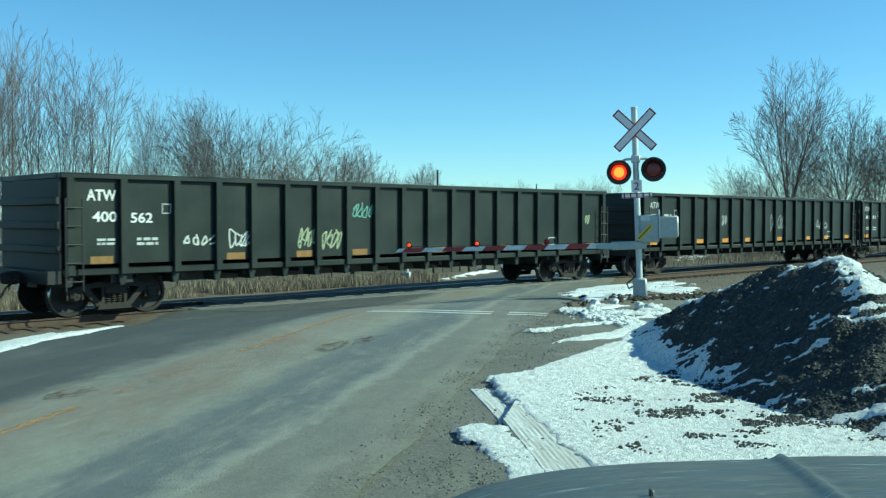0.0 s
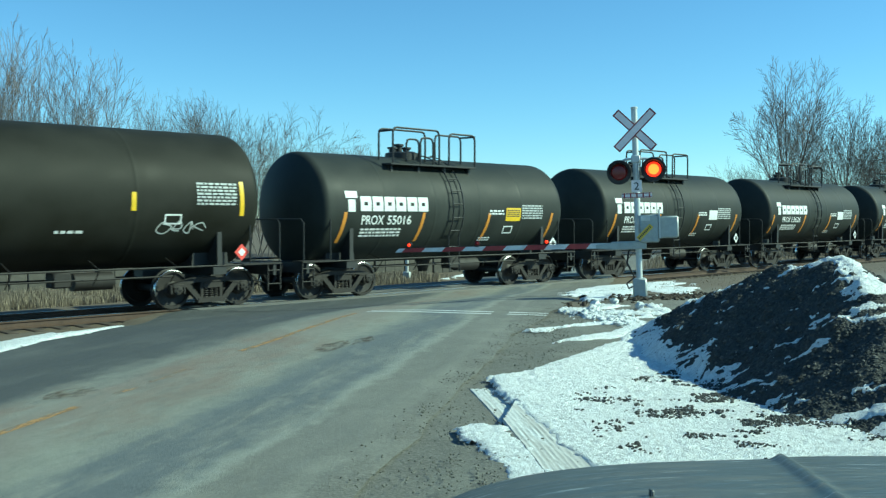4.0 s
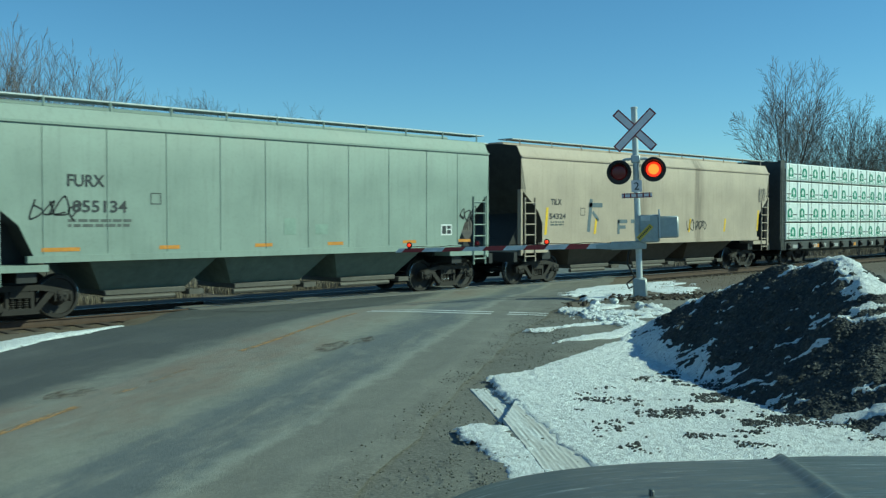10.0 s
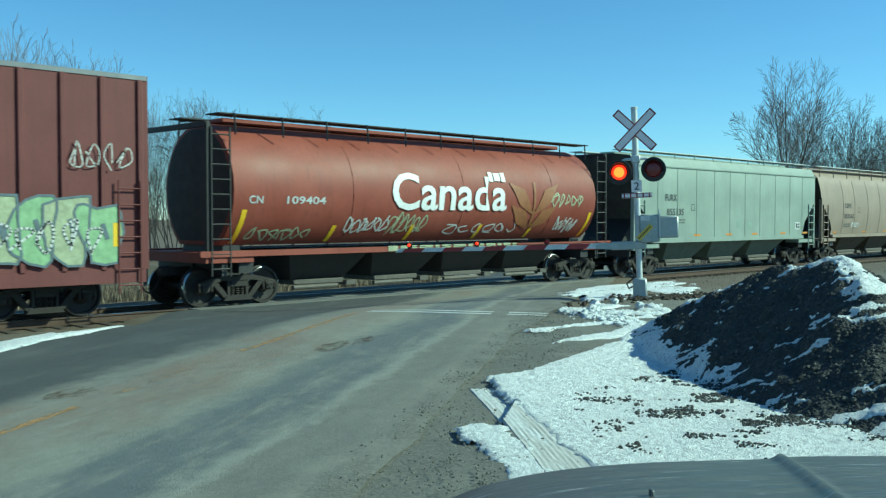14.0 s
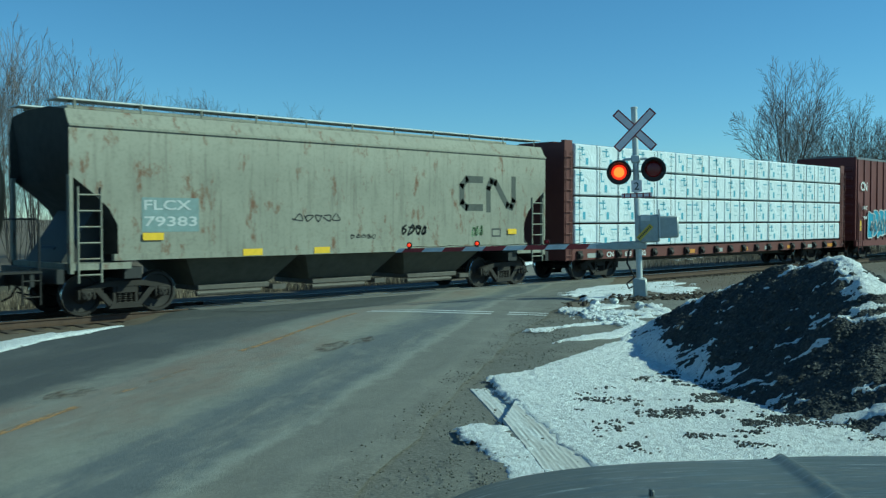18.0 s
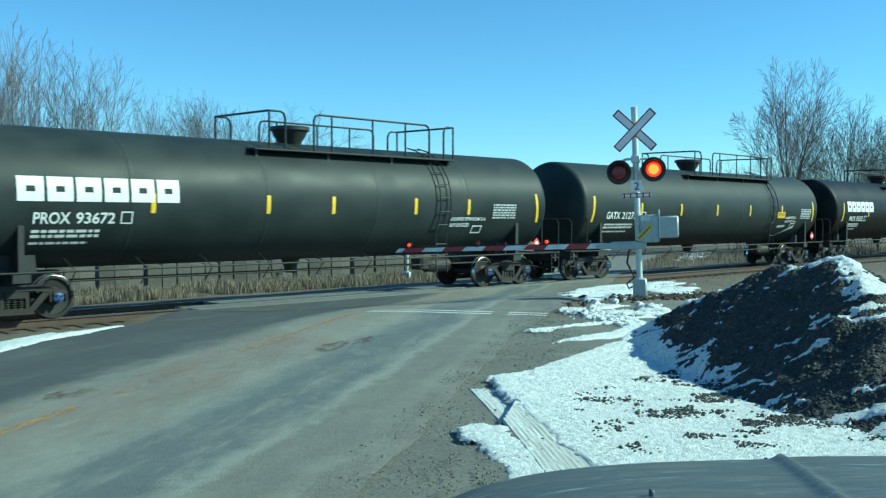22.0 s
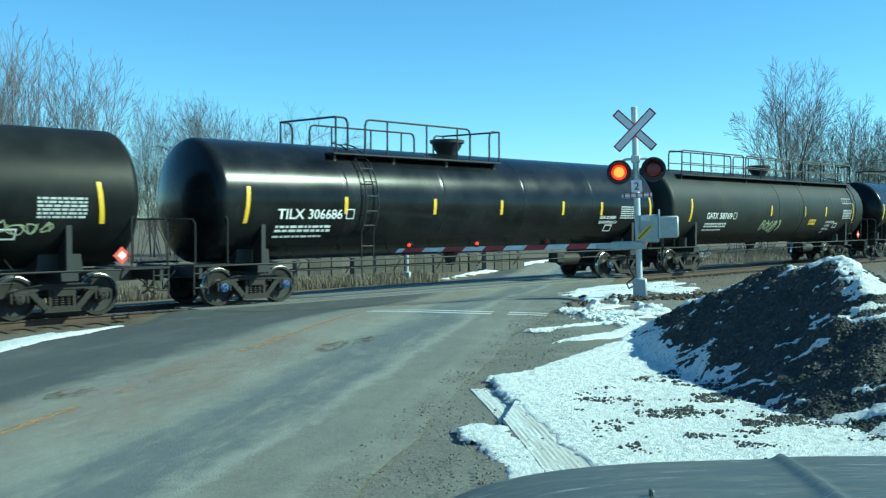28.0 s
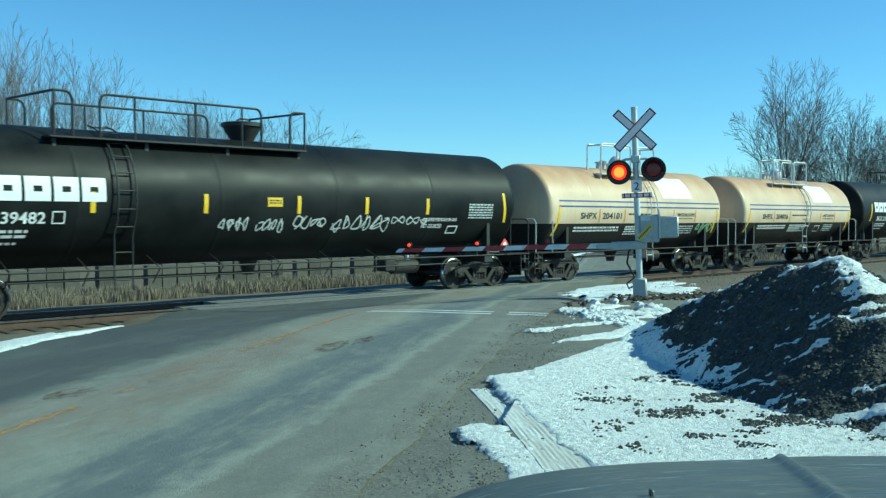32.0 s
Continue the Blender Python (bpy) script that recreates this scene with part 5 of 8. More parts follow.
# where the cargo's name stands: from, width, height, lines
PRINT = {"PROX 93352": (4.23, 1.48, 2.0, "LO"), "GATX 212726": (5.87, 1.1, 2.08, "NL"), "PROX 93672": (4.62, 1.45, 2.02, "LO"), "CGTX 64746": (5.6, 1.1, 1.9, ""), "GATX 58769": (4.76, 0.9, 1.88, "N3"),
         "PROX 33068": (4.28, 0.62, 2.09, "3"), "PROX 39482": (4.81, 1.36, 2.0, "LO")}
TABLE = {"PROX 93352": 6.02, "GATX 212726": 7.3, "PROX 93672": 6.38, "GATX 58769": 6.52, "PROX 33068": 6.81, "PROX 39482": 6.65}
# number, place, truck centres, half length, paint, reflector places, mark from-to, ladder, yellow label, walkway, trade mark, graffiti, words, bearing caps
for num, x0, tc, half, pm, strips, at, lx, yl, walkway, brand, scr, note, cap in (
    ("PROX 93352", -253.18, 15.0, 9.35, M_TANKMATT, (-8.2, -5.05, -2.15, 0.5, 2.65, 4.65, 8.1), (-7.37, -5.69), 3.9, (1.39, 2.06, 2.1, 2.5), FORE, (-7.72, 2.44, -4.4, 2.94, 6), [], "matt black pressure tank car with white block lettering", M_CAPBLUE),
    ("GATX 212726", -273.4, 16.0, 9.45, M_TANKPALE, (-8.6, -5.66, -2.97, -0.25, 2.49, 5.4, 8.6), (-7.8, -5.79), 4.6, (5.03, 2.12, 5.76, 2.39), FORE, None, [], "matt black pressure tank car with a plain shell", M_CAPBLUE),
    ("PROX 93672", -293.45, 15.2, 9.3, M_TANKPALE, (-8.35, -4.77, -1.74, 0.26, 3.17, 5.31, 8.5), (-7.38, -5.64), 4.25, None, FORE, (-7.72, 2.44, -4.08, 2.94, 6), [], "black pressure tank car with white block lettering", M_CAPBLUE),
    ("CGTX 64746", -313.04, 15.7, 9.6, M_TANKGREY, (-8.75, -5.5, -3.0, -0.52, 2.53, 5.02, 8.63), (-7.75, -5.7), 4.4, None, FORE, None, [], "faded grey-green pressure tank car with snow on its walkway", M_CAST),
    ("GATX 219790", -333.23, 15.8, 9.3, M_TANKGLOSS, (-8.67, -5.82, -2.87, 0.17, 3.13, 5.48, 8.56), (-7.84, -5.93), -4.62, (4.2, 2.08, 4.85, 2.5), AFT, None, [], "glossy new black pressure tank car with a yellow label", M_CAPBLUE),
    ("GATX 58769", -353.61, 14.3, 9.4, M_TANKDUSTY, (-7.7, -1.02, 2.31, 4.56, 7.77), (-6.47, -4.47), 7.6, (2.91, 1.82, 3.62, 2.06), (-7.9, 8.0), None, [(-1.7, 1.45, 0.1, 2.1, 41, M_GRAFY, 0.06, 5)], "dusty black pressure tank car with a long walkway", M_CAST),
    ("TILX 306686", -373.02, 15.8, 9.5, M_TANKGLOSS, (-8.45, -5.41, -2.17, 0.68, 3.71, 5.84, 8.9), (-7.54, -5.52), -4.6, None, AFT, None, [], "glossy black pressure tank car with yellow strips", M_CAPBLUE),
    ("PROX 33068", -393.22, 15.0, 9.4, M_TANKMATT, (-7.95, -4.81, -2.16, 0.35, 3.0, 8.2), (-7.1, -5.45), 4.15, None, FORE, (-7.54, 2.44, -4.02, 2.94, 6), [(0.7, 1.65, 3.4, 2.3, 45, M_GRAFY, 0.06, 6), (0.8, 1.7, 3.3, 2.2, 47, M_GRAFG, 0.03, 6), (5.3, 1.7, 7.2, 2.1, 46, M_GRAFY, 0.03, 6)], "matt black pressure tank car tagged with graffiti", M_CAST),
    ("PROX 39482", -438.08, 15.2, 9.1, M_TANKMATT, (-8.2, -4.82, -2.13, 0.5, 2.71, 4.95, 8.27), (-7.6, -5.8), -4.1, (-0.44, 2.38, -0.01, 2.6), AFT, (-8.0, 2.44, -4.47, 2.94, 6), [(-1.76, 1.75, -0.9, 2.15, 51, M_GRAFW, 0.035, 4), (-0.7, 1.7, 0.1, 2.15, 52, M_GRAFW, 0.035, 4), (0.4, 1.8, 1.4, 2.2, 53, M_GRAFW, 0.035, 4), (1.6, 1.65, 3.6, 2.25, 54, M_GRAFW, 0.035, 6), (3.6, 1.9, 5.01, 2.2, 55, M_GRAFW, 0.03, 5)], "matt black pressure tank car with white scrawls", M_CAST),
):
    n = len(strips) - 1
    pads = [(x, 2.42 if i in (0, n) else 2.43, 0.88 if i in (0, n) else 0.44, (0.07 if i == 0 else -0.1 if i == n else 0)) for i, x in enumerate(strips)]
    dom = 0.76 if num == "GATX 58769" else 0.0 if walkway == FORE else -0.15
    c, side = tank_car(note, LPG, x0, tc, half, 1.52, 2.54, pm, num, (at[0], 2.08 if not brand else 1.98, at[1], 2.33 if not brand else 2.22), bars_at=[(at[0], 1.86 if not brand else 1.80, at[1] - 0.3, 0.06, 2, len(note)), (at[0], 1.62 if not brand else 1.56, at[1] - 0.5, 0.05, 1, 62)],
                       pads=pads, ladder_x=lx, brand=brand, label_yellow=yl, table=(TABLE.get(num, 7.0), 2.04, TABLE.get(num, 7.0) + 1.04, 2.54), placard=True, head=0.8, cap=cap, platform=walkway,
                       hoops=F_HOOPS if walkway == FORE else A_HOOPS if walkway == AFT else ((-7.9, -3.0, 0.0), (-2.8, 2.6, 0.0), (2.9, 8.0, 0.0)), dome=dom,
                       scrawls=scr, rail_h=0.95, dome_w=0.48, rails_y=(-1.2, -0.62), snow=num == "CGTX 64746", gates=F_GATES if walkway == FORE else A_GATES if walkway == AFT else (), wraps=(-0.2, 2.2) if num == "GATX 58769" else ())
    decal("data_box", frame_rects(at[1] + 0.13, 2.08 if not brand else 1.98, at[1] + 0.40, 2.34 if not brand else 2.24, 0.025), side, M_WHITE, c)
    px, pw, pz, lines = PRINT.get(num, (5.8, 1.05, 2.08, "NL"))
    for k in lines:
        if k == "L":
            words("cargo_lettering", "LIQUEFIED PETROLEUM GAS", px, pz, px + pw, pz + 0.11, side, M_WHITE, c)
            pz -= 0.17
        elif k == "3":
            for q in ("LIQUEFIED", "PETROLEUM", "GAS"):
                words("cargo_lettering", q, px, pz, px + (0.28 if q == "GAS" else 0.62), pz + 0.10, side, M_WHITE, c)
                pz -= 0.15
        else:
            words("cargo_lettering", "NOT-ODORIZED" if k == "O" else "NON-ODORIZED", px, pz, px + (0.8 if k == "O" else 0.95), pz + 0.11, side, M_WHITE, c)
            pz -= 0.17
    if num == "GATX 212726":
        decal("scraped_patch", [[(5.62, 1.34), (5.75, 1.36), (6.95, 1.70), (6.94, 1.82)], [(5.33, 1.80), (5.36, 1.70), (6.05, 1.74), (6.0, 1.82)]], side, M_GRAFW, c)
    if num == "PROX 33068":
        for k, (polys, edges) in enumerate(bubbles(-4.75, 1.40, -1.15, 2.28, 143, 7)):
            decal("graffiti", polys, side, (M_PIECE1, M_PIECE2)[k % 2], c, off=0.012 + 0.002 * k)
            decal("graffiti", edges, side, M_GRAFY, c, off=0.028)
    if num == "GATX 219790":
        words("inspection_lettering", "FRA A/P", 4.95, 1.9, 5.5, 2.02, side, M_WHITE, c)
        decal("small_print", bars(4.9, 1.78, 5.75, 0.045, 3, 17), side, M_WHITE, c)
    if num == "GATX 58769":
        decal("data_box", frame_rects(6.43, 2.82, 7.55, 3.08, 0.03) + [rect(6.43 + 0.28 * q - 0.015, 2.85, 6.43 + 0.28 * q + 0.015, 3.05) for q in (1, 2, 3)], side, M_DULLWHITE, c)
    if num == "CGTX 64746":
        decal("faded_panel", [rect(2.07, 1.72, 3.48, 1.84)], side, M_BLUEWHITE, c)

# ---- limestone slurry tanks, cream above and black below ----
def slurry_material():
    m = paint("cream_and_black_tank", (0.55, 0.425, 0.29), 0.4, (0.42, 0.25, 0.12), 0.15, 0.25)
    nt = m.node_tree
    b = nt.nodes["Principled BSDF"]
    src = b.inputs["Base Color"].links[0].from_socket
    sep = nt.nodes.new("ShaderNodeSeparateXYZ")
    t = nt.nodes.new("ShaderNodeTexCoord")
    nt.links.new(t.outputs["Object"], sep.inputs[0])
    k = nt.nodes.new("ShaderNodeMath")
    k.operation = "LESS_THAN"
    k.inputs[1].default_value = 1.93
    nt.links.new(sep.outputs[2], k.inputs[0])
    up = nt.nodes.new("ShaderNodeMapRange")
    up.inputs[1].default_value, up.inputs[2].default_value = 2.6, 3.6
    nt.links.new(sep.outputs[2], up.inputs[0])
    dirt = noise_tex(nt, coords(nt, (1.2, 1.2, 0.4)), 1.2, 5)
    f = nt.nodes.new("ShaderNodeMath")
    f.operation = "MULTIPLY"
    nt.links.new(up.outputs[0], f.inputs[0])
    nt.links.new(ramp(nt, dirt, [(0.25, (0.5,) * 3), (0.7, (1.0,) * 3)]), f.inputs[1])
    tan = blend(nt, f.outputs[0], src, (0.42, 0.23, 0.11))
    nt.links.new(blend(nt, k.outputs[0], tan, (0.02, 0.021, 0.02)), b.inputs["Base Color"])
    return m


M_SLURRY = slurry_material()
M_CREAMWHITE = plain("clean_white_panel", (0.80, 0.80, 0.78), 0.4, 0, 0.06, 5, 0)
M_RAILWHITE = plain("white_painted_steel", (0.62, 0.63, 0.62), 0.5, 0.1, 0.2, 8)
for num, x0 in (("SHPX|204016", -409.23), ("SHPX|204101", -422.15)):
    c, side = tank_car("cream and black slurry tank car with blue stripes", "slurry tank cars", x0, 8.87, 5.85, 1.52, 2.4, M_SLURRY, None, None, pads=[(-5.05, 2.25, 0.6, 0.08), (-5.15, 1.75, 0.45, 0.1), (5.2, 2.25, 0.6, -0.08), (5.1, 1.75, 0.45, -0.1)],
                       platform=(-2.3, 1.0), hoops=((-2.3, -0.5, 0.0), (-0.3, 1.0, -0.02)), ladder_x=0.45, dome=0.35, trim=M_RAILWHITE, placard=False, head=0.8, rail_h=1.05, dome_m=M_RAILWHITE)
    for z in (2.68, 2.50):
        decal("blue_stripe", [rect(-5.0, z - 0.025, 5.3, z + 0.025)], side, M_BLUEST, c)
    a, b = num.split("|")
    words("reporting_mark", a, -3.85, 2.08, -2.95, 2.3, side, M_INK, c)
    words("reporting_mark", b, -2.62, 2.08, -1.48, 2.3, side, M_INK, c)
    for x in (-2.78, -1.28, 1.93, 3.5):
        decal("yellow_tick", [rect(x - 0.03, 1.96, x + 0.03, 2.42)], side, M_ORANGE, c)
    words("cargo_lettering", "LIMESTONE SLURRY", 2.15, 2.18, 3.45, 2.3, side, M_INK, c)
    decal("small_print", bars(-1.05, 2.22, 0.45, 0.06, 1, 5), side, M_INK, c)
    decal("small_print", bars(2.2, 2.08, 3.3, 0.03, 1, 6), side, M_INK, c)
    decal("small_print", bars(-4.1, 1.76, -1.5, 0.06, 2, 9), side, M_WHITE, c)
    decal("small_print", bars(-1.1, 1.78, 0.6, 0.05, 4, 10), side, M_WHITE, c)
    decal("data_box", frame_rects(1.55, 1.5, 2.1, 1.78, 0.03), side, M_WHITE, c)
    decal("data_table", bars(2.5, 1.78, 3.5, 0.05, 4, 12), side, M_BLUEWHITE, c)
    decal("white_panel", [rect(1.25, 2.85, 3.35, 3.62, -0.1)], side, M_CREAMWHITE, c)
    if b == "204101":
        decal("graffiti", scribble(3.7, 1.5, 4.9, 2.05, 71, 0.06, 4), side, M_GRAFG, c)


# ---- gondolas ----
M_GON = paint("dark_green_black_gondola", (0.012, 0.017, 0.0145), 0.45, (0.034, 0.033, 0.028), 0.25, 0.25)


def gondola(x0, label, lettered):
    c = car("gondola_car", label, "gondola car", "gondola cars", x0)
    L, HW, zb, zt = 9.45, 1.5, 1.02, 2.93
    flat = lambda z: -HW
    s = Shape()
    s.box(-L, L, -HW, HW, zb + 0.02, zb + 0.12)
    part("floor", s, M_GON, c)
    for g in (-1, 1):
        s = Shape()
        y0, y1 = sorted((g * HW, g * (HW - 0.06)))
        s.box(-L, L, y0, y1, zb, zt)
        part("side_panel", s, M_GON, c)
        y0, y1 = sorted((g * (HW + 0.09), g * (HW - 0.08)))
        s = Shape()
        s.box(-L - 0.05, L + 0.05, y0, y1, zt - 0.02, zt + 0.10, bevel=0.02)
        part("top_chord", s, M_GON, c)
        s = Shape()
        s.box(-L, L, *sorted((g * (HW + 0.05), g * (HW - 0.1))), zb - 0.12, zb + 0.03, bevel=0.02)
        part("side_sill", s, M_GON, c)
    for x in [0.97 * i for i in range(-5, 6)] + [-5.8, -6.87, -8.13, 5.8, 6.87, 8.13, -9.3, 9.3]:
        for g in (-1, 1):
            s = Shape()
            y = g * HW
            s.prism([(x - 0.075, zb - 0.1), (x + 0.075, zb - 0.1), (x + 0.075, zt), (x - 0.075, zt)], y, y + g * 0.11) if g > 0 else s.prism([(x - 0.075, zb - 0.1), (x + 0.075, zb - 0.1), (x + 0.075, zt), (x - 0.075, zt)], y - 0.11, y)
            s.prism([(x - 0.05, zb - 0.34), (x + 0.05, zb - 0.34), (x + 0.1, zb - 0.1), (x - 0.1, zb - 0.1)], min(y, y - g * 0.5), max(y, y - g * 0.5))
            part("side_post", s, M_GON, c)
    for g in (-1, 1):
        # end walls and ribs in black: their shade is put into the colour
        s = Shape()
        s.box(g * L - 0.04, g * L + 0.04, -HW, HW, zb, zt)
        part("end_wall", s, M_BLACK, c)
        for zz in (1.45, 1.95, 2.45):
            s = Shape()
            s.box(min(g * L, g * (L + 0.12)), max(g * L, g * (L + 0.12)), -HW, HW, zz - 0.08, zz + 0.08, bevel=0.015)
            part("end_rib", s, M_BLACK, c)
        s = Shape()
        s.box(g * L - 0.06, g * L + 0.10, -HW + 0.09, HW - 0.09, zt - 0.02, zt + 0.1, bevel=0.015)
        part("end_chord", s, M_GON, c)
        s = Shape()
        for y in (-HW - 0.06, HW - 0.4):
            ladder_shape(s, g * (L - 0.2), -HW - 0.14, 0.6, 2.5, 0.36)
            break
        part("ladder", s, M_BLACK, c)
        s = Shape()
        s.box(g * (L + 0.02), g * (L + 0.3), -HW, HW, 0.75, 1.02)
        s.box(g * (8.1 - 0.25), g * (8.1 + 0.25), -1.4, 1.4, 0.72, 0.98)
        part("end_sill", s, M_BLACK, c)
        truck(c, g * 8.1)
    s = Shape()
    s.box(-L, L, -0.25, 0.25, 0.62, 1.0)
    for i in range(9):
        x = -6.6 + 13.2 * i / 8
        s.box(x - 0.06, x + 0.06, -1.35, 1.35, 0.78, 0.98)
    part("centre_sill", s, M_BLACK, c)
    couplers(c, L + 0.35)
    if lettered:
        words("reporting_mark", "ATW", -8.92, 2.46, -8.27, 2.7, flat, M_WHITE, c)
        words("reporting_mark", "400", -8.8, 2.02, -8.26, 2.24, flat, M_WHITE, c)
        words("reporting_mark", "562", -7.94, 2.0, -7.43, 2.22, flat, M_WHITE, c)
    else:
        words("reporting_mark", "ATW", -8.85, 2.46, -8.2, 2.7, flat, M_BLUEWHITE, c)
        decal("car_number", bars(-8.72, 2.1, -7.4, 0.16, 1, 4), flat, M_BLUEWHITE, c)
    decal("small_print", bars(-8.7, 1.62, -8.3, 0.05, 2, 2), flat, M_BLUEWHITE, c)
    decal("small_print", bars(-7.8, 1.62, -7.3, 0.06, 2, 3), flat, M_BLUEWHITE, c)
    decal("data_box", frame_rects(-7.2, 2.2, -6.98, 2.42, 0.02), flat, M_BLUEWHITE, c)
    decal("data_box", frame_rects(6.4, 1.25, 6.8, 1.5, 0.03), flat, M_BLUEWHITE, c)
    for x in (-8.6, -5.3, -3.3, -1.5, 1.45, 4.3, 6.3, 8.7):
        decal("reflector", [rect(x - 0.25, 1.14, x + 0.25, 1.30)], flat, M_DULLORANGE if lettered else M_ORANGE, c)
    seeds = ((-6.7, 1.45, -5.8, 1.75, 1, M_GRAFW), (-5.5, 1.3, -4.85, 1.95, 2, M_GRAFW), (-3.5, 1.3, -2.9, 1.95, 3, M_GRAFY), (-2.75, 1.2, -2.1, 1.95, 4, M_GRAFY), (-1.75, 1.9, -1.05, 2.6, 5, plain("green_tag", (0.16, 0.36, 0.30), 0.7, 0, 0.3, 9, 0)), (8.1, 1.9, 8.6, 2.3, 6, M_GRAFY)) if lettered else ((-3.8, 1.7, -3.2, 2.4, 7, M_DULLWHITE), (0.5, 1.5, 2.0, 2.4, 8, M_DULLWHITE), (5.2, 1.5, 6.4, 2.1, 9, M_DULLWHITE))
    for q in seeds:
        decal("graffiti", scribble(*q[:5], 0.035, 4), flat, q[5], c)
    return c


gondola(18.09, "dark green steel gondola car with ribbed sides and graffiti", True)
gondola(39.22, "dark green steel gondola car with ribbed sides, dusty", False)
gondola(59.0, "dark green steel gondola car with ribbed sides, dusty", False)


# ---- covered hoppers ----
def hopper(name, label, group, x0, tc, half, m, kind, ends=1.05, bays=3, seams=()):
    """kind: 'flat' welded sides with seams, 'round' bulging sides, 'barrel' cylindrical."""
    c = car(name, label, "hopper car", group, x0)
    zb, zs, zr = 1.32, 4.02, 4.46
    HW = 1.52
    if kind == "flat":
        ring = [(-HW, zb), (-HW, 1.95), (-HW, 2.3), (-HW, 2.6), (-HW, 2.8), (-HW, 3.0), (-HW, zs), (-HW + 0.18, zr - 0.1), (-0.55, zr), (0.55, zr), (HW - 0.18, zr - 0.1), (HW, zs), (HW, 3.0), (HW, 2.8), (HW, 2.6), (HW, 2.3), (HW, 1.95), (HW, zb)]
        side = lambda z: -HW if z < zs else -HW + 0.18 * (z - zs) / (zr - 0.1 - zs)
    elif kind == "round":
        bul = lambda z: -(HW - 0.22 * ((z - 2.55) / 1.45) ** 2) if z < 4.0 else -(HW - 0.22) + (z - 4.0) * 1.2
        zz = [zb + (4.0 - zb) * i / 9 for i in range(10)]
        ring = [(bul(z), z) for z in zz] + [(-0.8, zr - 0.03), (-0.5, zr), (0.5, zr), (0.8, zr - 0.03)] + [(-bul(z), z) for z in zz[::-1]]
        side = bul
    else:
        Rb, zcb = 1.62, 2.78
        a0, a1 = math.asin((1.45 - zcb) / Rb), math.radians(78)
        arc = [(-Rb * math.cos(a0 + (a1 - a0) * i / 12) * 0.96, zcb + Rb * math.sin(a0 + (a1 - a0) * i / 12)) for i in range(13)]
        ring = arc + [(-0.3, 4.38), (0.3, 4.38)] + [(-y, z) for y, z in arc[::-1]]
        side = lambda z: -0.96 * math.sqrt(max(Rb * Rb - (z - zcb) ** 2, 0.02))
    s = Shape()
    if kind == "barrel":
        secs = [[(x, y * k, 2.9 + (z - 2.9) * k) for y, z in ring] for x, k in ((-half, 0.93), (-half + 0.03, 1.0), (half - 0.03, 1.0), (half, 0.93))]
        s.loft(secs)
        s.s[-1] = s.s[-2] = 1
    else:
        s.loft([[(x, y, z) for y, z in ring] for x in (-half + ends, half - ends)], caps=False)
        for g in (-1, 1):
            a = [(g * (half - ends), y, z) for y, z in ring]
            b = []
            for y, z in ring:
                t = max(0.0, min(1.0, (z - 1.9) / 1.1))
                t = t * t * (1.6 - 0.6 * t) if not seams or kind == "flat" and ends < 1.1 else min(1.0, max(0.0, (z - 1.7) / 1.15))
                b.append((g * (half - ends + ends * t), y, z))
            s.loft([a, b], caps=True)
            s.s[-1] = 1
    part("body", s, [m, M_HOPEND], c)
    # slope sheet behind the cut corner, end frame and ladders
    for g in (-1, 1):
        if kind != "barrel":
            s = Shape()
            for q in (-1, 1):
                s.box(min(g * (half - 0.08), g * half), max(g * (half - 0.08), g * half), *sorted((q * HW, q * (HW - 0.14))), 0.95, 3.0)
            s.box(g * (half - ends - 0.3) if g > 0 else g * half, g * half if g > 0 else g * (half - ends - 0.3), -HW, HW, 1.02, 1.16)
            part("end_frame", s, m, c)
        else:
            s = Shape()
            for q in (-1, 1):
                s.box(g * (half + 0.62) - 0.05, g * (half + 0.62) + 0.05, q * 1.45 - 0.06, q * 1.45 + 0.06, 1.2, 4.3)
            s.box(g * (half + 0.55), g * (half + 0.68), -1.45, 1.45, 4.2, 4.32)
            s.box(min(g * (half - 0.6), g * (half + 0.7)), max(g * (half - 0.6), g * (half + 0.7)), -1.5, 1.5, 1.06, 1.3, 1)
            part("end_frame", s, [M_BLACK, m], c)
        s = Shape()
        lx = g * (half - 0.42) if kind != "barrel" else g * (half + 0.32)
        ladder_shape(s, lx, -HW - 0.02, 0.75, 2.75 if kind != "barrel" else 4.2, 0.5, 0.024)
        part("ladder", s, m if kind != "barrel" else M_BLACK, c)
        s = Shape()
        s.prism([(g * (half - ends - 0.4), 1.0), (g * (half - 0.1), 1.0), (g * (half - 0.1), 1.2), (g * (half - ends), 2.6)][::g], -0.9, 0.9)
        part("slope_sheet", s, M_BLACK, c)
        s = Shape()
        s.box(min(g * (tc / 2 - 0.6), g * (half + 0.3)), max(g * (tc / 2 - 0.6), g * (half + 0.3)), -0.25, 0.25, 0.68, 1.02)
        s.box(g * tc / 2 - 0.2, g * tc / 2 + 0.2, -1.4, 1.4, 0.8, 1.05)
        s.box(g * (half + 0.1), g * (half + 0.25), -1.45, 1.45, 0.75, 1.05)
        s.lathe([(-0.4, 0), (-0.4, 0.18), (0.4, 0.18), (0.4, 0)], 12, "y", (g * (half - 0.4), 0.2, 1.35))
        part("end_sill", s, M_BLACK, c)
        truck(c, g * tc / 2, M_CAST)
    couplers(c, half + 0.3 + (0.5 if kind == "barrel" else 0))
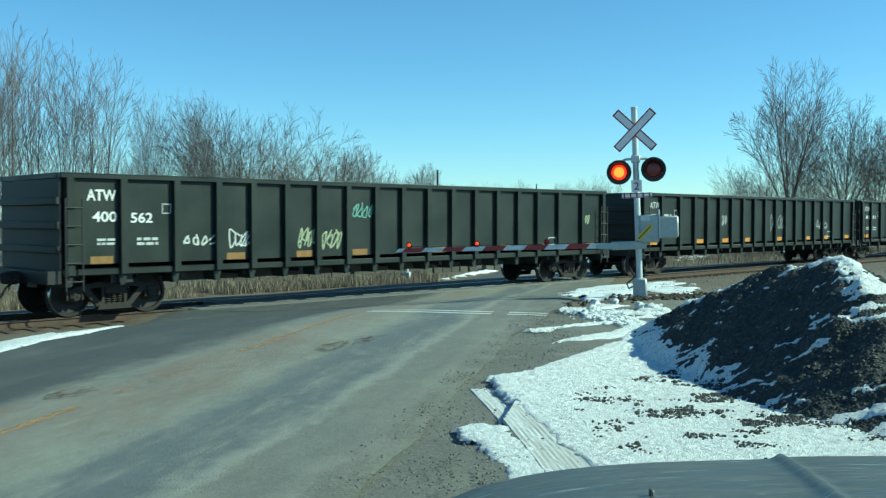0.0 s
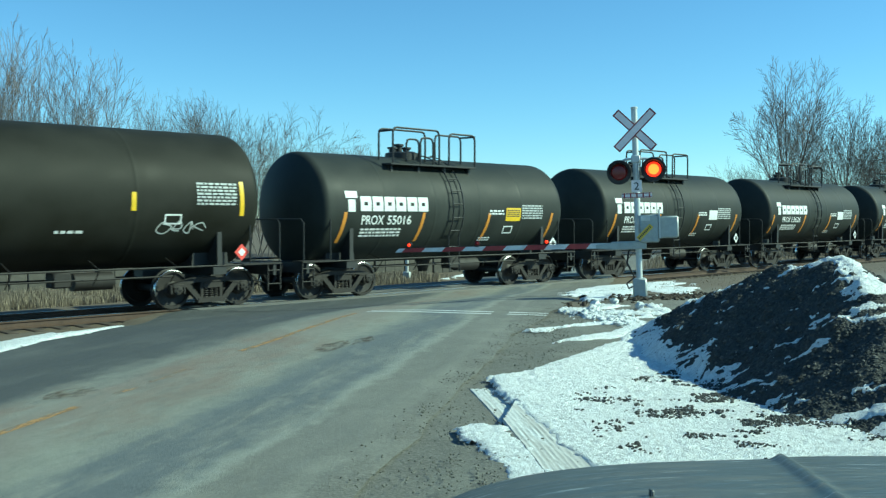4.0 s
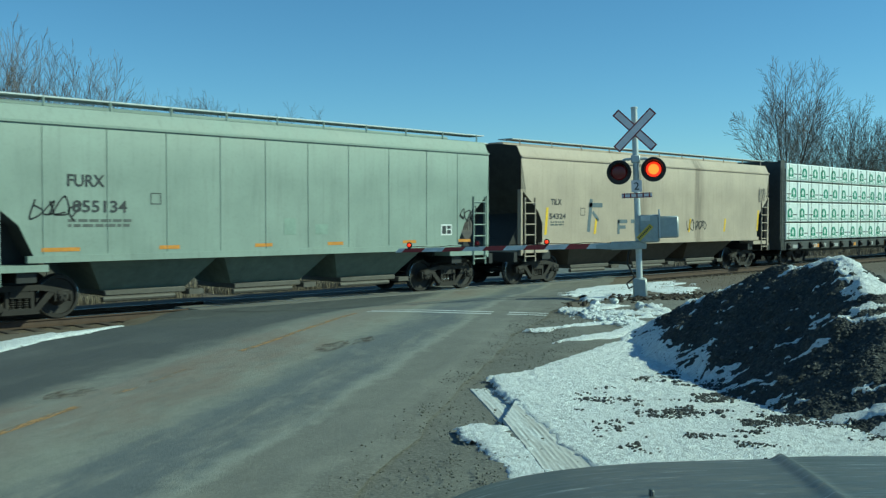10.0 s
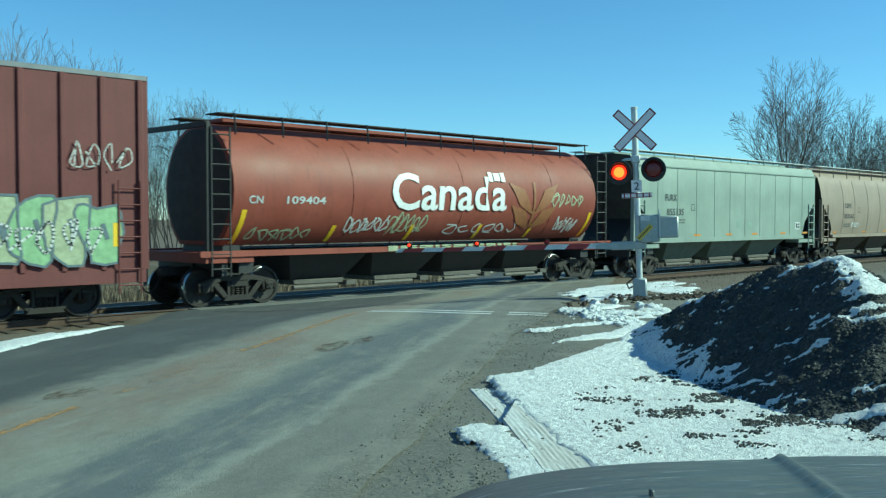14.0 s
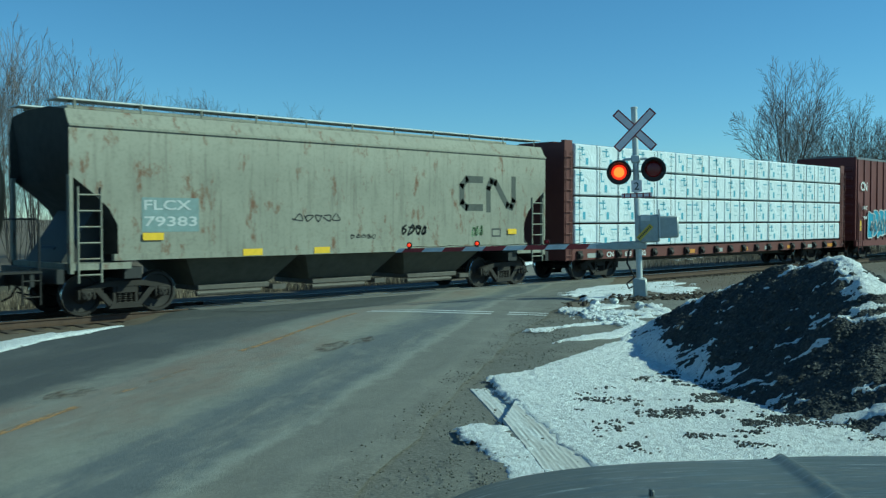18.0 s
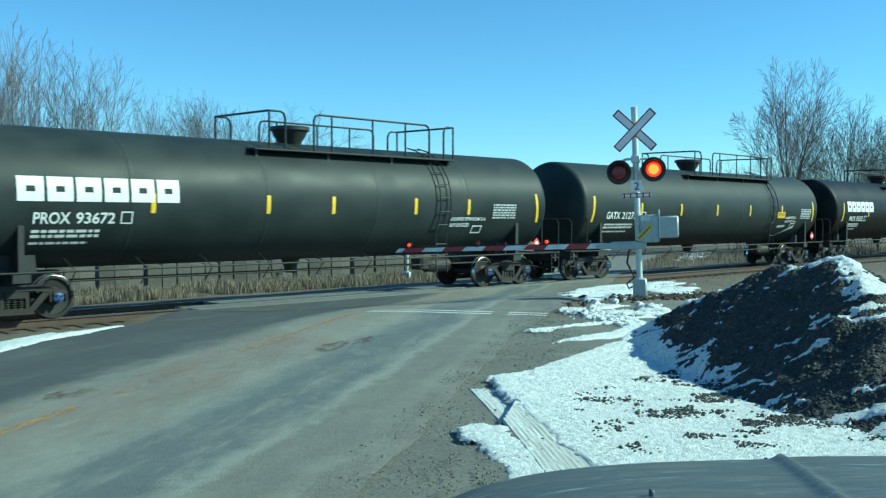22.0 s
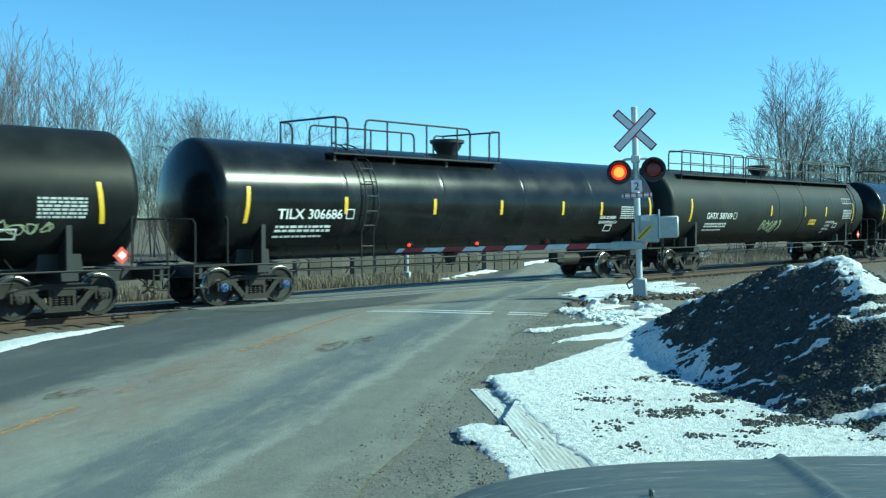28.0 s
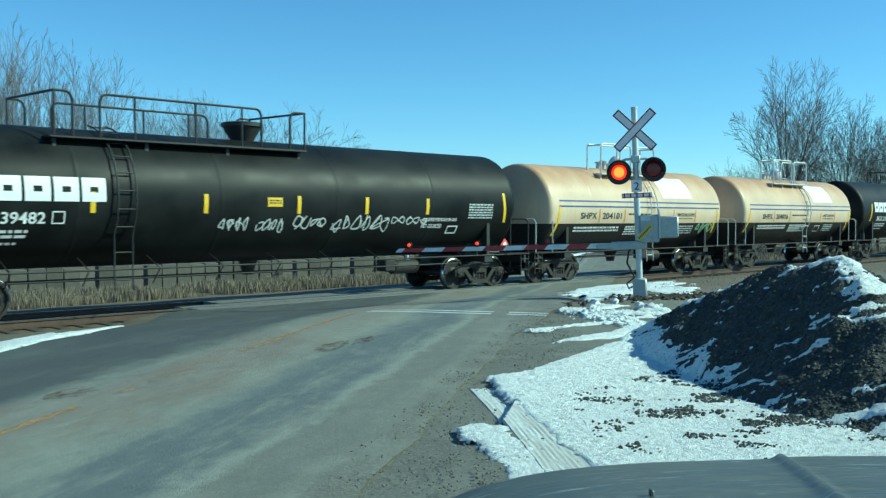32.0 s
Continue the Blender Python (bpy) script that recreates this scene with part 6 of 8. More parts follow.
    # side sill, discharge bays
    for g in (-1, 1):
        s = Shape()
        e = 0 if kind != "barrel" else -0.6
        s.box(-half + ends * 0.9 + e * 1.9, half - ends * 0.9 - e * 1.9, *sorted((g * (HW + 0.03), g * (HW - 0.1))), zb - 0.12, zb + 0.02)
        part("side_sill", s, m, c)
    span = 2 * (tc / 2 - 1.25)
    for i in range(bays):
        xc = -span / 2 + span * (i + 0.5) / bays
        w = span / bays * 0.5
        s = Shape()
        lo = [(xc - w * 0.62, -0.75, 0.52), (xc + w * 0.62, -0.75, 0.52), (xc + w * 0.62, 0.75, 0.52), (xc - w * 0.62, 0.75, 0.52)]
        hi = [(xc - w, -HW + 0.12, zb), (xc + w, -HW + 0.12, zb), (xc + w, HW - 0.12, zb), (xc - w, HW - 0.12, zb)]
        s.loft([lo, hi])
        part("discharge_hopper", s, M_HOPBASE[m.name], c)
        s = Shape()
        s.box(xc - w * 0.6, xc + w * 0.6, -0.85, 0.85, 0.40, 0.53, bevel=0.02)
        s.tube([(xc - w * 0.65, -0.9, 0.34), (xc + w * 0.4, -0.9, 0.34)], 0.06, 8)
        s.box(xc + w * 0.62, xc + w * 0.85, -0.95, -0.6, 0.34, 0.46)
        part("outlet_gate", s, M_GATE, c)
    # roof: hatches in a row, running boards on brackets
    s = Shape()
    s.box(-half + 0.5, half - 0.5, -0.33, 0.33, zr - 0.02, zr + 0.10, bevel=0.03)
    part("hatch_cover", s, m, c)
    for g in (-1, 1):
        s = Shape()
        y = g * 0.95
        if kind == "barrel":
            y = g * 0.85
        s.box(-half - 0.1, half + 0.1, y - 0.3, y + 0.3, zr + 0.10, zr + 0.13)
        part("running_board", s, M_GALV if kind != "barrel" else M_STEEL, c)
        k = 11
        for i in range(k):
            x = -half + 0.25 + (2 * half - 0.5) * i / (k - 1)
            s = Shape()
            s.tube([(x, g * 1.28, zs + 0.06), (x, g * 1.25, zr + 0.1), (x, y, zr + 0.1)], 0.03, 4)
            part("board_bracket", s, m if kind != "barrel" else M_BLACK, c)
    if kind == "flat":
        for g in (-1, 1):
            s = Shape()
            s.box(-half, half, *sorted((g * HW, g * (HW + 0.035))), zs - 0.03, zs + 0.02)
            part("eave_lip", s, m, c)
    for x in seams:
        s = Shape()
        pts = [(x, side(z) - 0.004, z) for z in [zb + 0.05 + (zs - zb - 0.1) * j / 8 for j in range(9)]]
        s.tube(pts, 0.009, 4)
        part("weld_seam", s, m, c)
    return c, side


M_HOPBASE = {}
# end faces: the shade between cars is put into this colour, with dirt
M_HOPEND = plain("shade_and_dirt_on_car_end", (0.06, 0.058, 0.05), 0.85, 0, 0.45, 4)
M_GATE = plain("dusty_outlet_gate", (0.12, 0.11, 0.095), 0.7, 0.1, 0.4, 7)
M_TAN = paint("weathered_tan_hopper", (0.385, 0.318, 0.25), 0.6, (0.19, 0.15, 0.11), 0.2, 0.3)
_nt = M_TAN.node_tree
_b = _nt.nodes["Principled BSDF"]
_src = _b.inputs["Base Color"].links[0].from_socket
_sep = _nt.nodes.new("ShaderNodeSeparateXYZ")
_nt.links.new(coords(_nt), _sep.inputs[0])
_mr = _nt.nodes.new("ShaderNodeMapRange")
_mr.inputs[1].default_value, _mr.inputs[2].default_value = -8.0, 8.0
_nt.links.new(_sep.outputs[0], _mr.inputs[0])
_at = lambda x, w: [((x - w + 8) / 16, (0,) * 3), ((x - w * 0.5 + 8) / 16, (1,) * 3), ((x + w * 0.3 + 8) / 16, (0.8,) * 3), ((x + w + 8) / 16, (0,) * 3)]
_run = ramp(_nt, _mr.outputs[0], _at(-1.55, 0.55) + _at(2.45, 0.42))
_k = _nt.nodes.new("ShaderNodeMath")
_k.operation = "MULTIPLY"
_nt.links.new(_run, _k.inputs[0])
_nt.links.new(ramp(_nt, noise_tex(_nt, coords(_nt, (7, 7, 0.5)), 1.0, 6, 0.65), [(0.3, (0.1,) * 3), (0.62, (0.8,) * 3)]), _k.inputs[1])
_nt.links.new(blend(_nt, _k.outputs[0], _src, (0.13, 0.10, 0.075)), _b.inputs["Base Color"])
M_TAN2 = paint("dusty_tan_hopper", (0.255, 0.205, 0.162), 0.6, (0.15, 0.115, 0.09), 0.25, 0.35)
M_MINT = paint("pale_green_hopper", (0.235, 0.285, 0.248), 0.55, (0.12, 0.13, 0.115), 0.2, 0.3)
M_CNGREY = paint("stained_grey_green_hopper", (0.235, 0.235, 0.19), 0.65, (0.085, 0.07, 0.055), 0.4, 0.6, rust=0.85)
M_OXIDE = paint("red_oxide_hopper", (0.20, 0.050, 0.032), 0.55, (0.07, 0.03, 0.02), 0.35, 0.35)
# discharge hoppers: a darker colour to go with each body paint
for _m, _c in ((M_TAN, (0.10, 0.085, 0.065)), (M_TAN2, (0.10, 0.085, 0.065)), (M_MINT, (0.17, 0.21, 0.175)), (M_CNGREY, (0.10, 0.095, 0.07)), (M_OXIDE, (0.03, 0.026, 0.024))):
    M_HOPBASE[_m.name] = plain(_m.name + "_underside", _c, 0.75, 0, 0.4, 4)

c, side = hopper("hopper_car", "weathered tan covered hopper car with dark streaks", "covered hopper cars", -108.1, 13.7, 8.25, M_TAN, "flat")
words("reporting_mark", "TILX", -6.78, 2.54, -6.22, 2.73, side, M_INK, c)
words("reporting_mark", "54324", -6.86, 2.08, -6.0, 2.26, side, M_INK, c)
decal("small_print", bars(-6.8, 1.96, -6.1, 0.05, 2, 4), side, M_FAINTINK, c)
decal("data_box", frame_rects(-5.2, 2.2, -4.95, 2.45, 0.02), side, M_INK, c)
for x in (-7.05, -4.4, -1.3, 1.7, 4.4, 7.2):
    decal("reflector", [rect(x - 0.06, 1.58, x + 0.06, 2.1 if abs(x) < 6 else 2.45, 0.1)], side, M_YELLOW, c)
decal("graffiti", stroke([(-4.75, 1.7), (-4.6, 2.7)], 0.17) + stroke([(-4.7, 2.55), (-4.0, 2.55)], 0.15) + stroke([(-4.5, 2.3), (-4.2, 2.05)], 0.12) + stroke([(-3.0, 1.6), (-3.0, 2.0), (-2.5, 2.0)], 0.13) + stroke([(-2.9, 1.8), (-2.6, 1.8)], 0.12) + stroke([(-2.2, 2.0), (-1.7, 2.0)], 0.13) + stroke([(-1.95, 2.0), (-1.95, 1.6)], 0.13) + stroke([(-1.5, 1.65), (-0.9, 1.65), (-0.9, 2.1)], 0.14), side, M_GRAFK, c)
decal("graffiti", scribble(1.5, 1.6, 3.0, 2.15, 83, 0.035, 5), side, M_INK, c)
decal("graffiti", scribble(7.3, 2.7, 7.9, 3.5, 84, 0.02, 4), side, M_INK, c)

for num, x0 in (("134", -125.3), ("135", -159.21)):
    c, side = hopper("hopper_car", "pale green covered hopper car with vertical weld seams", "covered hopper cars", x0, 12.4, 7.45, M_MINT, "flat", ends=1.35, seams=(-5.91, -4.54, -3.16, -1.79, -0.54, 0.73, 2.04, 3.44, 4.86, 6.1))
    words("reporting_mark", "FURX", -5.4, 2.75, -4.6, 3.0, side, M_INK, c)
    words("reporting_mark", "855" + num, -5.3, 2.22, -4.1, 2.47, side, M_INK, c)
    decal("small_print", bars(-5.4, 2.02, -4.0, 0.06, 2, 5), side, M_FAINTINK, c)
    decal("data_box", frame_rects(-3.55, 2.4, -3.3, 2.65, 0.02), side, M_INK, c)
    for x in (-5.4, -3.1, -0.6, 1.6, 4.2, 6.4):
        decal("reflector", [rect(x - 0.25 - (0.3 if x == -5.4 else 0), 1.42, x + 0.25, 1.5)], side, M_ORANGE, c)
    decal("faded_panel", [rect(0.0, 1.7, 0.35, 2.1), rect(0.95, 1.7, 1.35, 1.95)], side, plain("faded_green_panel", (0.27, 0.36, 0.30), 0.6, 0, 0.3, 5, 0), c)
    decal("data_box", [rect(5.43, 1.62, 5.87, 1.93)], side, M_WHITE, c)
    decal("data_box", [rect(5.47, 1.66, 5.63, 1.89), rect(5.67, 1.66, 5.83, 1.77), rect(5.67, 1.80, 5.83, 1.89)], side, M_INK, c, off=0.01)
    if num == "134":
        decal("graffiti", scribble(-6.2, 1.95, -5.1, 2.6, 86, 0.035, 4), side, M_INK, c)
        decal("graffiti", scribble(6.2, 1.95, 6.9, 2.5, 87, 0.035, 3), side, M_INK, c)

c, side = hopper("hopper_car", "dusty tan covered hopper car with rounded sides", "covered hopper cars", -142.82, 13.55, 8.15, M_TAN2, "round", ends=1.3, seams=(-5.67, -4.28, -2.6, -1.0, 0.55, 2.17, 3.72, 5.3, 6.77))
words("reporting_mark", "CEFX", -5.5, 2.62, -4.7, 2.85, side, M_INK, c)
words("reporting_mark", "352162", -5.55, 2.12, -4.4, 2.33, side, M_INK, c)
decal("small_print", bars(-5.5, 1.8, -4.7, 0.06, 2, 6), side, M_FAINTINK, c)
decal("data_box", frame_rects(-3.9, 2.4, -3.65, 2.65, 0.02), side, M_INK, c)
decal("small_print", bars(0.6, 2.42, 2.5, 0.09, 1, 7) + bars(0.9, 2.12, 2.3, 0.07, 4, 8), side, plain("faded_red_lettering", (0.42, 0.16, 0.10), 0.7, 0, 0.3, 8, 0), c)
decal("graffiti", scribble(-4.6, 1.6, -3.6, 2.0, 91, 0.04, 4), side, M_GRAFW, c)
decal("graffiti", scribble(3.8, 1.7, 4.9, 2.2, 92, 0.035, 5), side, M_GRAFW, c)
for x in (-6.4, -2.8, 0.0, 6.0):
    decal("reflector", [rect(x - 0.2, 1.4, x + 0.2, 1.48)], side, M_ORANGE, c)

c, side = hopper("hopper_car", "grey-green covered hopper car stained with rust", "covered hopper cars", -235.17, 12.6, 7.75, M_CNGREY, "flat")
decal("trade_mark", stroke([(4.75, 2.42), (4.1, 2.42), (3.9, 2.56), (3.9, 3.05), (4.1, 3.24), (4.75, 3.24)], 0.2), side, plain("faded_dark_mark", (0.075, 0.085, 0.075), 0.7, 0, 0.5, 7, 0), c)
decal("trade_mark", stroke([(5.05, 2.34), (5.05, 3.0), (5.17, 3.22), (5.37, 3.17), (5.9, 2.5), (6.1, 2.44), (6.2, 2.64), (6.2, 3.32)], 0.2), side, bpy.data.materials["faded_dark_mark"], c)
decal("number_panel", [rect(-6.15, 1.8, -4.75, 2.55)], side, plain("grey_blue_patch", (0.22, 0.30, 0.30), 0.7, 0, 0.3, 6, 0), c)
words("reporting_mark", "FLCX", -6.1, 2.28, -4.95, 2.5, side, M_BLUEWHITE, c, off=0.014)
words("reporting_mark", "79383", -6.1, 1.92, -4.8, 2.14, side, M_BLUEWHITE, c, off=0.014)
for x0_, x1_, z0_ in ((-6.15, -5.65, 1.62), (-3.6, -3.05, 1.22), (-1.5, -1.0, 1.22), (5.9, 6.3, 1.62)):
    decal("reflector", [rect(x0_, z0_, x1_, z0_ + 0.16)], side, M_YELLOW, c, off=0.04)
for q in ((-2.1, 1.95, -0.6, 2.25, 95, M_INK, 0.03, 5), (1.5, 1.6, 2.5, 1.95, 96, M_INK, 0.05, 4), (-0.3, 1.55, 0.6, 1.7, 98, M_INK, 0.02, 5), (4.3, 1.5, 4.8, 1.9, 97, M_GRAFG, 0.05, 3)):
    decal("graffiti", scribble(*q[:5], *q[6:]), side, q[5], c)
decal("data_box", frame_rects(5.2, 1.55, 5.6, 1.8, 0.04), side, M_INK, c)

c, side = hopper("hopper_car", "red oxide barrel hopper car covered in graffiti", "covered hopper cars", -176.14, 13.4, 7.15, M_OXIDE, "barrel", ends=0.3, bays=4, seams=(-3.49, 0.67, 4.8))
words("country_lettering", "Canada", -2.15, 2.32, 2.55, 3.35, side, M_WHITE, c, off=0.03)
decal("flag_mark", [rect(1.8, 3.2, 1.97, 3.48), rect(2.03, 3.22, 2.3, 3.46), rect(2.35, 3.2, 2.52, 3.48)], side, M_WHITE, c, off=0.03)
decal("wheat_mark", stroke([(3.9, 1.9), (3.9, 3.2)], 0.1) + [[(3.9, 2.2), (3.2, 2.5), (2.7, 3.2), (3.4, 3.0)], [(3.9, 2.2), (4.6, 2.5), (5.1, 3.2), (4.4, 3.0)], [(3.9, 1.75), (3.2, 1.95), (2.8, 2.5), (3.5, 2.35)], [(3.9, 1.75), (4.6, 1.95), (5.0, 2.5), (4.3, 2.35)]], side, plain("faded_wheat_mark", (0.27, 0.11, 0.04), 0.6, 0, 0.3, 6, 0), c, off=0.02)
words("reporting_mark", "CN", -6.7, 2.45, -6.3, 2.64, side, M_BLUEWHITE, c)
words("reporting_mark", "109404", -5.6, 2.45, -4.4, 2.64, side, M_BLUEWHITE, c)
for x in (-6.85, -4.0, -1.2, 1.6, 4.0, 6.85):
    decal("reflector", [rect(x - 0.07, 1.5, x + 0.07, 1.92 if abs(x) < 6 else 2.3, 0.06)], side, M_YELLOW, c)
for q in ((-6.6, 1.5, -4.6, 1.95, 101), (-3.6, 1.6, -2.1, 2.2, 102), (-2.1, 1.6, -0.7, 2.3, 103), (0.2, 1.6, 3.4, 2.0, 104), (4.5, 2.4, 6.4, 3.0, 105), (5.2, 1.6, 6.3, 2.2, 106)):
    decal("graffiti", scribble(*q, 0.04, 6), side, M_GRAFY if q[4] % 2 else M_GRAFW, c)
decal("graffiti", bars(-2.3, 1.22, 3.0, 0.14, 1, 9), lambda z: -1.56, M_GRAFY, c)

# ---- box car ----
M_BOX = paint("maroon_box_car", (0.115, 0.034, 0.032), 0.6, (0.06, 0.03, 0.025), 0.3, 0.3)
M_BOXROOF = plain("weathered_roof_steel", (0.20, 0.21, 0.22), 0.5, 0.4, 0.35, 4)
c = car("box_car", "maroon steel box car with sliding doors and graffiti", "box car", "", -194.1)
L, HW, zb, zt = 8.6, 1.52, 0.72, 5.16
flat = lambda z: -HW
s = Shape()
s.box(-L, L, -HW, HW, 1.0, zt)
part("body", s, M_BOX, c)
s = Shape()
s.loft([[(x, -HW - 0.02, zt), (x, 0, zt + 0.14), (x, HW + 0.02, zt), (x, HW + 0.02, zt - 0.1), (x, -HW - 0.02, zt - 0.1)] for x in (-L - 0.05, L + 0.05)])
part("roof", s, M_BOXROOF, c)
for i in range(21):
    x = -L + 0.12 + (2 * L - 0.24) * i / 20
    if -2.3 < x < 2.3:
        continue
    for g in (-1, 1):
        s = Shape()
        s.box(x - 0.06, x + 0.06, *sorted((g * HW, g * (HW + 0.06))), 1.0, zt - 0.1, bevel=0.015)
        part("side_post", s, M_BOX, c)
for g in (-1, 1):
    for k, xd in enumerate((-1.13, 1.13)):
        s = Shape()
        s.box(xd - 1.1, xd + 1.1, *sorted((g * (HW + 0.02), g * (HW + 0.09))), 1.1, zt - 0.25)
        door = part("door", s, M_BOX, c, "ribbed sliding steel door")
        for z in (1.12, 2.45, 3.55, zt - 0.38):
            s = Shape()
            s.box(xd - 1.08, xd + 1.08, *sorted((g * (HW + 0.085), g * (HW + 0.125))), z, z + 0.12, bevel=0.015)
            part("door_rib", s, M_BOX, door)
        for xx in (-1.03, 1.03):
            s = Shape()
            s.box(xd + xx - 0.05, xd + xx + 0.05, *sorted((g * (HW + 0.085), g * (HW + 0.135))), 1.1, zt - 0.25, bevel=0.015)
            part("door_rib", s, M_BOX, door)
        s = Shape()
        s.tube([(xd - 0.7, g * (HW + 0.15), 1.05), (xd - 0.7, g * (HW + 0.15), zt - 0.3)], 0.03, 6)
        part("lock_bar", s, M_BOX, door)
    s = Shape()
    s.box(-L, L, *sorted((g * (HW + 0.03), g * (HW - 0.1))), zb, 1.02)
    s.box(-4.2, 4.2, *sorted((g * (HW + 0.04), g * (HW - 0.1))), zb - 0.2, zb)
    part("side_sill", s, M_BOX, c)
    s = Shape()
    s.box(-3.6, 3.6, *sorted((g * HW, g * (HW + 0.12))), zt - 0.22, zt - 0.14)
    part("door_track", s, M_BOX, c)
    s = Shape()
    s.box(-3.6, 3.6, *sorted((g * HW, g * (HW + 0.12))), 0.98, 1.08)
    part("door_track", s, M_BOX, c)
    s = Shape()
    ladder_shape(s, g * (L - 0.4), -HW - 0.09, 0.5, 2.9, 0.5, 0.022)
    part("ladder", s, M_BOX, c)
    s = Shape()
    s.box(min(g * L, g * (L + 0.08)), max(g * L, g * (L + 0.08)), -HW, HW, 1.0, zt)
    part("end_wall", s, M_BOX, c)
    for j in range(8):
        z = 1.3 + 0.45 * j
        s = Shape()
        s.box(min(g * (L + 0.05), g * (L + 0.15)), max(g * (L + 0.05), g * (L + 0.15)), -HW + 0.15, HW - 0.15, z, z + 0.2, bevel=0.04)
        part("end_rib", s, M_BOX, c)
    s = Shape()
    s.box(min(g * (L - 3), g * (L + 0.4)), max(g * (L - 3), g * (L + 0.4)), -0.3, 0.3, 0.68, 1.0)
    part("end_sill", s, M_BLACK, c)
    truck(c, g * 6.6)
couplers(c, L + 0.45)
post = lambda z: -HW - 0.062
words("reporting_mark", "CN", -8.2, 3.5, -7.4, 3.95, post, M_WHITE, c)
decal("small_print", bars(6.4, 2.1, 7.4, 0.07, 7, 4), post, M_DULLWHITE, c)
decal("graffiti", scribble(6.9, 3.05, 8.3, 3.75, 131, 0.03, 4), post, M_GRAFW, c)
words("reporting_mark", "DWC", -8.0, 2.54, -7.35, 2.74, post, M_WHITE, c)
words("reporting_mark", "794", -8.0, 2.04, -7.4, 2.24, post, M_WHITE, c)
for x0_, x1_, seed, fill, line in ((3.0, 7.9, 111, (M_GRAFG, M_GRAFY), M_GRAFK), (-7.2, -2.5, 113, (M_GRAFB, M_GRAFB), M_GRAFW)):
    for k, (polys, edges) in enumerate(bubbles(x0_, 1.12, x1_, 2.55, seed, 7)):
        decal("graffiti", polys, post, fill[k % 2], c, off=0.004 + 0.002 * k)
        decal("graffiti", edges, post, line, c, off=0.022)
decal("graffiti", scribble(-7.0, 1.2, -2.7, 2.2, 114, 0.05, 9), post, M_GRAFK, c, off=0.026)
decal("graffiti", scribble(3.3, 1.3, 7.6, 2.2, 112, 0.05, 9), post, M_GRAFW, c, off=0.026)
decal("graffiti", [rect(-2.3, 1.0, 2.4, 1.35)], lambda z: -HW - 0.142, M_GRAFY, c)
dr = lambda z: -HW - 0.145
for x0_, z0_, seed in ((-1.75, 3.75, 115), (0.45, 3.75, 116), (-1.75, 2.65, 117), (0.45, 2.65, 118), (-1.75, 1.4, 119), (0.45, 1.5, 120)):
    q = z0_ + (0.75 if z0_ > 3.5 else 0.65)
    decal("graffiti", scribble(x0_, z0_, x0_ + 1.25, q, seed, 0.07, 3) + (stroke([(x0_ - 0.1, q - 0.6), (x0_ - 0.1, q + 0.05), (x0_ + 1.35, q + 0.08), (x0_ + 1.35, q - 0.5)], 0.05) if z0_ > 2 else []), dr, M_GRAFW if z0_ > 3.5 else M_DULLWHITE, c)
for x in (-8.2, -3.2, 3.3, 7.9, 0.6):
    decal("reflector", [rect(x - 0.08, 1.5, x + 0.08, 2.0)], dr if abs(x) < 2 else post, M_YELLOW, c, off=0.02)


# ---- centre-beam flat cars with wrapped lumber ----
def wrap_material(name, col):
    m, nt, b = nodes_of(name)
    v = coords(nt)
    o = nt.nodes.new("ShaderNodeObjectInfo")
    sh = nt.nodes.new("ShaderNodeVectorMath")
    sh.operation = "ADD"
    nt.links.new(v, sh.inputs[0])
    nt.links.new(o.outputs["Location"], sh.inputs[1])
    n = noise_tex(nt, sh.outputs[0], 1.6, 4, 0.5, 1.0)
    w = noise_tex(nt, sh.outputs[0], 2.6, 2, 0.4, 2.0)
    c = blend(nt, ramp(nt, n, [(0.35, (0, 0, 0)), (0.7, (1, 1, 1))]), tuple(x * 0.9 for x in col), col)
    nt.links.new(c, b.inputs["Base Color"])
    b.inputs["Roughness"].default_value = 0.38
    bump(nt, b, blend(nt, 0.6, n, w), 0.55, 0.09)
    return m


M_WRAPG = wrap_material("white_plastic_wrap", (0.76, 0.80, 0.77))
M_WRAPB = wrap_material("bluish_plastic_wrap", (0.70, 0.76, 0.79))
M_GREENINK = plain("green_print", (0.02, 0.24, 0.13), 0.5, 0, 0.25, 10, 0)
M_BLUEINK = plain("blue_print", (0.13, 0.40, 0.54), 0.5, 0, 0.3, 10, 0)
M_PALEINK = plain("faint_blue_print", (0.30, 0.48, 0.56), 0.5, 0, 0.3, 10, 0)
M_BEAM1 = plain("dark_grey_car_frame", (0.07, 0.075, 0.075), 0.7, 0.1, 0.4, 5)
M_BEAM2 = paint("maroon_car_frame", (0.105, 0.035, 0.03), 0.6, (0.05, 0.03, 0.025), 0.3, 0.3)


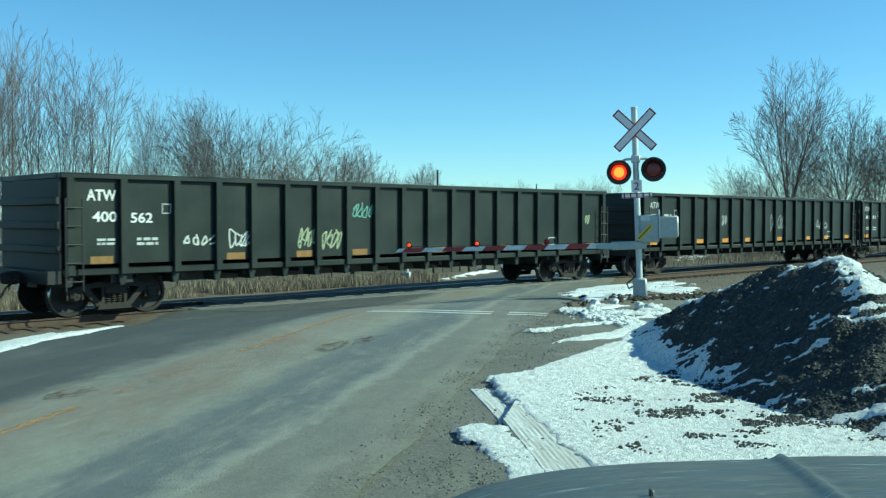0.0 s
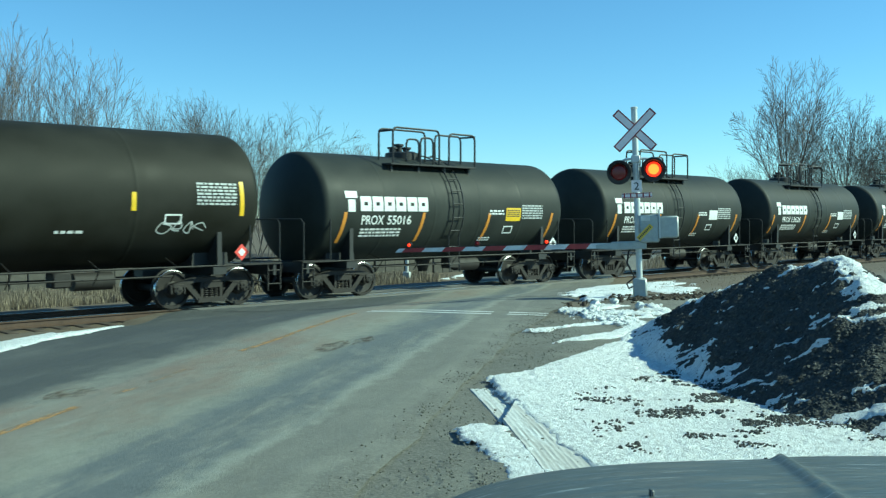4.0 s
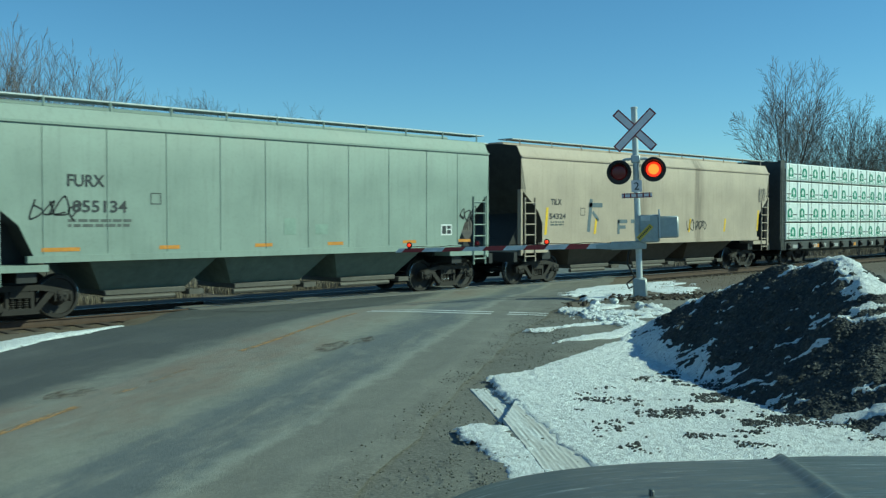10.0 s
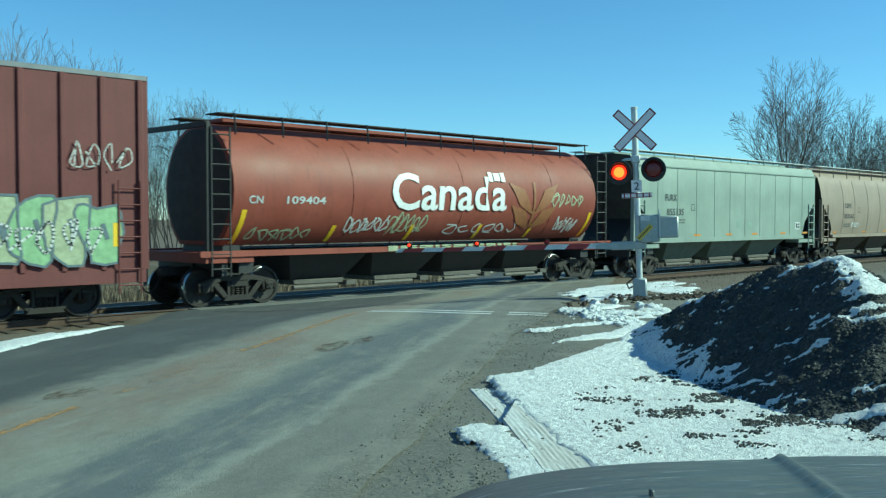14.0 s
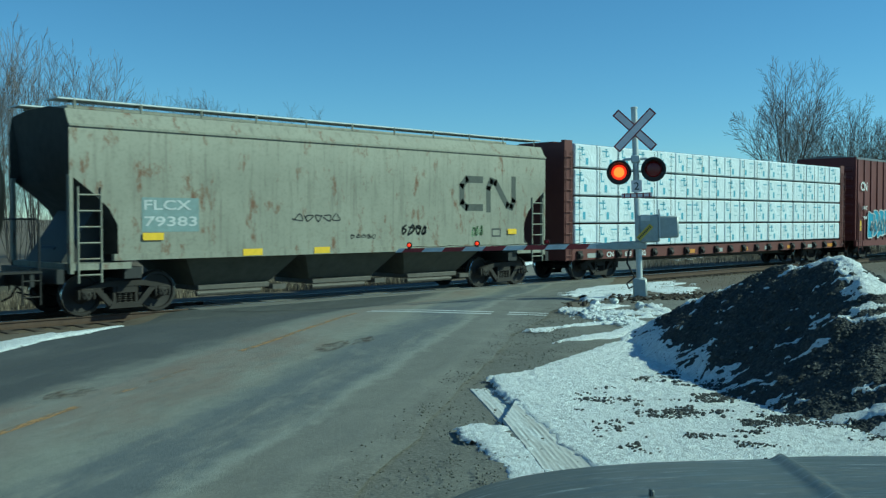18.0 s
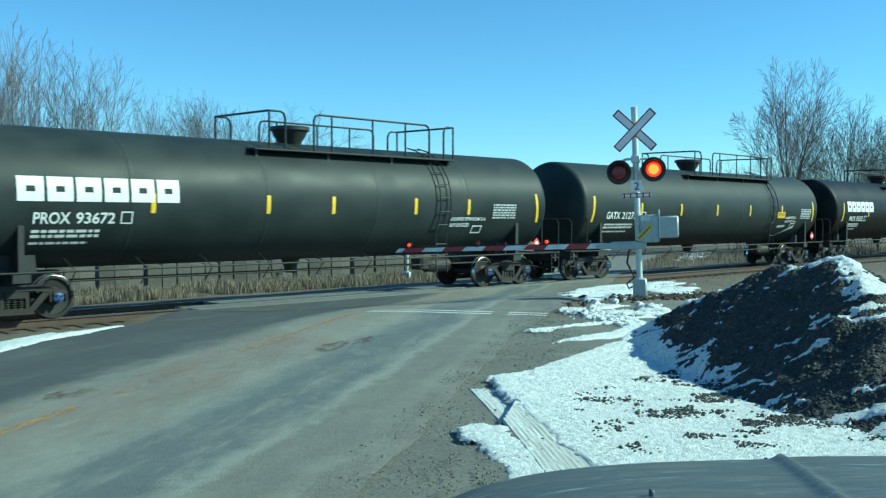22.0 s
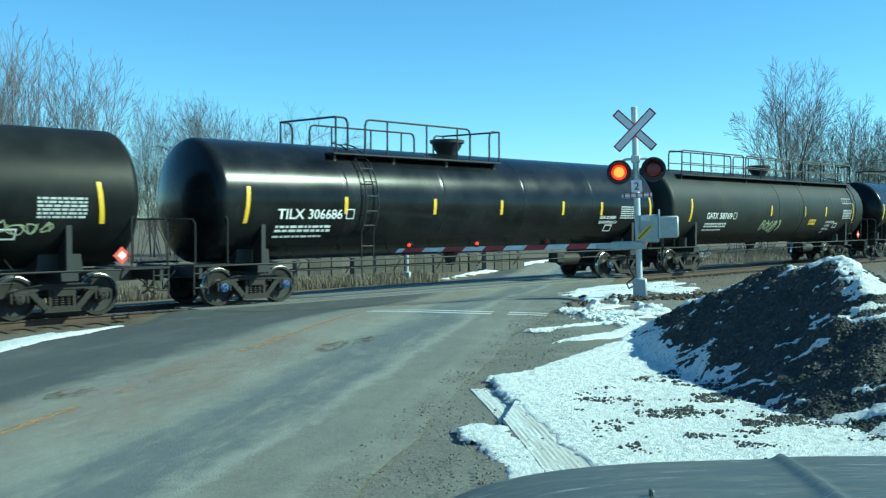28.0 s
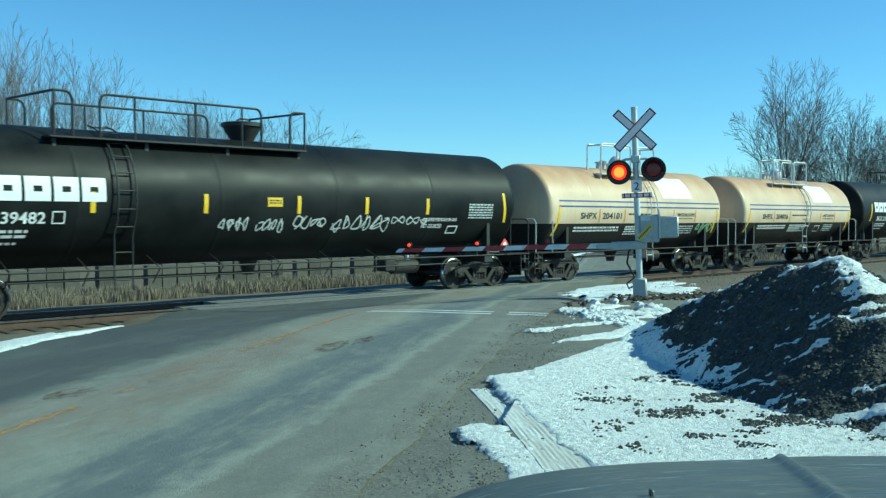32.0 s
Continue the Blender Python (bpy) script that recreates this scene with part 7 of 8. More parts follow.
def bundle_mesh(w, h, ink, wrapm, style, seed):
    """One wrapped bundle with its printed marks, origin at its lower front corner."""
    rnd = random.Random(seed)
    s = Shape()
    s.box(0.012, w - 0.012, 0, 1.15, 0.02, h - 0.02, 0, bevel=0.035)
    y = -0.004
    if style == "green":
        cx = w * rnd.uniform(0.3, 0.72)
        z = h * 0.24
        # shield with a gable, a pale tree in it
        s.poly([(x, y, q) for x, q in ((cx - 0.25, z), (cx + 0.25, z), (cx + 0.25, z + 0.27), (cx + 0.12, z + 0.40), (cx - 0.12, z + 0.40), (cx - 0.25, z + 0.27))], 1)
        for pts in ([(cx - 0.045, z + 0.05), (cx + 0.045, z + 0.05), (cx + 0.045, z + 0.15), (cx - 0.045, z + 0.15)], [(cx - 0.15, z + 0.13), (cx + 0.15, z + 0.13), (cx + 0.06, z + 0.23), (cx - 0.06, z + 0.23)], [(cx - 0.11, z + 0.21), (cx + 0.11, z + 0.21), (cx, z + 0.35)]):
            s.poly([(x, y - 0.003, q) for x, q in pts], 0)
        x0, x1 = (0.06, cx - 0.3) if cx > w / 2 else (cx + 0.3, w - 0.06)
        s.poly([(x0, y, z + 0.10), (x1, y, z + 0.10), (x1, y, z + 0.145), (x0, y, z + 0.145)], 2)
        s.poly([(0.08, y, z - 0.11), (w - 0.08, y, z - 0.11), (w - 0.08, y, z - 0.085), (0.08, y, z - 0.085)], 1)
        for k in range(2):
            x0 = 0.08 + k * w * 0.55
            s.poly([(x0, y, z - 0.05), (x0 + 0.24, y, z - 0.05), (x0 + 0.24, y, z - 0.02), (x0, y, z - 0.02)], 1)
    else:
        x0 = w * rnd.uniform(0.1, 0.5)
        r4 = lambda a, b, c, d, k: s.poly([(a, y, b), (c, y, b), (c, y, d), (a, y, d)], k)
        s.poly([(x0, y, h * 0.52), (x0 + 0.06, y, h * 0.52), (x0 + 0.05, y, h * 0.86), (x0 - 0.01, y, h * 0.86)], 1)
        r4(x0 - 0.05, h * 0.82, x0 + 0.1, h * 0.86, 1)
        r4(x0 + 0.06, h * 0.52, x0 + 0.2, h * 0.575, 1)
        r4(x0 + 0.16, h * 0.575, x0 + 0.2, h * 0.64, 1)
        x1 = (x0 + 0.22) % (w - 0.2)
        r4(x1, h * 0.14, x1 + 0.15, h * 0.42, 1)
        xa = (x0 + w * 0.48) % (w * 0.66)
        r4(xa, h * 0.73, xa + w * 0.3, h * 0.785, 1)
        for k in range(3):
            r4(xa + 0.02, h * (0.50 + 0.055 * k), xa + w * (0.22 + 0.05 * (k % 2)), h * (0.50 + 0.055 * k) + 0.011, 3)
        r4(xa, h * 0.3, xa + w * 0.2, h * 0.3 + 0.03, 3)
    return s.mesh("lumber_pack", [wrapm, ink, M_INK, M_PALEINK], False)


def centre_beam(label, x0, L, frame_m, style, cols, edge):
    c = car("centre_beam_flat_car", label, "flat car", "lumber cars", x0)
    zd = 1.1
    s = Shape()
    s.box(-L, L, -1.38, 1.38, 0.92, zd - 0.01)
    part("deck", s, frame_m, c)
    for g in (-1, 1):
        s = Shape()
        s.box(-L, L, *sorted((g * 1.50, g * 1.36)), 0.72, zd - 0.02)
        part("side_sill", s, frame_m, c)
        s = Shape()
        s.box(min(g * L, g * (L + 0.3)), max(g * L, g * (L + 0.3)), -1.5, 1.5, 0.72, 1.1)
        s.box(min(g * (L + 0.02), g * (L + 0.3)), max(g * (L + 0.02), g * (L + 0.3)), -1.48, 1.48, 1.1, 4.6)
        part("end_bulkhead", s, frame_m, c)
        for q in (-1, 1):
            s = Shape()
            s.box(min(g * (L - 0.05), g * (L + 0.36)), max(g * (L - 0.05), g * (L + 0.36)), *sorted((q * 1.5, q * 1.36)), 1.1, 4.66)
            part("bulkhead_post", s, frame_m, c)
        s = Shape()
        ladder_shape(s, g * (L + 0.18), -1.55, 0.7, 4.3, 0.34, 0.02)
        part("ladder", s, frame_m, c)
        s = Shape()
        s.box(min(g * (L - 3.2), g * (L + 0.5)), max(g * (L - 3.2), g * (L + 0.5)), -0.28, 0.28, 0.66, 0.95)
        part("draft_sill", s, M_BLACK, c)
        truck(c, g * 8.5)
    couplers(c, L + 0.7)
    s = Shape()
    s.box(-L, L, -0.75, 0.75, 4.58, 4.66)
    s.box(-L, L, -0.08, 0.08, zd, 4.58)
    part("centre_beam", s, frame_m, c)
    s = Shape()
    s.box(-L + 2.6, L - 2.6, -0.4, 0.4, 0.52, 0.95)
    part("centre_sill", s, M_BLACK, c)
    k = 19
    for i in range(k):
        x = -L + 0.42 + (2 * L - 1.2) * i / (k - 1)
        s = Shape()
        s.lathe([(-0.08, 0), (-0.08, 0.1), (0.08, 0.1), (0.08, 0)], 10, "x", (x, -1.55, 0.86))
        s.box(x - 0.12, x + 0.12, -1.58, -1.5, 0.74, 1.02)
        part("strap_winch", s, M_STEEL, c)
        s = Shape()
        s.tube([(x, -1.56, 0.95), (x, -1.535, 1.2), (x, -1.532, 4.5), (x, -1.2, 4.6), (x, -0.3, 4.64)], 0.008, 4)
        part("strap", s, M_STEEL, c)
    for i in range(10):
        x = -L + 1.2 + (2 * L - 2.4) * i / 9
        if style != "green" and i in (1, 2):
            continue
        decal("reflector", [rect(x - 0.3, 0.78, x + 0.3, 0.93)], lambda z: -1.505, M_ORANGE if i % 2 else M_DULLWHITE, c)
    # bundles: four tiers a side; their ends share the deck with timbers below
    tiers = [(1.12, 0.80), (1.94, 0.90), (2.86, 0.90), (3.78, 0.80)]
    kinds = {}
    w = (2 * L - 0.3) / cols
    ink, wrapm = (M_GREENINK, M_WRAPG) if style == "green" else (M_BLUEINK, M_WRAPB)
    rnd = random.Random(len(label))
    for t, (z, h) in enumerate(tiers):
        for i in range(cols):
            for g in (-1, 1):
                key = (h, rnd.randint(0, 8))
                if key not in kinds:
                    kinds[key] = bundle_mesh(w, h, ink, wrapm, style, key[1] + int(h * 100))
                b = part("lumber_pack", kinds[key], None, c)
                jog = rnd.uniform(-0.012, 0.012)
                if g < 0:
                    b.matrix_basis = pose(-L + 0.15 + i * w, -1.52 + jog, z)
                else:
                    b.matrix_basis = pose(-L + 0.15 + (i + 1) * w, 1.52 + jog, z, 0, 0, 180)
    return c


c = centre_beam("dark grey lumber flat car loaded with white-wrapped bundles printed green", -87.44, 10.9, M_BEAM1, "green", 19, 0)
words("reporting_mark", "RYPR", -7.9, 0.78, -7.45, 0.95, lambda z: -1.512, M_WHITE, c)
words("reporting_mark", "0197", -7.0, 0.78, -6.5, 0.95, lambda z: -1.512, M_WHITE, c)
c = centre_beam("maroon lumber flat car loaded with white-wrapped bundles printed blue", -215.29, 10.75, M_BEAM2, "blue", 17, 0)
sill = lambda z: -1.512
words("reporting_mark", "CN", -8.75, 0.78, -8.36, 0.96, sill, M_WHITE, c)
words("reporting_mark", "623", -7.66, 0.78, -7.26, 0.96, sill, M_WHITE, c)
words("reporting_mark", "382", -6.76, 0.78, -6.34, 0.96, sill, M_WHITE, c)
# ---- crossing signal with its lowered gate ----
def text_mesh(text, width, height, mat, thick=0.002):
    cu = bpy.data.curves.new("figure", "FONT")
    cu.body = text
    tmp = new("figure", cu)
    me = bpy.data.meshes.new_from_object(tmp)
    bpy.data.objects.remove(tmp)
    bpy.data.curves.remove(cu)
    xs = [v.co.x for v in me.vertices]
    ys = [v.co.y for v in me.vertices]
    for v in me.vertices:
        v.co = ((v.co.x - min(xs)) / (max(xs) - min(xs)) * width - width / 2, 0, (v.co.y - min(ys)) / (max(ys) - min(ys)) * height - height / 2)
    me.materials.clear()
    me.materials.append(mat)
    return me


FLASHERS = []   # (lens, 0 for the first of the pair, 1 for the second)


def lens_shape(r, arm=False):
    """A lamp insert: glowing glass on one face, dark glass on the other."""
    s = Shape()
    s.lathe([(-0.05, 0), (-0.044, r * 0.5), (-0.037, r * 0.68)], 20, "y", slot=1)
    s.lathe([(-0.037, r * 0.68), (-0.03, r * 0.9), (-0.004, r)], 20, "y", slot=0)
    s.lathe([(-0.004, r), (0.004, r)], 20, "y", slot=2)
    s.lathe([(0.004, r), (0.03, r * 0.9), (0.05, 0)], 20, "y", slot=2)
    return s


def crossbuck(parent, z, y):
    """Two crossed boards with red borders."""
    for k, a in enumerate((45, -45)):
        s = Shape()
        m = Matrix.Translation((0, y - 0.006 * k, z)) @ Matrix.Rotation(radians(a), 4, "Y")
        s.box(-0.53, 0.53, -0.004, 0.004, -0.088, 0.088, 0, m)
        board = part("crossbuck_board", s, M_SIGNWHITE, parent, "white board with a red border")
        s = Shape()
        for x0, x1, z0, z1 in ((-0.53, 0.53, 0.062, 0.088), (-0.53, 0.53, -0.088, -0.062), (-0.53, -0.50, -0.062, 0.062), (0.50, 0.53, -0.062, 0.062)):
            s.box(x0, x1, -0.0065, -0.004, z0, z1, 0, m)
        part("red_border", s, M_SIGNRED, board)


def lamp_unit(parent, x, z, which, lens=True, y=-0.12):
    s = Shape()
    s.lathe([(y + 0.02, 0.0), (y + 0.02, 0.245), (y, 0.25), (y - 0.012, 0.245), (y - 0.012, 0.165)], 28, "y", (x, 0, z))
    disc = part("lamp_background", s, M_BLACK, parent, "black round lamp background")
    s = Shape()
    k = 14
    for i in range(k):
        a0, a1 = radians(-20 + 220 * i / k), radians(-20 + 220 * (i + 1) / k)
        q = []
        for a, yy, rr in ((a0, y, 0.175), (a1, y, 0.175), (a1, y - 0.30 + 0.12 * abs(math.cos(a1)), 0.185), (a0, y - 0.30 + 0.12 * abs(math.cos(a0)), 0.185)):
            q.append((x + rr * math.cos(a), yy, z + rr * math.sin(a)))
        s.poly(q)
        s.poly([(p[0] + (p[0] - x) * 0.03, p[1], p[2] + (p[2] - z) * 0.03) for p in q[::-1]])
    part("lamp_hood", s, M_BLACK, disc)
    s = Shape()
    s.lathe([(y + 0.02, 0.165), (y + 0.16, 0.15), (y + 0.2, 0.08), (y + 0.2, 0)], 20, "y", (x, 0, z))
    part("lamp_housing", s, M_BLACK, disc)
    o = part("lens", lens_shape(0.155), [M_LENSON, M_LENSCORE, M_LENSOFF], disc)
    o.matrix_parent_inverse = Matrix.Translation((x, y - 0.012, z))
    if which is not None:
        FLASHERS.append((o, which))
    else:
        o.rotation_euler.z = math.pi
    return disc


def signal(at, label, gate=True, flash=True):
    c = thing("crossing_signal", label, "railway signal", "crossing signals", at)
    s = Shape()
    s.tube([(0, 0, 0.1), (0, 0, 3.84)], 0.062, 16)
    s.lathe([(3.84, 0.07), (3.87, 0.07), (3.89, 0.0)], 16, "z")
    part("mast", s, M_GALV, c, "galvanised steel mast")
    s = Shape()
    s.box(-0.14, 0.14, -0.14, 0.14, 0.0, 0.4, bevel=0.03)
    s.box(-0.17, 0.17, -0.17, 0.17, -0.05, 0.02, bevel=0.01)
    part("junction_base", s, M_ALU, c, "grey cast junction box")
    s = Shape()
    s.box(-0.45, 0.45, -0.4, 0.4, -0.25, -0.03, bevel=0.04)
    s.box(-0.38, -0.22, -0.36, -0.2, -0.25, 0.06, bevel=0.03)
    s.box(0.1, 0.24, -0.36, -0.22, -0.25, 0.05, bevel=0.03)
    part("foundation", s, M_CONC, c, "concrete foundation block")
    crossbuck(c, 3.40, -0.085)
    s = Shape()
    s.tube([(-0.34, -0.02, 2.60), (-0.34, -0.02, 2.76), (-0.2, -0.02, 2.82), (0.2, -0.02, 2.82), (0.34, -0.02, 2.76), (0.34, -0.02, 2.60)], 0.028, 8)
    s.box(-0.09, 0.09, -0.09, 0.09, 2.74, 2.9, bevel=0.02)
    part("cross_arm", s, M_GALV, c)
    lamp_unit(c, -0.34, 2.56, 0 if flash else None)
    lamp_unit(c, 0.345, 2.59, 1 if flash else None)
    s = Shape()
    s.box(-0.105, 0.105, -0.086, -0.08, 2.15, 2.39, bevel=0.002)
    plate = part("track_count_plate", s, M_SIGNWHITE, c)
    o = part("figure", text_mesh("2", 0.10, 0.15, M_INK), None, plate)
    o.location = (0, -0.09, 2.27)
    s = Shape()
    s.box(-0.3, 0.3, -0.086, -0.08, 2.03, 2.13)
    plate = part("track_plate", s, M_SIGNWHITE, c)
    s = Shape()
    s.box(-0.3, 0.3, -0.0895, -0.0865, 2.11, 2.125)
    s.box(-0.3, 0.3, -0.0895, -0.0865, 2.035, 2.05)
    for i in range(5):
        x = -0.25 + 0.125 * i
        s.box(x - 0.014, x + 0.014, -0.0895, -0.0865, 2.03, 2.13)
    part("track_symbol", s, M_SIGNRED, plate)
    if not gate:
        return c
    # gate machine, counterweight, arm
    s = Shape()
    s.box(0.03, 0.42, -0.24, 0.2, 1.12, 1.68, bevel=0.03)
    s.box(0.40, 0.80, -0.2, 0.16, 1.2, 1.64, bevel=0.03)
    body = part("gate_machine", s, M_ALU, c, "grey gate machine case")
    s = Shape()
    s.box(0.06, 0.24, -0.262, -0.244, 1.56, 1.66)
    s.box(0.41, 0.44, -0.262, -0.205, 1.2, 1.7)
    s.tube([(0.42, -0.22, 1.62), (0.42, -0.22, 1.78)], 0.02, 6)
    part("case_hinge", s, M_GALV, body)
    s = Shape()
    m = Matrix.Translation((0.13, -0.265, 1.33)) @ Matrix.Rotation(radians(-45), 4, "Y")
    s.box(-0.19, 0.19, -0.012, 0.0, -0.05, 0.05, 0, m)
    lab = part("warning_label", s, M_TAPE, c, "yellow label with unreadable print")
    s = Shape()
    for k in range(9):
        s.box(-0.17 + 0.038 * k, -0.145 + 0.038 * k, -0.015, -0.0125, -0.02, 0.02, 0, m)
    part("label_print", s, M_INK, lab)
    arm_z, droop = 1.06, -0.010
    s = Shape()
    s.box(-0.55, 0.16, -0.16, -0.10, arm_z - 0.07, arm_z + 0.1, bevel=0.02)
    s.prism([(-0.85, arm_z - 0.03), (-0.5, arm_z - 0.06), (-0.5, arm_z + 0.08), (-0.85, arm_z + 0.05)], -0.155, -0.105)
    arm = part("gate_arm", s, M_ALU, c, "lowered gate arm striped red and white")
    x, i = -0.62, 0
    while x > -5.05:
        w = min(0.43, x + 5.06)
        h0, h1 = 0.055 - 0.003 * abs(x), 0.055 - 0.003 * abs(x - w)
        z0, z1 = arm_z + 0.02 - droop * abs(x + 0.5), arm_z + 0.02 - droop * abs(x - w + 0.5)
        sl = 0.09
        s = Shape()
        s.prism([(x, z0 - h0), (x + sl, z0 + h0), (x - w + sl, z1 + h1), (x - w, z1 - h1)], -0.145, -0.115)
        part("arm_stripe", s, (M_ARMWHITE, M_ARMRED)[i % 2], arm)
        x -= w
        i += 1
    for k, (x, which) in enumerate(((-4.75, 2), (-3.3, 0), (-1.85, 1))):
        z = arm_z + 0.07 - droop * abs(x + 0.5)
        s = Shape()
        s.box(x - 0.03, x + 0.03, -0.16, -0.10, z - 0.01, z + 0.02)
        s.lathe([(-0.14, 0.06), (-0.1, 0.062), (-0.09, 0.0)], 12, "y", (x, 0, z + 0.06))
        holder = part("arm_lamp", s, M_BLACK, arm)
        o = part("arm_lens", lens_shape(0.036), [M_LENSON, M_LENSON, M_LENSOFF], holder)
        o.matrix_parent_inverse = Matrix.Translation((x, -0.15, z + 0.06))
        if which < 2:
            FLASHERS.append((o, which))
    s = Shape()
    pts = [(-4.75 + 4.3 * i / 20, -0.12, arm_z + 0.085 - droop * abs(-4.25 + 4.3 * i / 20) + 0.012 * math.sin(i * 1.9)) for i in range(21)]
    s.tube(pts, 0.007, 5)
    part("arm_cable", s, M_RUBBER, arm)
    s = Shape()
    s.tube([(-0.08, -0.1, 1.08), (-0.2, -0.12, 0.95), (-0.24, -0.1, 0.72), (-0.16, -0.1, 0.55), (-0.1, -0.08, 0.42), (-0.26, -0.1, 0.3), (-0.22, -0.1, 0.2), (-0.05, -0.1, 0.28)], 0.02, 8)
    part("supply_cable", s, M_RUBBER, c)
    return c


M_ARMWHITE = plain("white_arm_sheeting", (0.74, 0.76, 0.76), 0.5, 0, 0.3, 10, 0)
M_ARMRED = plain("red_arm_sheeting", (0.30, 0.03, 0.035), 0.5, 0, 0.3, 10, 0)
MAST = Matrix.Translation((16.9, 11.02, 0.48)) @ Matrix.Rotation(radians(-56.2), 4, "Z") @ Matrix.Rotation(radians(-2.2), 4, "Y")
signal(MAST, "galvanised crossing signal with crossbuck, red lamps and lowered gate")
FAR = Matrix.Translation((26.6, 28.25, -0.42)) @ Matrix.Rotation(radians(123.8), 4, "Z")
signal(FAR, "crossing signal beyond the track, seen from behind", gate=False, flash=False)

# ---- poles far off ----
for x, y, hh in ((70.8, 70.6, 7.2), (124.7, 101.4, 7.9)):
    s = Shape()
    s.tube([(0, 0, -0.3), (0, 0, hh)], [0.14, 0.1], 8)
    c = part("pole_shaft", s, M_TIE, thing("utility_pole", "plain weathered timber pole far beyond the railway", "utility pole", "utility poles", pose(x, y, -0.06)))

# ---- the car that carries the camera ----
def car_paint():
    m, nt, b = nodes_of("dark_grey_car_paint")
    v = coords(nt)
    n = noise_tex(nt, v, 3, 5)
    d = noise_tex(nt, v, 45, 6, 0.7)
    c = blend(nt, ramp(nt, d, [(0.45, (0, 0, 0)), (0.75, (0.35, 0.35, 0.35))]), (0.07, 0.074, 0.062), (0.15, 0.15, 0.13))
    # broad grey streaks, then thin pale ones, drawn out across the bonnet
    broad_streak = noise_tex(nt, coords(nt, (1.2, 9.0, 1.0), (0, 0, -0.12)), 4.0, 7, 0.7)
    c = blend(nt, ramp(nt, broad_streak, [(0.47, (0, 0, 0)), (0.60, (0.4, 0.4, 0.4))]), c, (0.2, 0.2, 0.18))
    pale_streak = noise_tex(nt, coords(nt, (2.0, 16.0, 1.0), (0, 0, -0.1)), 3.0, 8, 0.72)
    c = blend(nt, ramp(nt, pale_streak, [(0.59, (0, 0, 0)), (0.66, (0.7, 0.7, 0.7))]), c, (0.42, 0.43, 0.42))
    nt.links.new(c, b.inputs["Base Color"])
    b.inputs["Metallic"].default_value = 0.0
    nt.links.new(ramp(nt, broad_streak, [(0.35, (0.28,) * 3), (0.62, (0.5,) * 3)]), b.inputs["Roughness"])
    b.inputs["Specular IOR Level"].default_value = 0.24
    bump(nt, b, n, 0.04, 0.02)
    return m


M_CARPAINT = car_paint()
CARFRAME = pose(0, 0, 0, 0, 0, -45.4)   # local y forwards, x to the right
c = thing("car", "dark grey car under the camera, dusty bonnet", "car", "", CARFRAME)


def bonnet_front(u):
    return 2.2 - 0.02 * (u - 0.9) ** 2


s = Shape()
NU, NV = 420, 24
for i in range(NU + 1):
    u = -0.16 + 2.06 * i / NU
    for j in range(NV + 1):
        t = j / NV
        vf = bonnet_front(u)
        v = 0.55 + (vf - 0.55) * t
        drop = 0.13 * t ** 1.6
        side = 0.095 * math.exp(-u / 0.2)
        q = u - 0.768 + 0.16 * (2.2 - v)
        ridge = 0.011 * math.exp(-(q / 0.013) ** 2) + 0.006 / (1 + math.exp(-q / 0.02))
        s.v.append((u, v, 1.665 - drop - side + ridge))
for i in range(NU):
    for j in range(NV):
        a = i * (NV + 1) + j
        s.face((a, a + NV + 1, a + NV + 2, a + 1))
part("bonnet", s, M_CARPAINT, c)
s = Shape()
rows = []
for i in range(NU + 1):
    k = i * (NV + 1) + NV
    u = -0.16 + 2.06 * i / NU
    vf = bonnet_front(u)
    z = 1.665 - 0.13 - 0.095 * math.exp(-u / 0.2)
    rows.append([(u, vf - 0.004, z), (u, vf + 0.03, z - 0.10), (u, vf + 0.03, 0.86), (u, vf - 0.25, 0.80)])
for r0, r1 in zip(rows, rows[1:]):
    for k in range(3):
        s.poly([r0[k], r1[k], r1[k + 1], r0[k + 1]])
part("front_panel", s, M_CARPAINT, c)
for x in (0.12, 1.75):
    s = Shape()
    s.lathe([(x - 0.1, 0), (x - 0.1, 0.2), (x - 0.09, 0.33), (x + 0.09, 0.33), (x + 0.1, 0.2), (x + 0.1, 0)], 24, "x", (0, 1.35, 0.83))
    part("tyre", s, M_RUBBER, c)
for u, v in ((0.385, 1.78),):
    s = Shape()
    t = (v - 0.55) / (bonnet_front(u) - 0.55)
    z = 1.665 - 0.13 * t ** 1.6 - 0.095 * math.exp(-u / 0.2)
    s.box(u - 0.004, u + 0.004, v - 0.008, v + 0.008, z - 0.004, z + 0.012, bevel=0.002)
    part("washer_nozzle", s, M_CARPAINT, c)
# ---- bare trees ----
def bark(name, col):
    m, nt, b = nodes_of(name)
    n = noise_tex(nt, coords(nt, (6, 6, 1.2)), 2.0, 6, 0.7)
    nt.links.new(blend(nt, n, tuple(c * 0.55 for c in col), tuple(c * 1.25 for c in col)), b.inputs["Base Color"])
    b.inputs["Roughness"].default_value = 0.9
    return m


M_BARK = bark("grey_brown_bark", (0.115, 0.10, 0.09))
M_TWIG = bark("reddish_brown_twigs", (0.165, 0.138, 0.124))
M_SHRUB = bark("dark_shrub_twigs", (0.095, 0.08, 0.07))


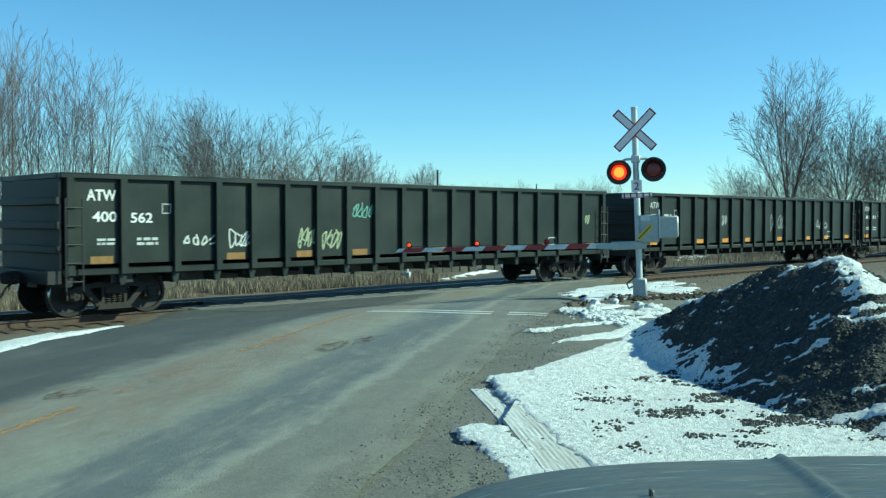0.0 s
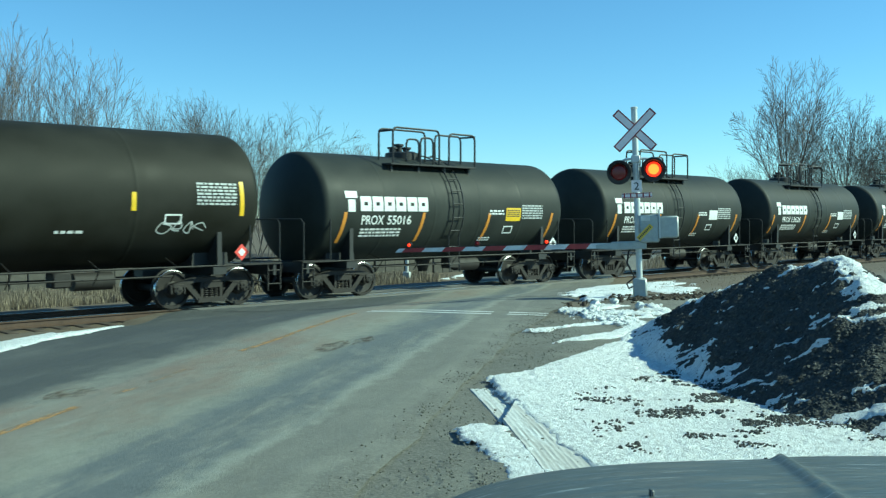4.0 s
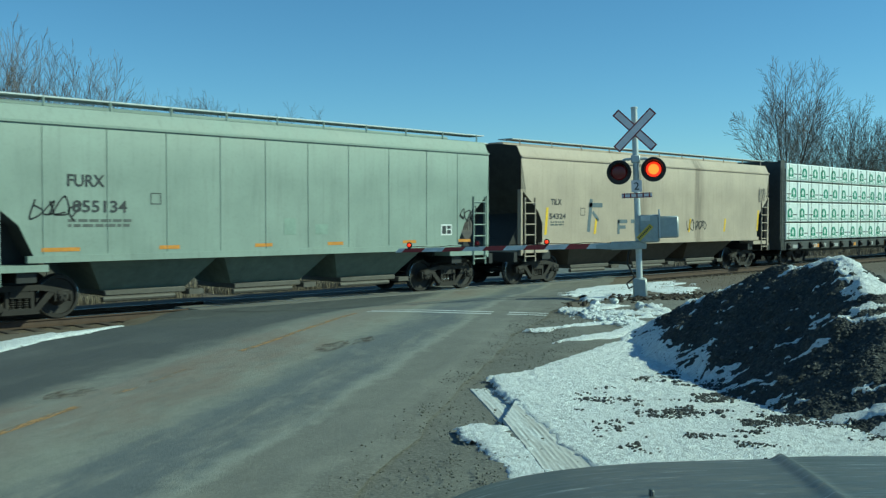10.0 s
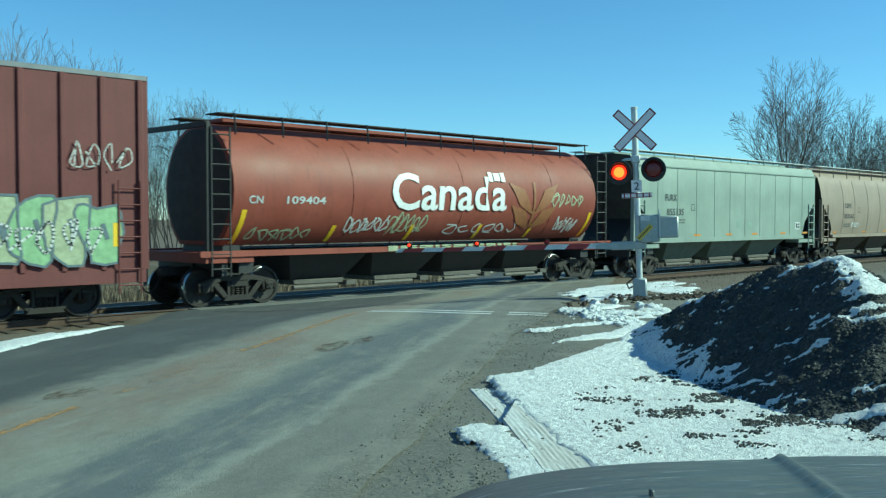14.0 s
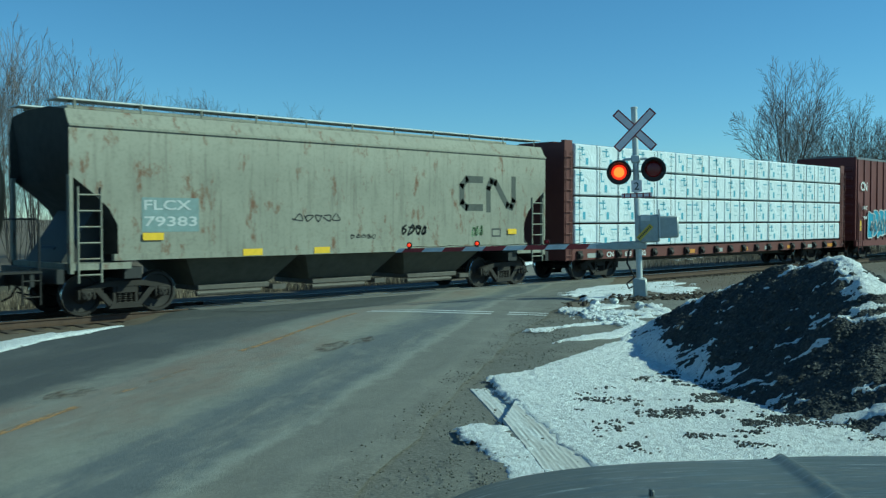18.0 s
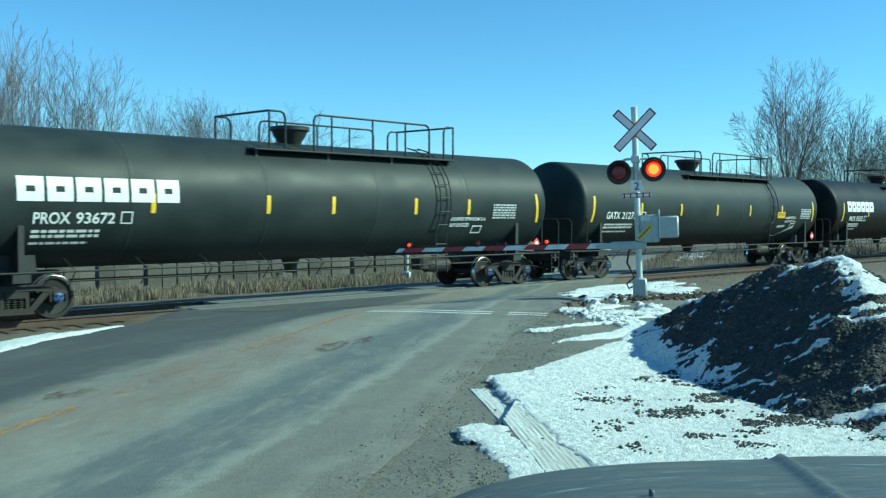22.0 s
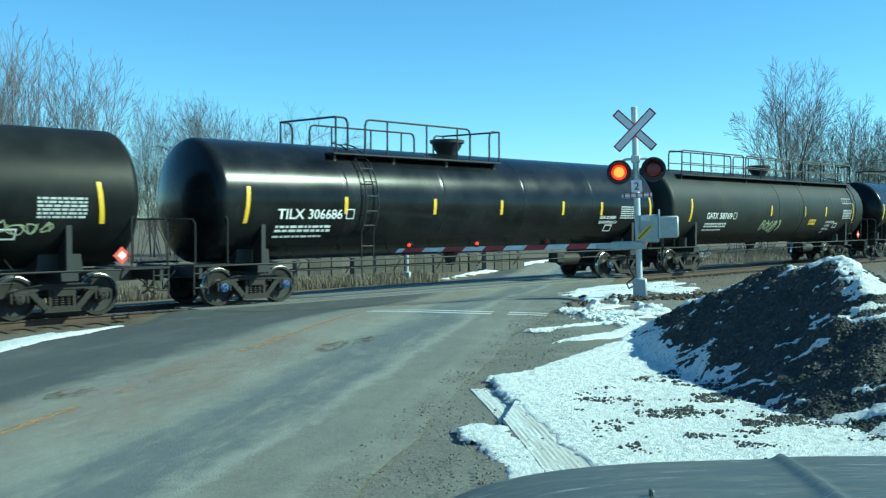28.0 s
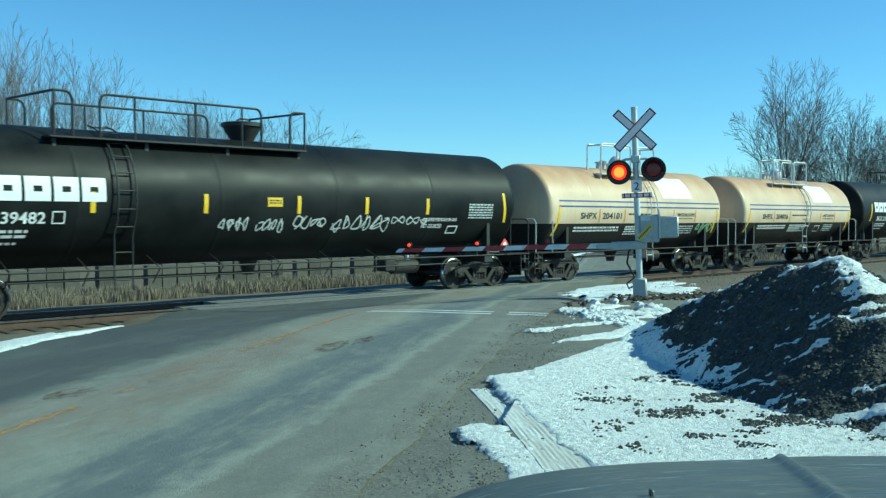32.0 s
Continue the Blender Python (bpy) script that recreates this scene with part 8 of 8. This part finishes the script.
def grow(trunk, crown, rnd, p, d, length, r, level, counts, open_, lift):
    """One limb and, from it, its side limbs, each sweeping back towards the sky."""
    k = 6 if level == 0 else 4 if level == 1 else 3
    pts, rad = [p.copy()], [r]
    bend = Vector((rnd.gauss(0, 1), rnd.gauss(0, 1), 0)) * 0.02
    for i in range(k):
        d = (d + bend + Vector((rnd.gauss(0, 0.02), rnd.gauss(0, 0.02), lift))).normalized()
        p = p + d * (length / k)
        pts.append(p.copy())
        rad.append(max(r * (1 - 0.8 * (i + 1) / k), 0.0008))
    (trunk if level == 0 else crown).tube(pts, rad, 6 if level == 0 else 4 if level == 1 else 3, caps=False)
    if level >= len(counts):
        return
    n = counts[level]
    turn = rnd.uniform(0, 6.28)
    for i in range(n):
        t = 0.18 + 0.8 * (i + rnd.random()) / n
        j = min(int(t * k), k - 1)
        q = pts[j].lerp(pts[j + 1], t * k - j)
        along = (pts[j + 1] - pts[j]).normalized()
        ax = along.orthogonal().normalized()
        ax.rotate(Matrix.Rotation(turn + 2.4 * i + rnd.uniform(-0.5, 0.5), 3, along))
        ang = radians(open_ * rnd.uniform(0.7, 1.2))
        nd = along * math.cos(ang) + ax * math.sin(ang)
        ll = length * (0.62 - 0.36 * t) * rnd.uniform(0.75, 1.2) * (1.0 if level == 0 else 1.15)
        grow(trunk, crown, rnd, q, nd, ll, max(rad[j] * 0.42, 0.0006), level + 1, counts, open_, lift)


def tree_model(seed, kind):
    """A bare tree one unit high: 't' a tall sheaf of stems, 's' vase-shaped over a short trunk, 'b' a fan-shaped thicket, 'r' a low round crown."""
    rnd = random.Random(seed)
    trunk, crown = Shape(), Shape()
    if kind == "t":
        for k in range(4):
            a = 1.57 * k + rnd.uniform(-0.4, 0.4)
            lean = rnd.uniform(0.03, 0.14)
            grow(trunk, crown, rnd, Vector((0.02 * math.cos(a), 0.02 * math.sin(a), -0.02)), Vector((lean * math.cos(a), lean * math.sin(a), 1)).normalized(), rnd.uniform(0.8, 1.0), 0.0058, 0, (13, 5, 3), 26, 0.02)
    elif kind == "s":
        top = Vector((0.01, 0.01, 0.26))
        trunk.tube([(0, 0, -0.02), (0.004, 0, 0.13), tuple(top)], [0.02, 0.016, 0.014], 8, caps=False)
        for k in range(8):
            a = 2.4 * k + rnd.random() * 0.5
            lean = 0.06 if k == 0 else 0.12 + 0.8 * k / 8
            base = Vector((0.002, 0, 0.18 + 0.07 * rnd.random())) if k % 2 else top
            grow(trunk, crown, rnd, base, Vector((lean * math.cos(a), lean * math.sin(a), 1)).normalized(), (0.78 - 0.2 * lean) * rnd.uniform(0.85, 1.0), 0.0068, 0, (12, 7, 4), 31, 0.022)
    elif kind == "r":
        trunk.tube([(0, 0, -0.02), (0.003, 0, 0.2)], [0.026, 0.02], 8, caps=False)
        for k in range(9):
            a = 2.4 * k + rnd.random() * 0.4
            lean = 0.1 if k == 0 else rnd.uniform(0.4, 1.5)
            grow(trunk, crown, rnd, Vector((0.002, 0, 0.12 + 0.08 * rnd.random())), Vector((lean * math.cos(a), lean * math.sin(a), 1)).normalized(), rnd.uniform(0.68, 0.8), 0.011, 0, (8, 6, 3), 36, 0.035)
    else:
        for k in range(8):
            a = 2.4 * k + rnd.random()
            lean = 0.05 + 0.5 * math.sqrt((k + 0.5) / 8)
            grow(trunk, crown, rnd, Vector((0.09 * math.cos(a), 0.09 * math.sin(a), -0.02)), Vector((lean * math.cos(a), lean * math.sin(a), 1)).normalized(), rnd.uniform(0.75, 1.0), 0.0062, 0, (10, 6, 3), 30, 0.012)
    tops = sorted(v[2] for v in crown.v)
    zmax = tops[int(len(tops) * 0.995)]
    for sh in (trunk, crown):
        sh.v = [(x / zmax, y / zmax, z / zmax) for x, y, z in sh.v]
    return trunk.mesh("trunk", M_BARK), crown.mesh("crown", M_TWIG if kind != "b" else M_SHRUB)


MODELS = {k: [tree_model(i * 7 + ord(k), k) for i in range(3 if k != "r" else 2)] for k in "tsbr"}
TREE_WORDS = {"t": ("bare_tree", "tall narrow bare tree beyond the railway", "tree"), "s": ("bare_tree", "spreading bare tree beyond the railway", "tree"), "r": ("bare_tree", "low round-crowned bare tree beyond the railway", "tree"),
              "b": ("bare_shrub", "many-stemmed bare thicket beyond the railway", "shrub")}
rnd = random.Random(12)


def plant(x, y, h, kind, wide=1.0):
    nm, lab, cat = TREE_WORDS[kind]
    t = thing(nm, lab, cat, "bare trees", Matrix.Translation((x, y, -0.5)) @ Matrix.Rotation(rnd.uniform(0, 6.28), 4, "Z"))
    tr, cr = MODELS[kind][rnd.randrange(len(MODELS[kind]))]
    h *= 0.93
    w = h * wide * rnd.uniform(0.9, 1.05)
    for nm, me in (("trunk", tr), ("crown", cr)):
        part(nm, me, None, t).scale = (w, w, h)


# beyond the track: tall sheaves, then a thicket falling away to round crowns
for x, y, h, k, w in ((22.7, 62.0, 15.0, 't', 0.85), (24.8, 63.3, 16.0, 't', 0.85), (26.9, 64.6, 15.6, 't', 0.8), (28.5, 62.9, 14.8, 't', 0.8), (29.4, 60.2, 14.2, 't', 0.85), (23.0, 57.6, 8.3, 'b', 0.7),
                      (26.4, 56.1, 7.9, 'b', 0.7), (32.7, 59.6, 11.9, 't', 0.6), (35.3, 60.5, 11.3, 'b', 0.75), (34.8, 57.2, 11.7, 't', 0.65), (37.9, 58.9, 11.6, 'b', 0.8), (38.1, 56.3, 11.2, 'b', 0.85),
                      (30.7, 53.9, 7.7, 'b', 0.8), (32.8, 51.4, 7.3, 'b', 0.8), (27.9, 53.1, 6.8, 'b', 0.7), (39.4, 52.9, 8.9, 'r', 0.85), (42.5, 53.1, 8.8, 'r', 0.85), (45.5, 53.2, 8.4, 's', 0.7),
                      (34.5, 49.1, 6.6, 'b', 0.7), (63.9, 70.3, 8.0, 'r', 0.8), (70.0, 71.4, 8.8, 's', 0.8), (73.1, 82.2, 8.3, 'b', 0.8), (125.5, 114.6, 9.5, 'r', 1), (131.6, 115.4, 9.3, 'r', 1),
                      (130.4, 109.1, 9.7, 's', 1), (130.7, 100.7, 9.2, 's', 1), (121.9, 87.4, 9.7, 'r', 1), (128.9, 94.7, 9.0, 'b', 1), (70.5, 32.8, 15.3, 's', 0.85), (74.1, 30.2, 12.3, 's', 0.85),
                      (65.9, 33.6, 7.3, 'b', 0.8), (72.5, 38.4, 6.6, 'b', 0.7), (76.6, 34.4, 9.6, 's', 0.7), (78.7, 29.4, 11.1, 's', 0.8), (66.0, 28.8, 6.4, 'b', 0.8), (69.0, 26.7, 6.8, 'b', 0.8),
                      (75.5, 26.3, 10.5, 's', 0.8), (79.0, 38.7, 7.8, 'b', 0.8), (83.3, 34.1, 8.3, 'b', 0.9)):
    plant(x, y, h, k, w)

# low woods closing the view
s = Shape()
for i in range(300):
    a = radians(rnd.uniform(-15, 100))
    dist = rnd.uniform(170, 330)
    x, y, h = dist * math.cos(a), dist * math.sin(a), rnd.uniform(3, 6.5)
    if y < 40:
        continue
    for q in range(10):
        lx, ly = x + rnd.uniform(-4, 4), y + rnd.uniform(-4, 4)
        s.tube([(lx, ly, -0.2), (lx + rnd.uniform(-1, 1), ly, h * rnd.uniform(0.6, 1.0))], [0.09, 0.02], 3, caps=False)
tagged(part("distant_woods", s, M_SHRUB, None), "low bare woods on the horizon", "woods", kind="stuff")


# ---- what moves ----
def flash_rows(which):
    """The lamps of a pair light in turn: the first for 0.92 s, the second for 0.61 s."""
    rows, period, start = [], 1.534, 0.516 - 1.534
    lit, dark = pose(0, 0, 0), pose(0, 0, 0, 0, 0, 180)
    steps = [pose(0, 0, 0, 0, 0, a) for a in (0, 60, 120, 180)]
    ev = []
    k = 0
    while start + period * k < 33:
        ev.append((start + period * k, 1))
        ev.append((start + period * k + 0.58, 0))
        k += 1
    on0 = which
    rows.append((0.0, steps[0] if which == 0 else steps[3]))
    for t, second in ev:
        f0 = round(t * FPS)
        if f0 < 1 or f0 + 3 > 32 * FPS:
            continue
        turn_on = second == which
        order = steps[::-1] if turn_on else steps
        # the turn keeps clear of whole seconds, with a rest before and after it
        first, near = f0 - 2, FPS * round(t)
        if first <= near <= first + 3:
            first = near + 2 if t > round(t) else near - 5
        for i in range(6):
            rows.append(((first - 1 + i) / FPS, order[max(0, min(3, i - 1))]))
    rows.append((32.0, rows[-1][1]))
    return rows


def motions():
    for c, x0 in CARS:
        walk(c, [(t, pose(x0 + run, TRACK_Y, 0)) for t, run in TRAVEL])
    turn = SPEED / WR / FPS
    first = WHEELSETS[0]
    walk(first, [(k / FPS, Matrix.Rotation(turn * k, 4, "Y")) for k in range(int(32 * FPS) + 1)])
    spin = first.animation_data
    for w in WHEELSETS[1:]:
        w.rotation_mode = "QUATERNION"
        w.animation_data_create().action = spin.action
        w.animation_data.action_slot = spin.action_slot
    for o, which in FLASHERS:
        walk(o, flash_rows(which))


motions()
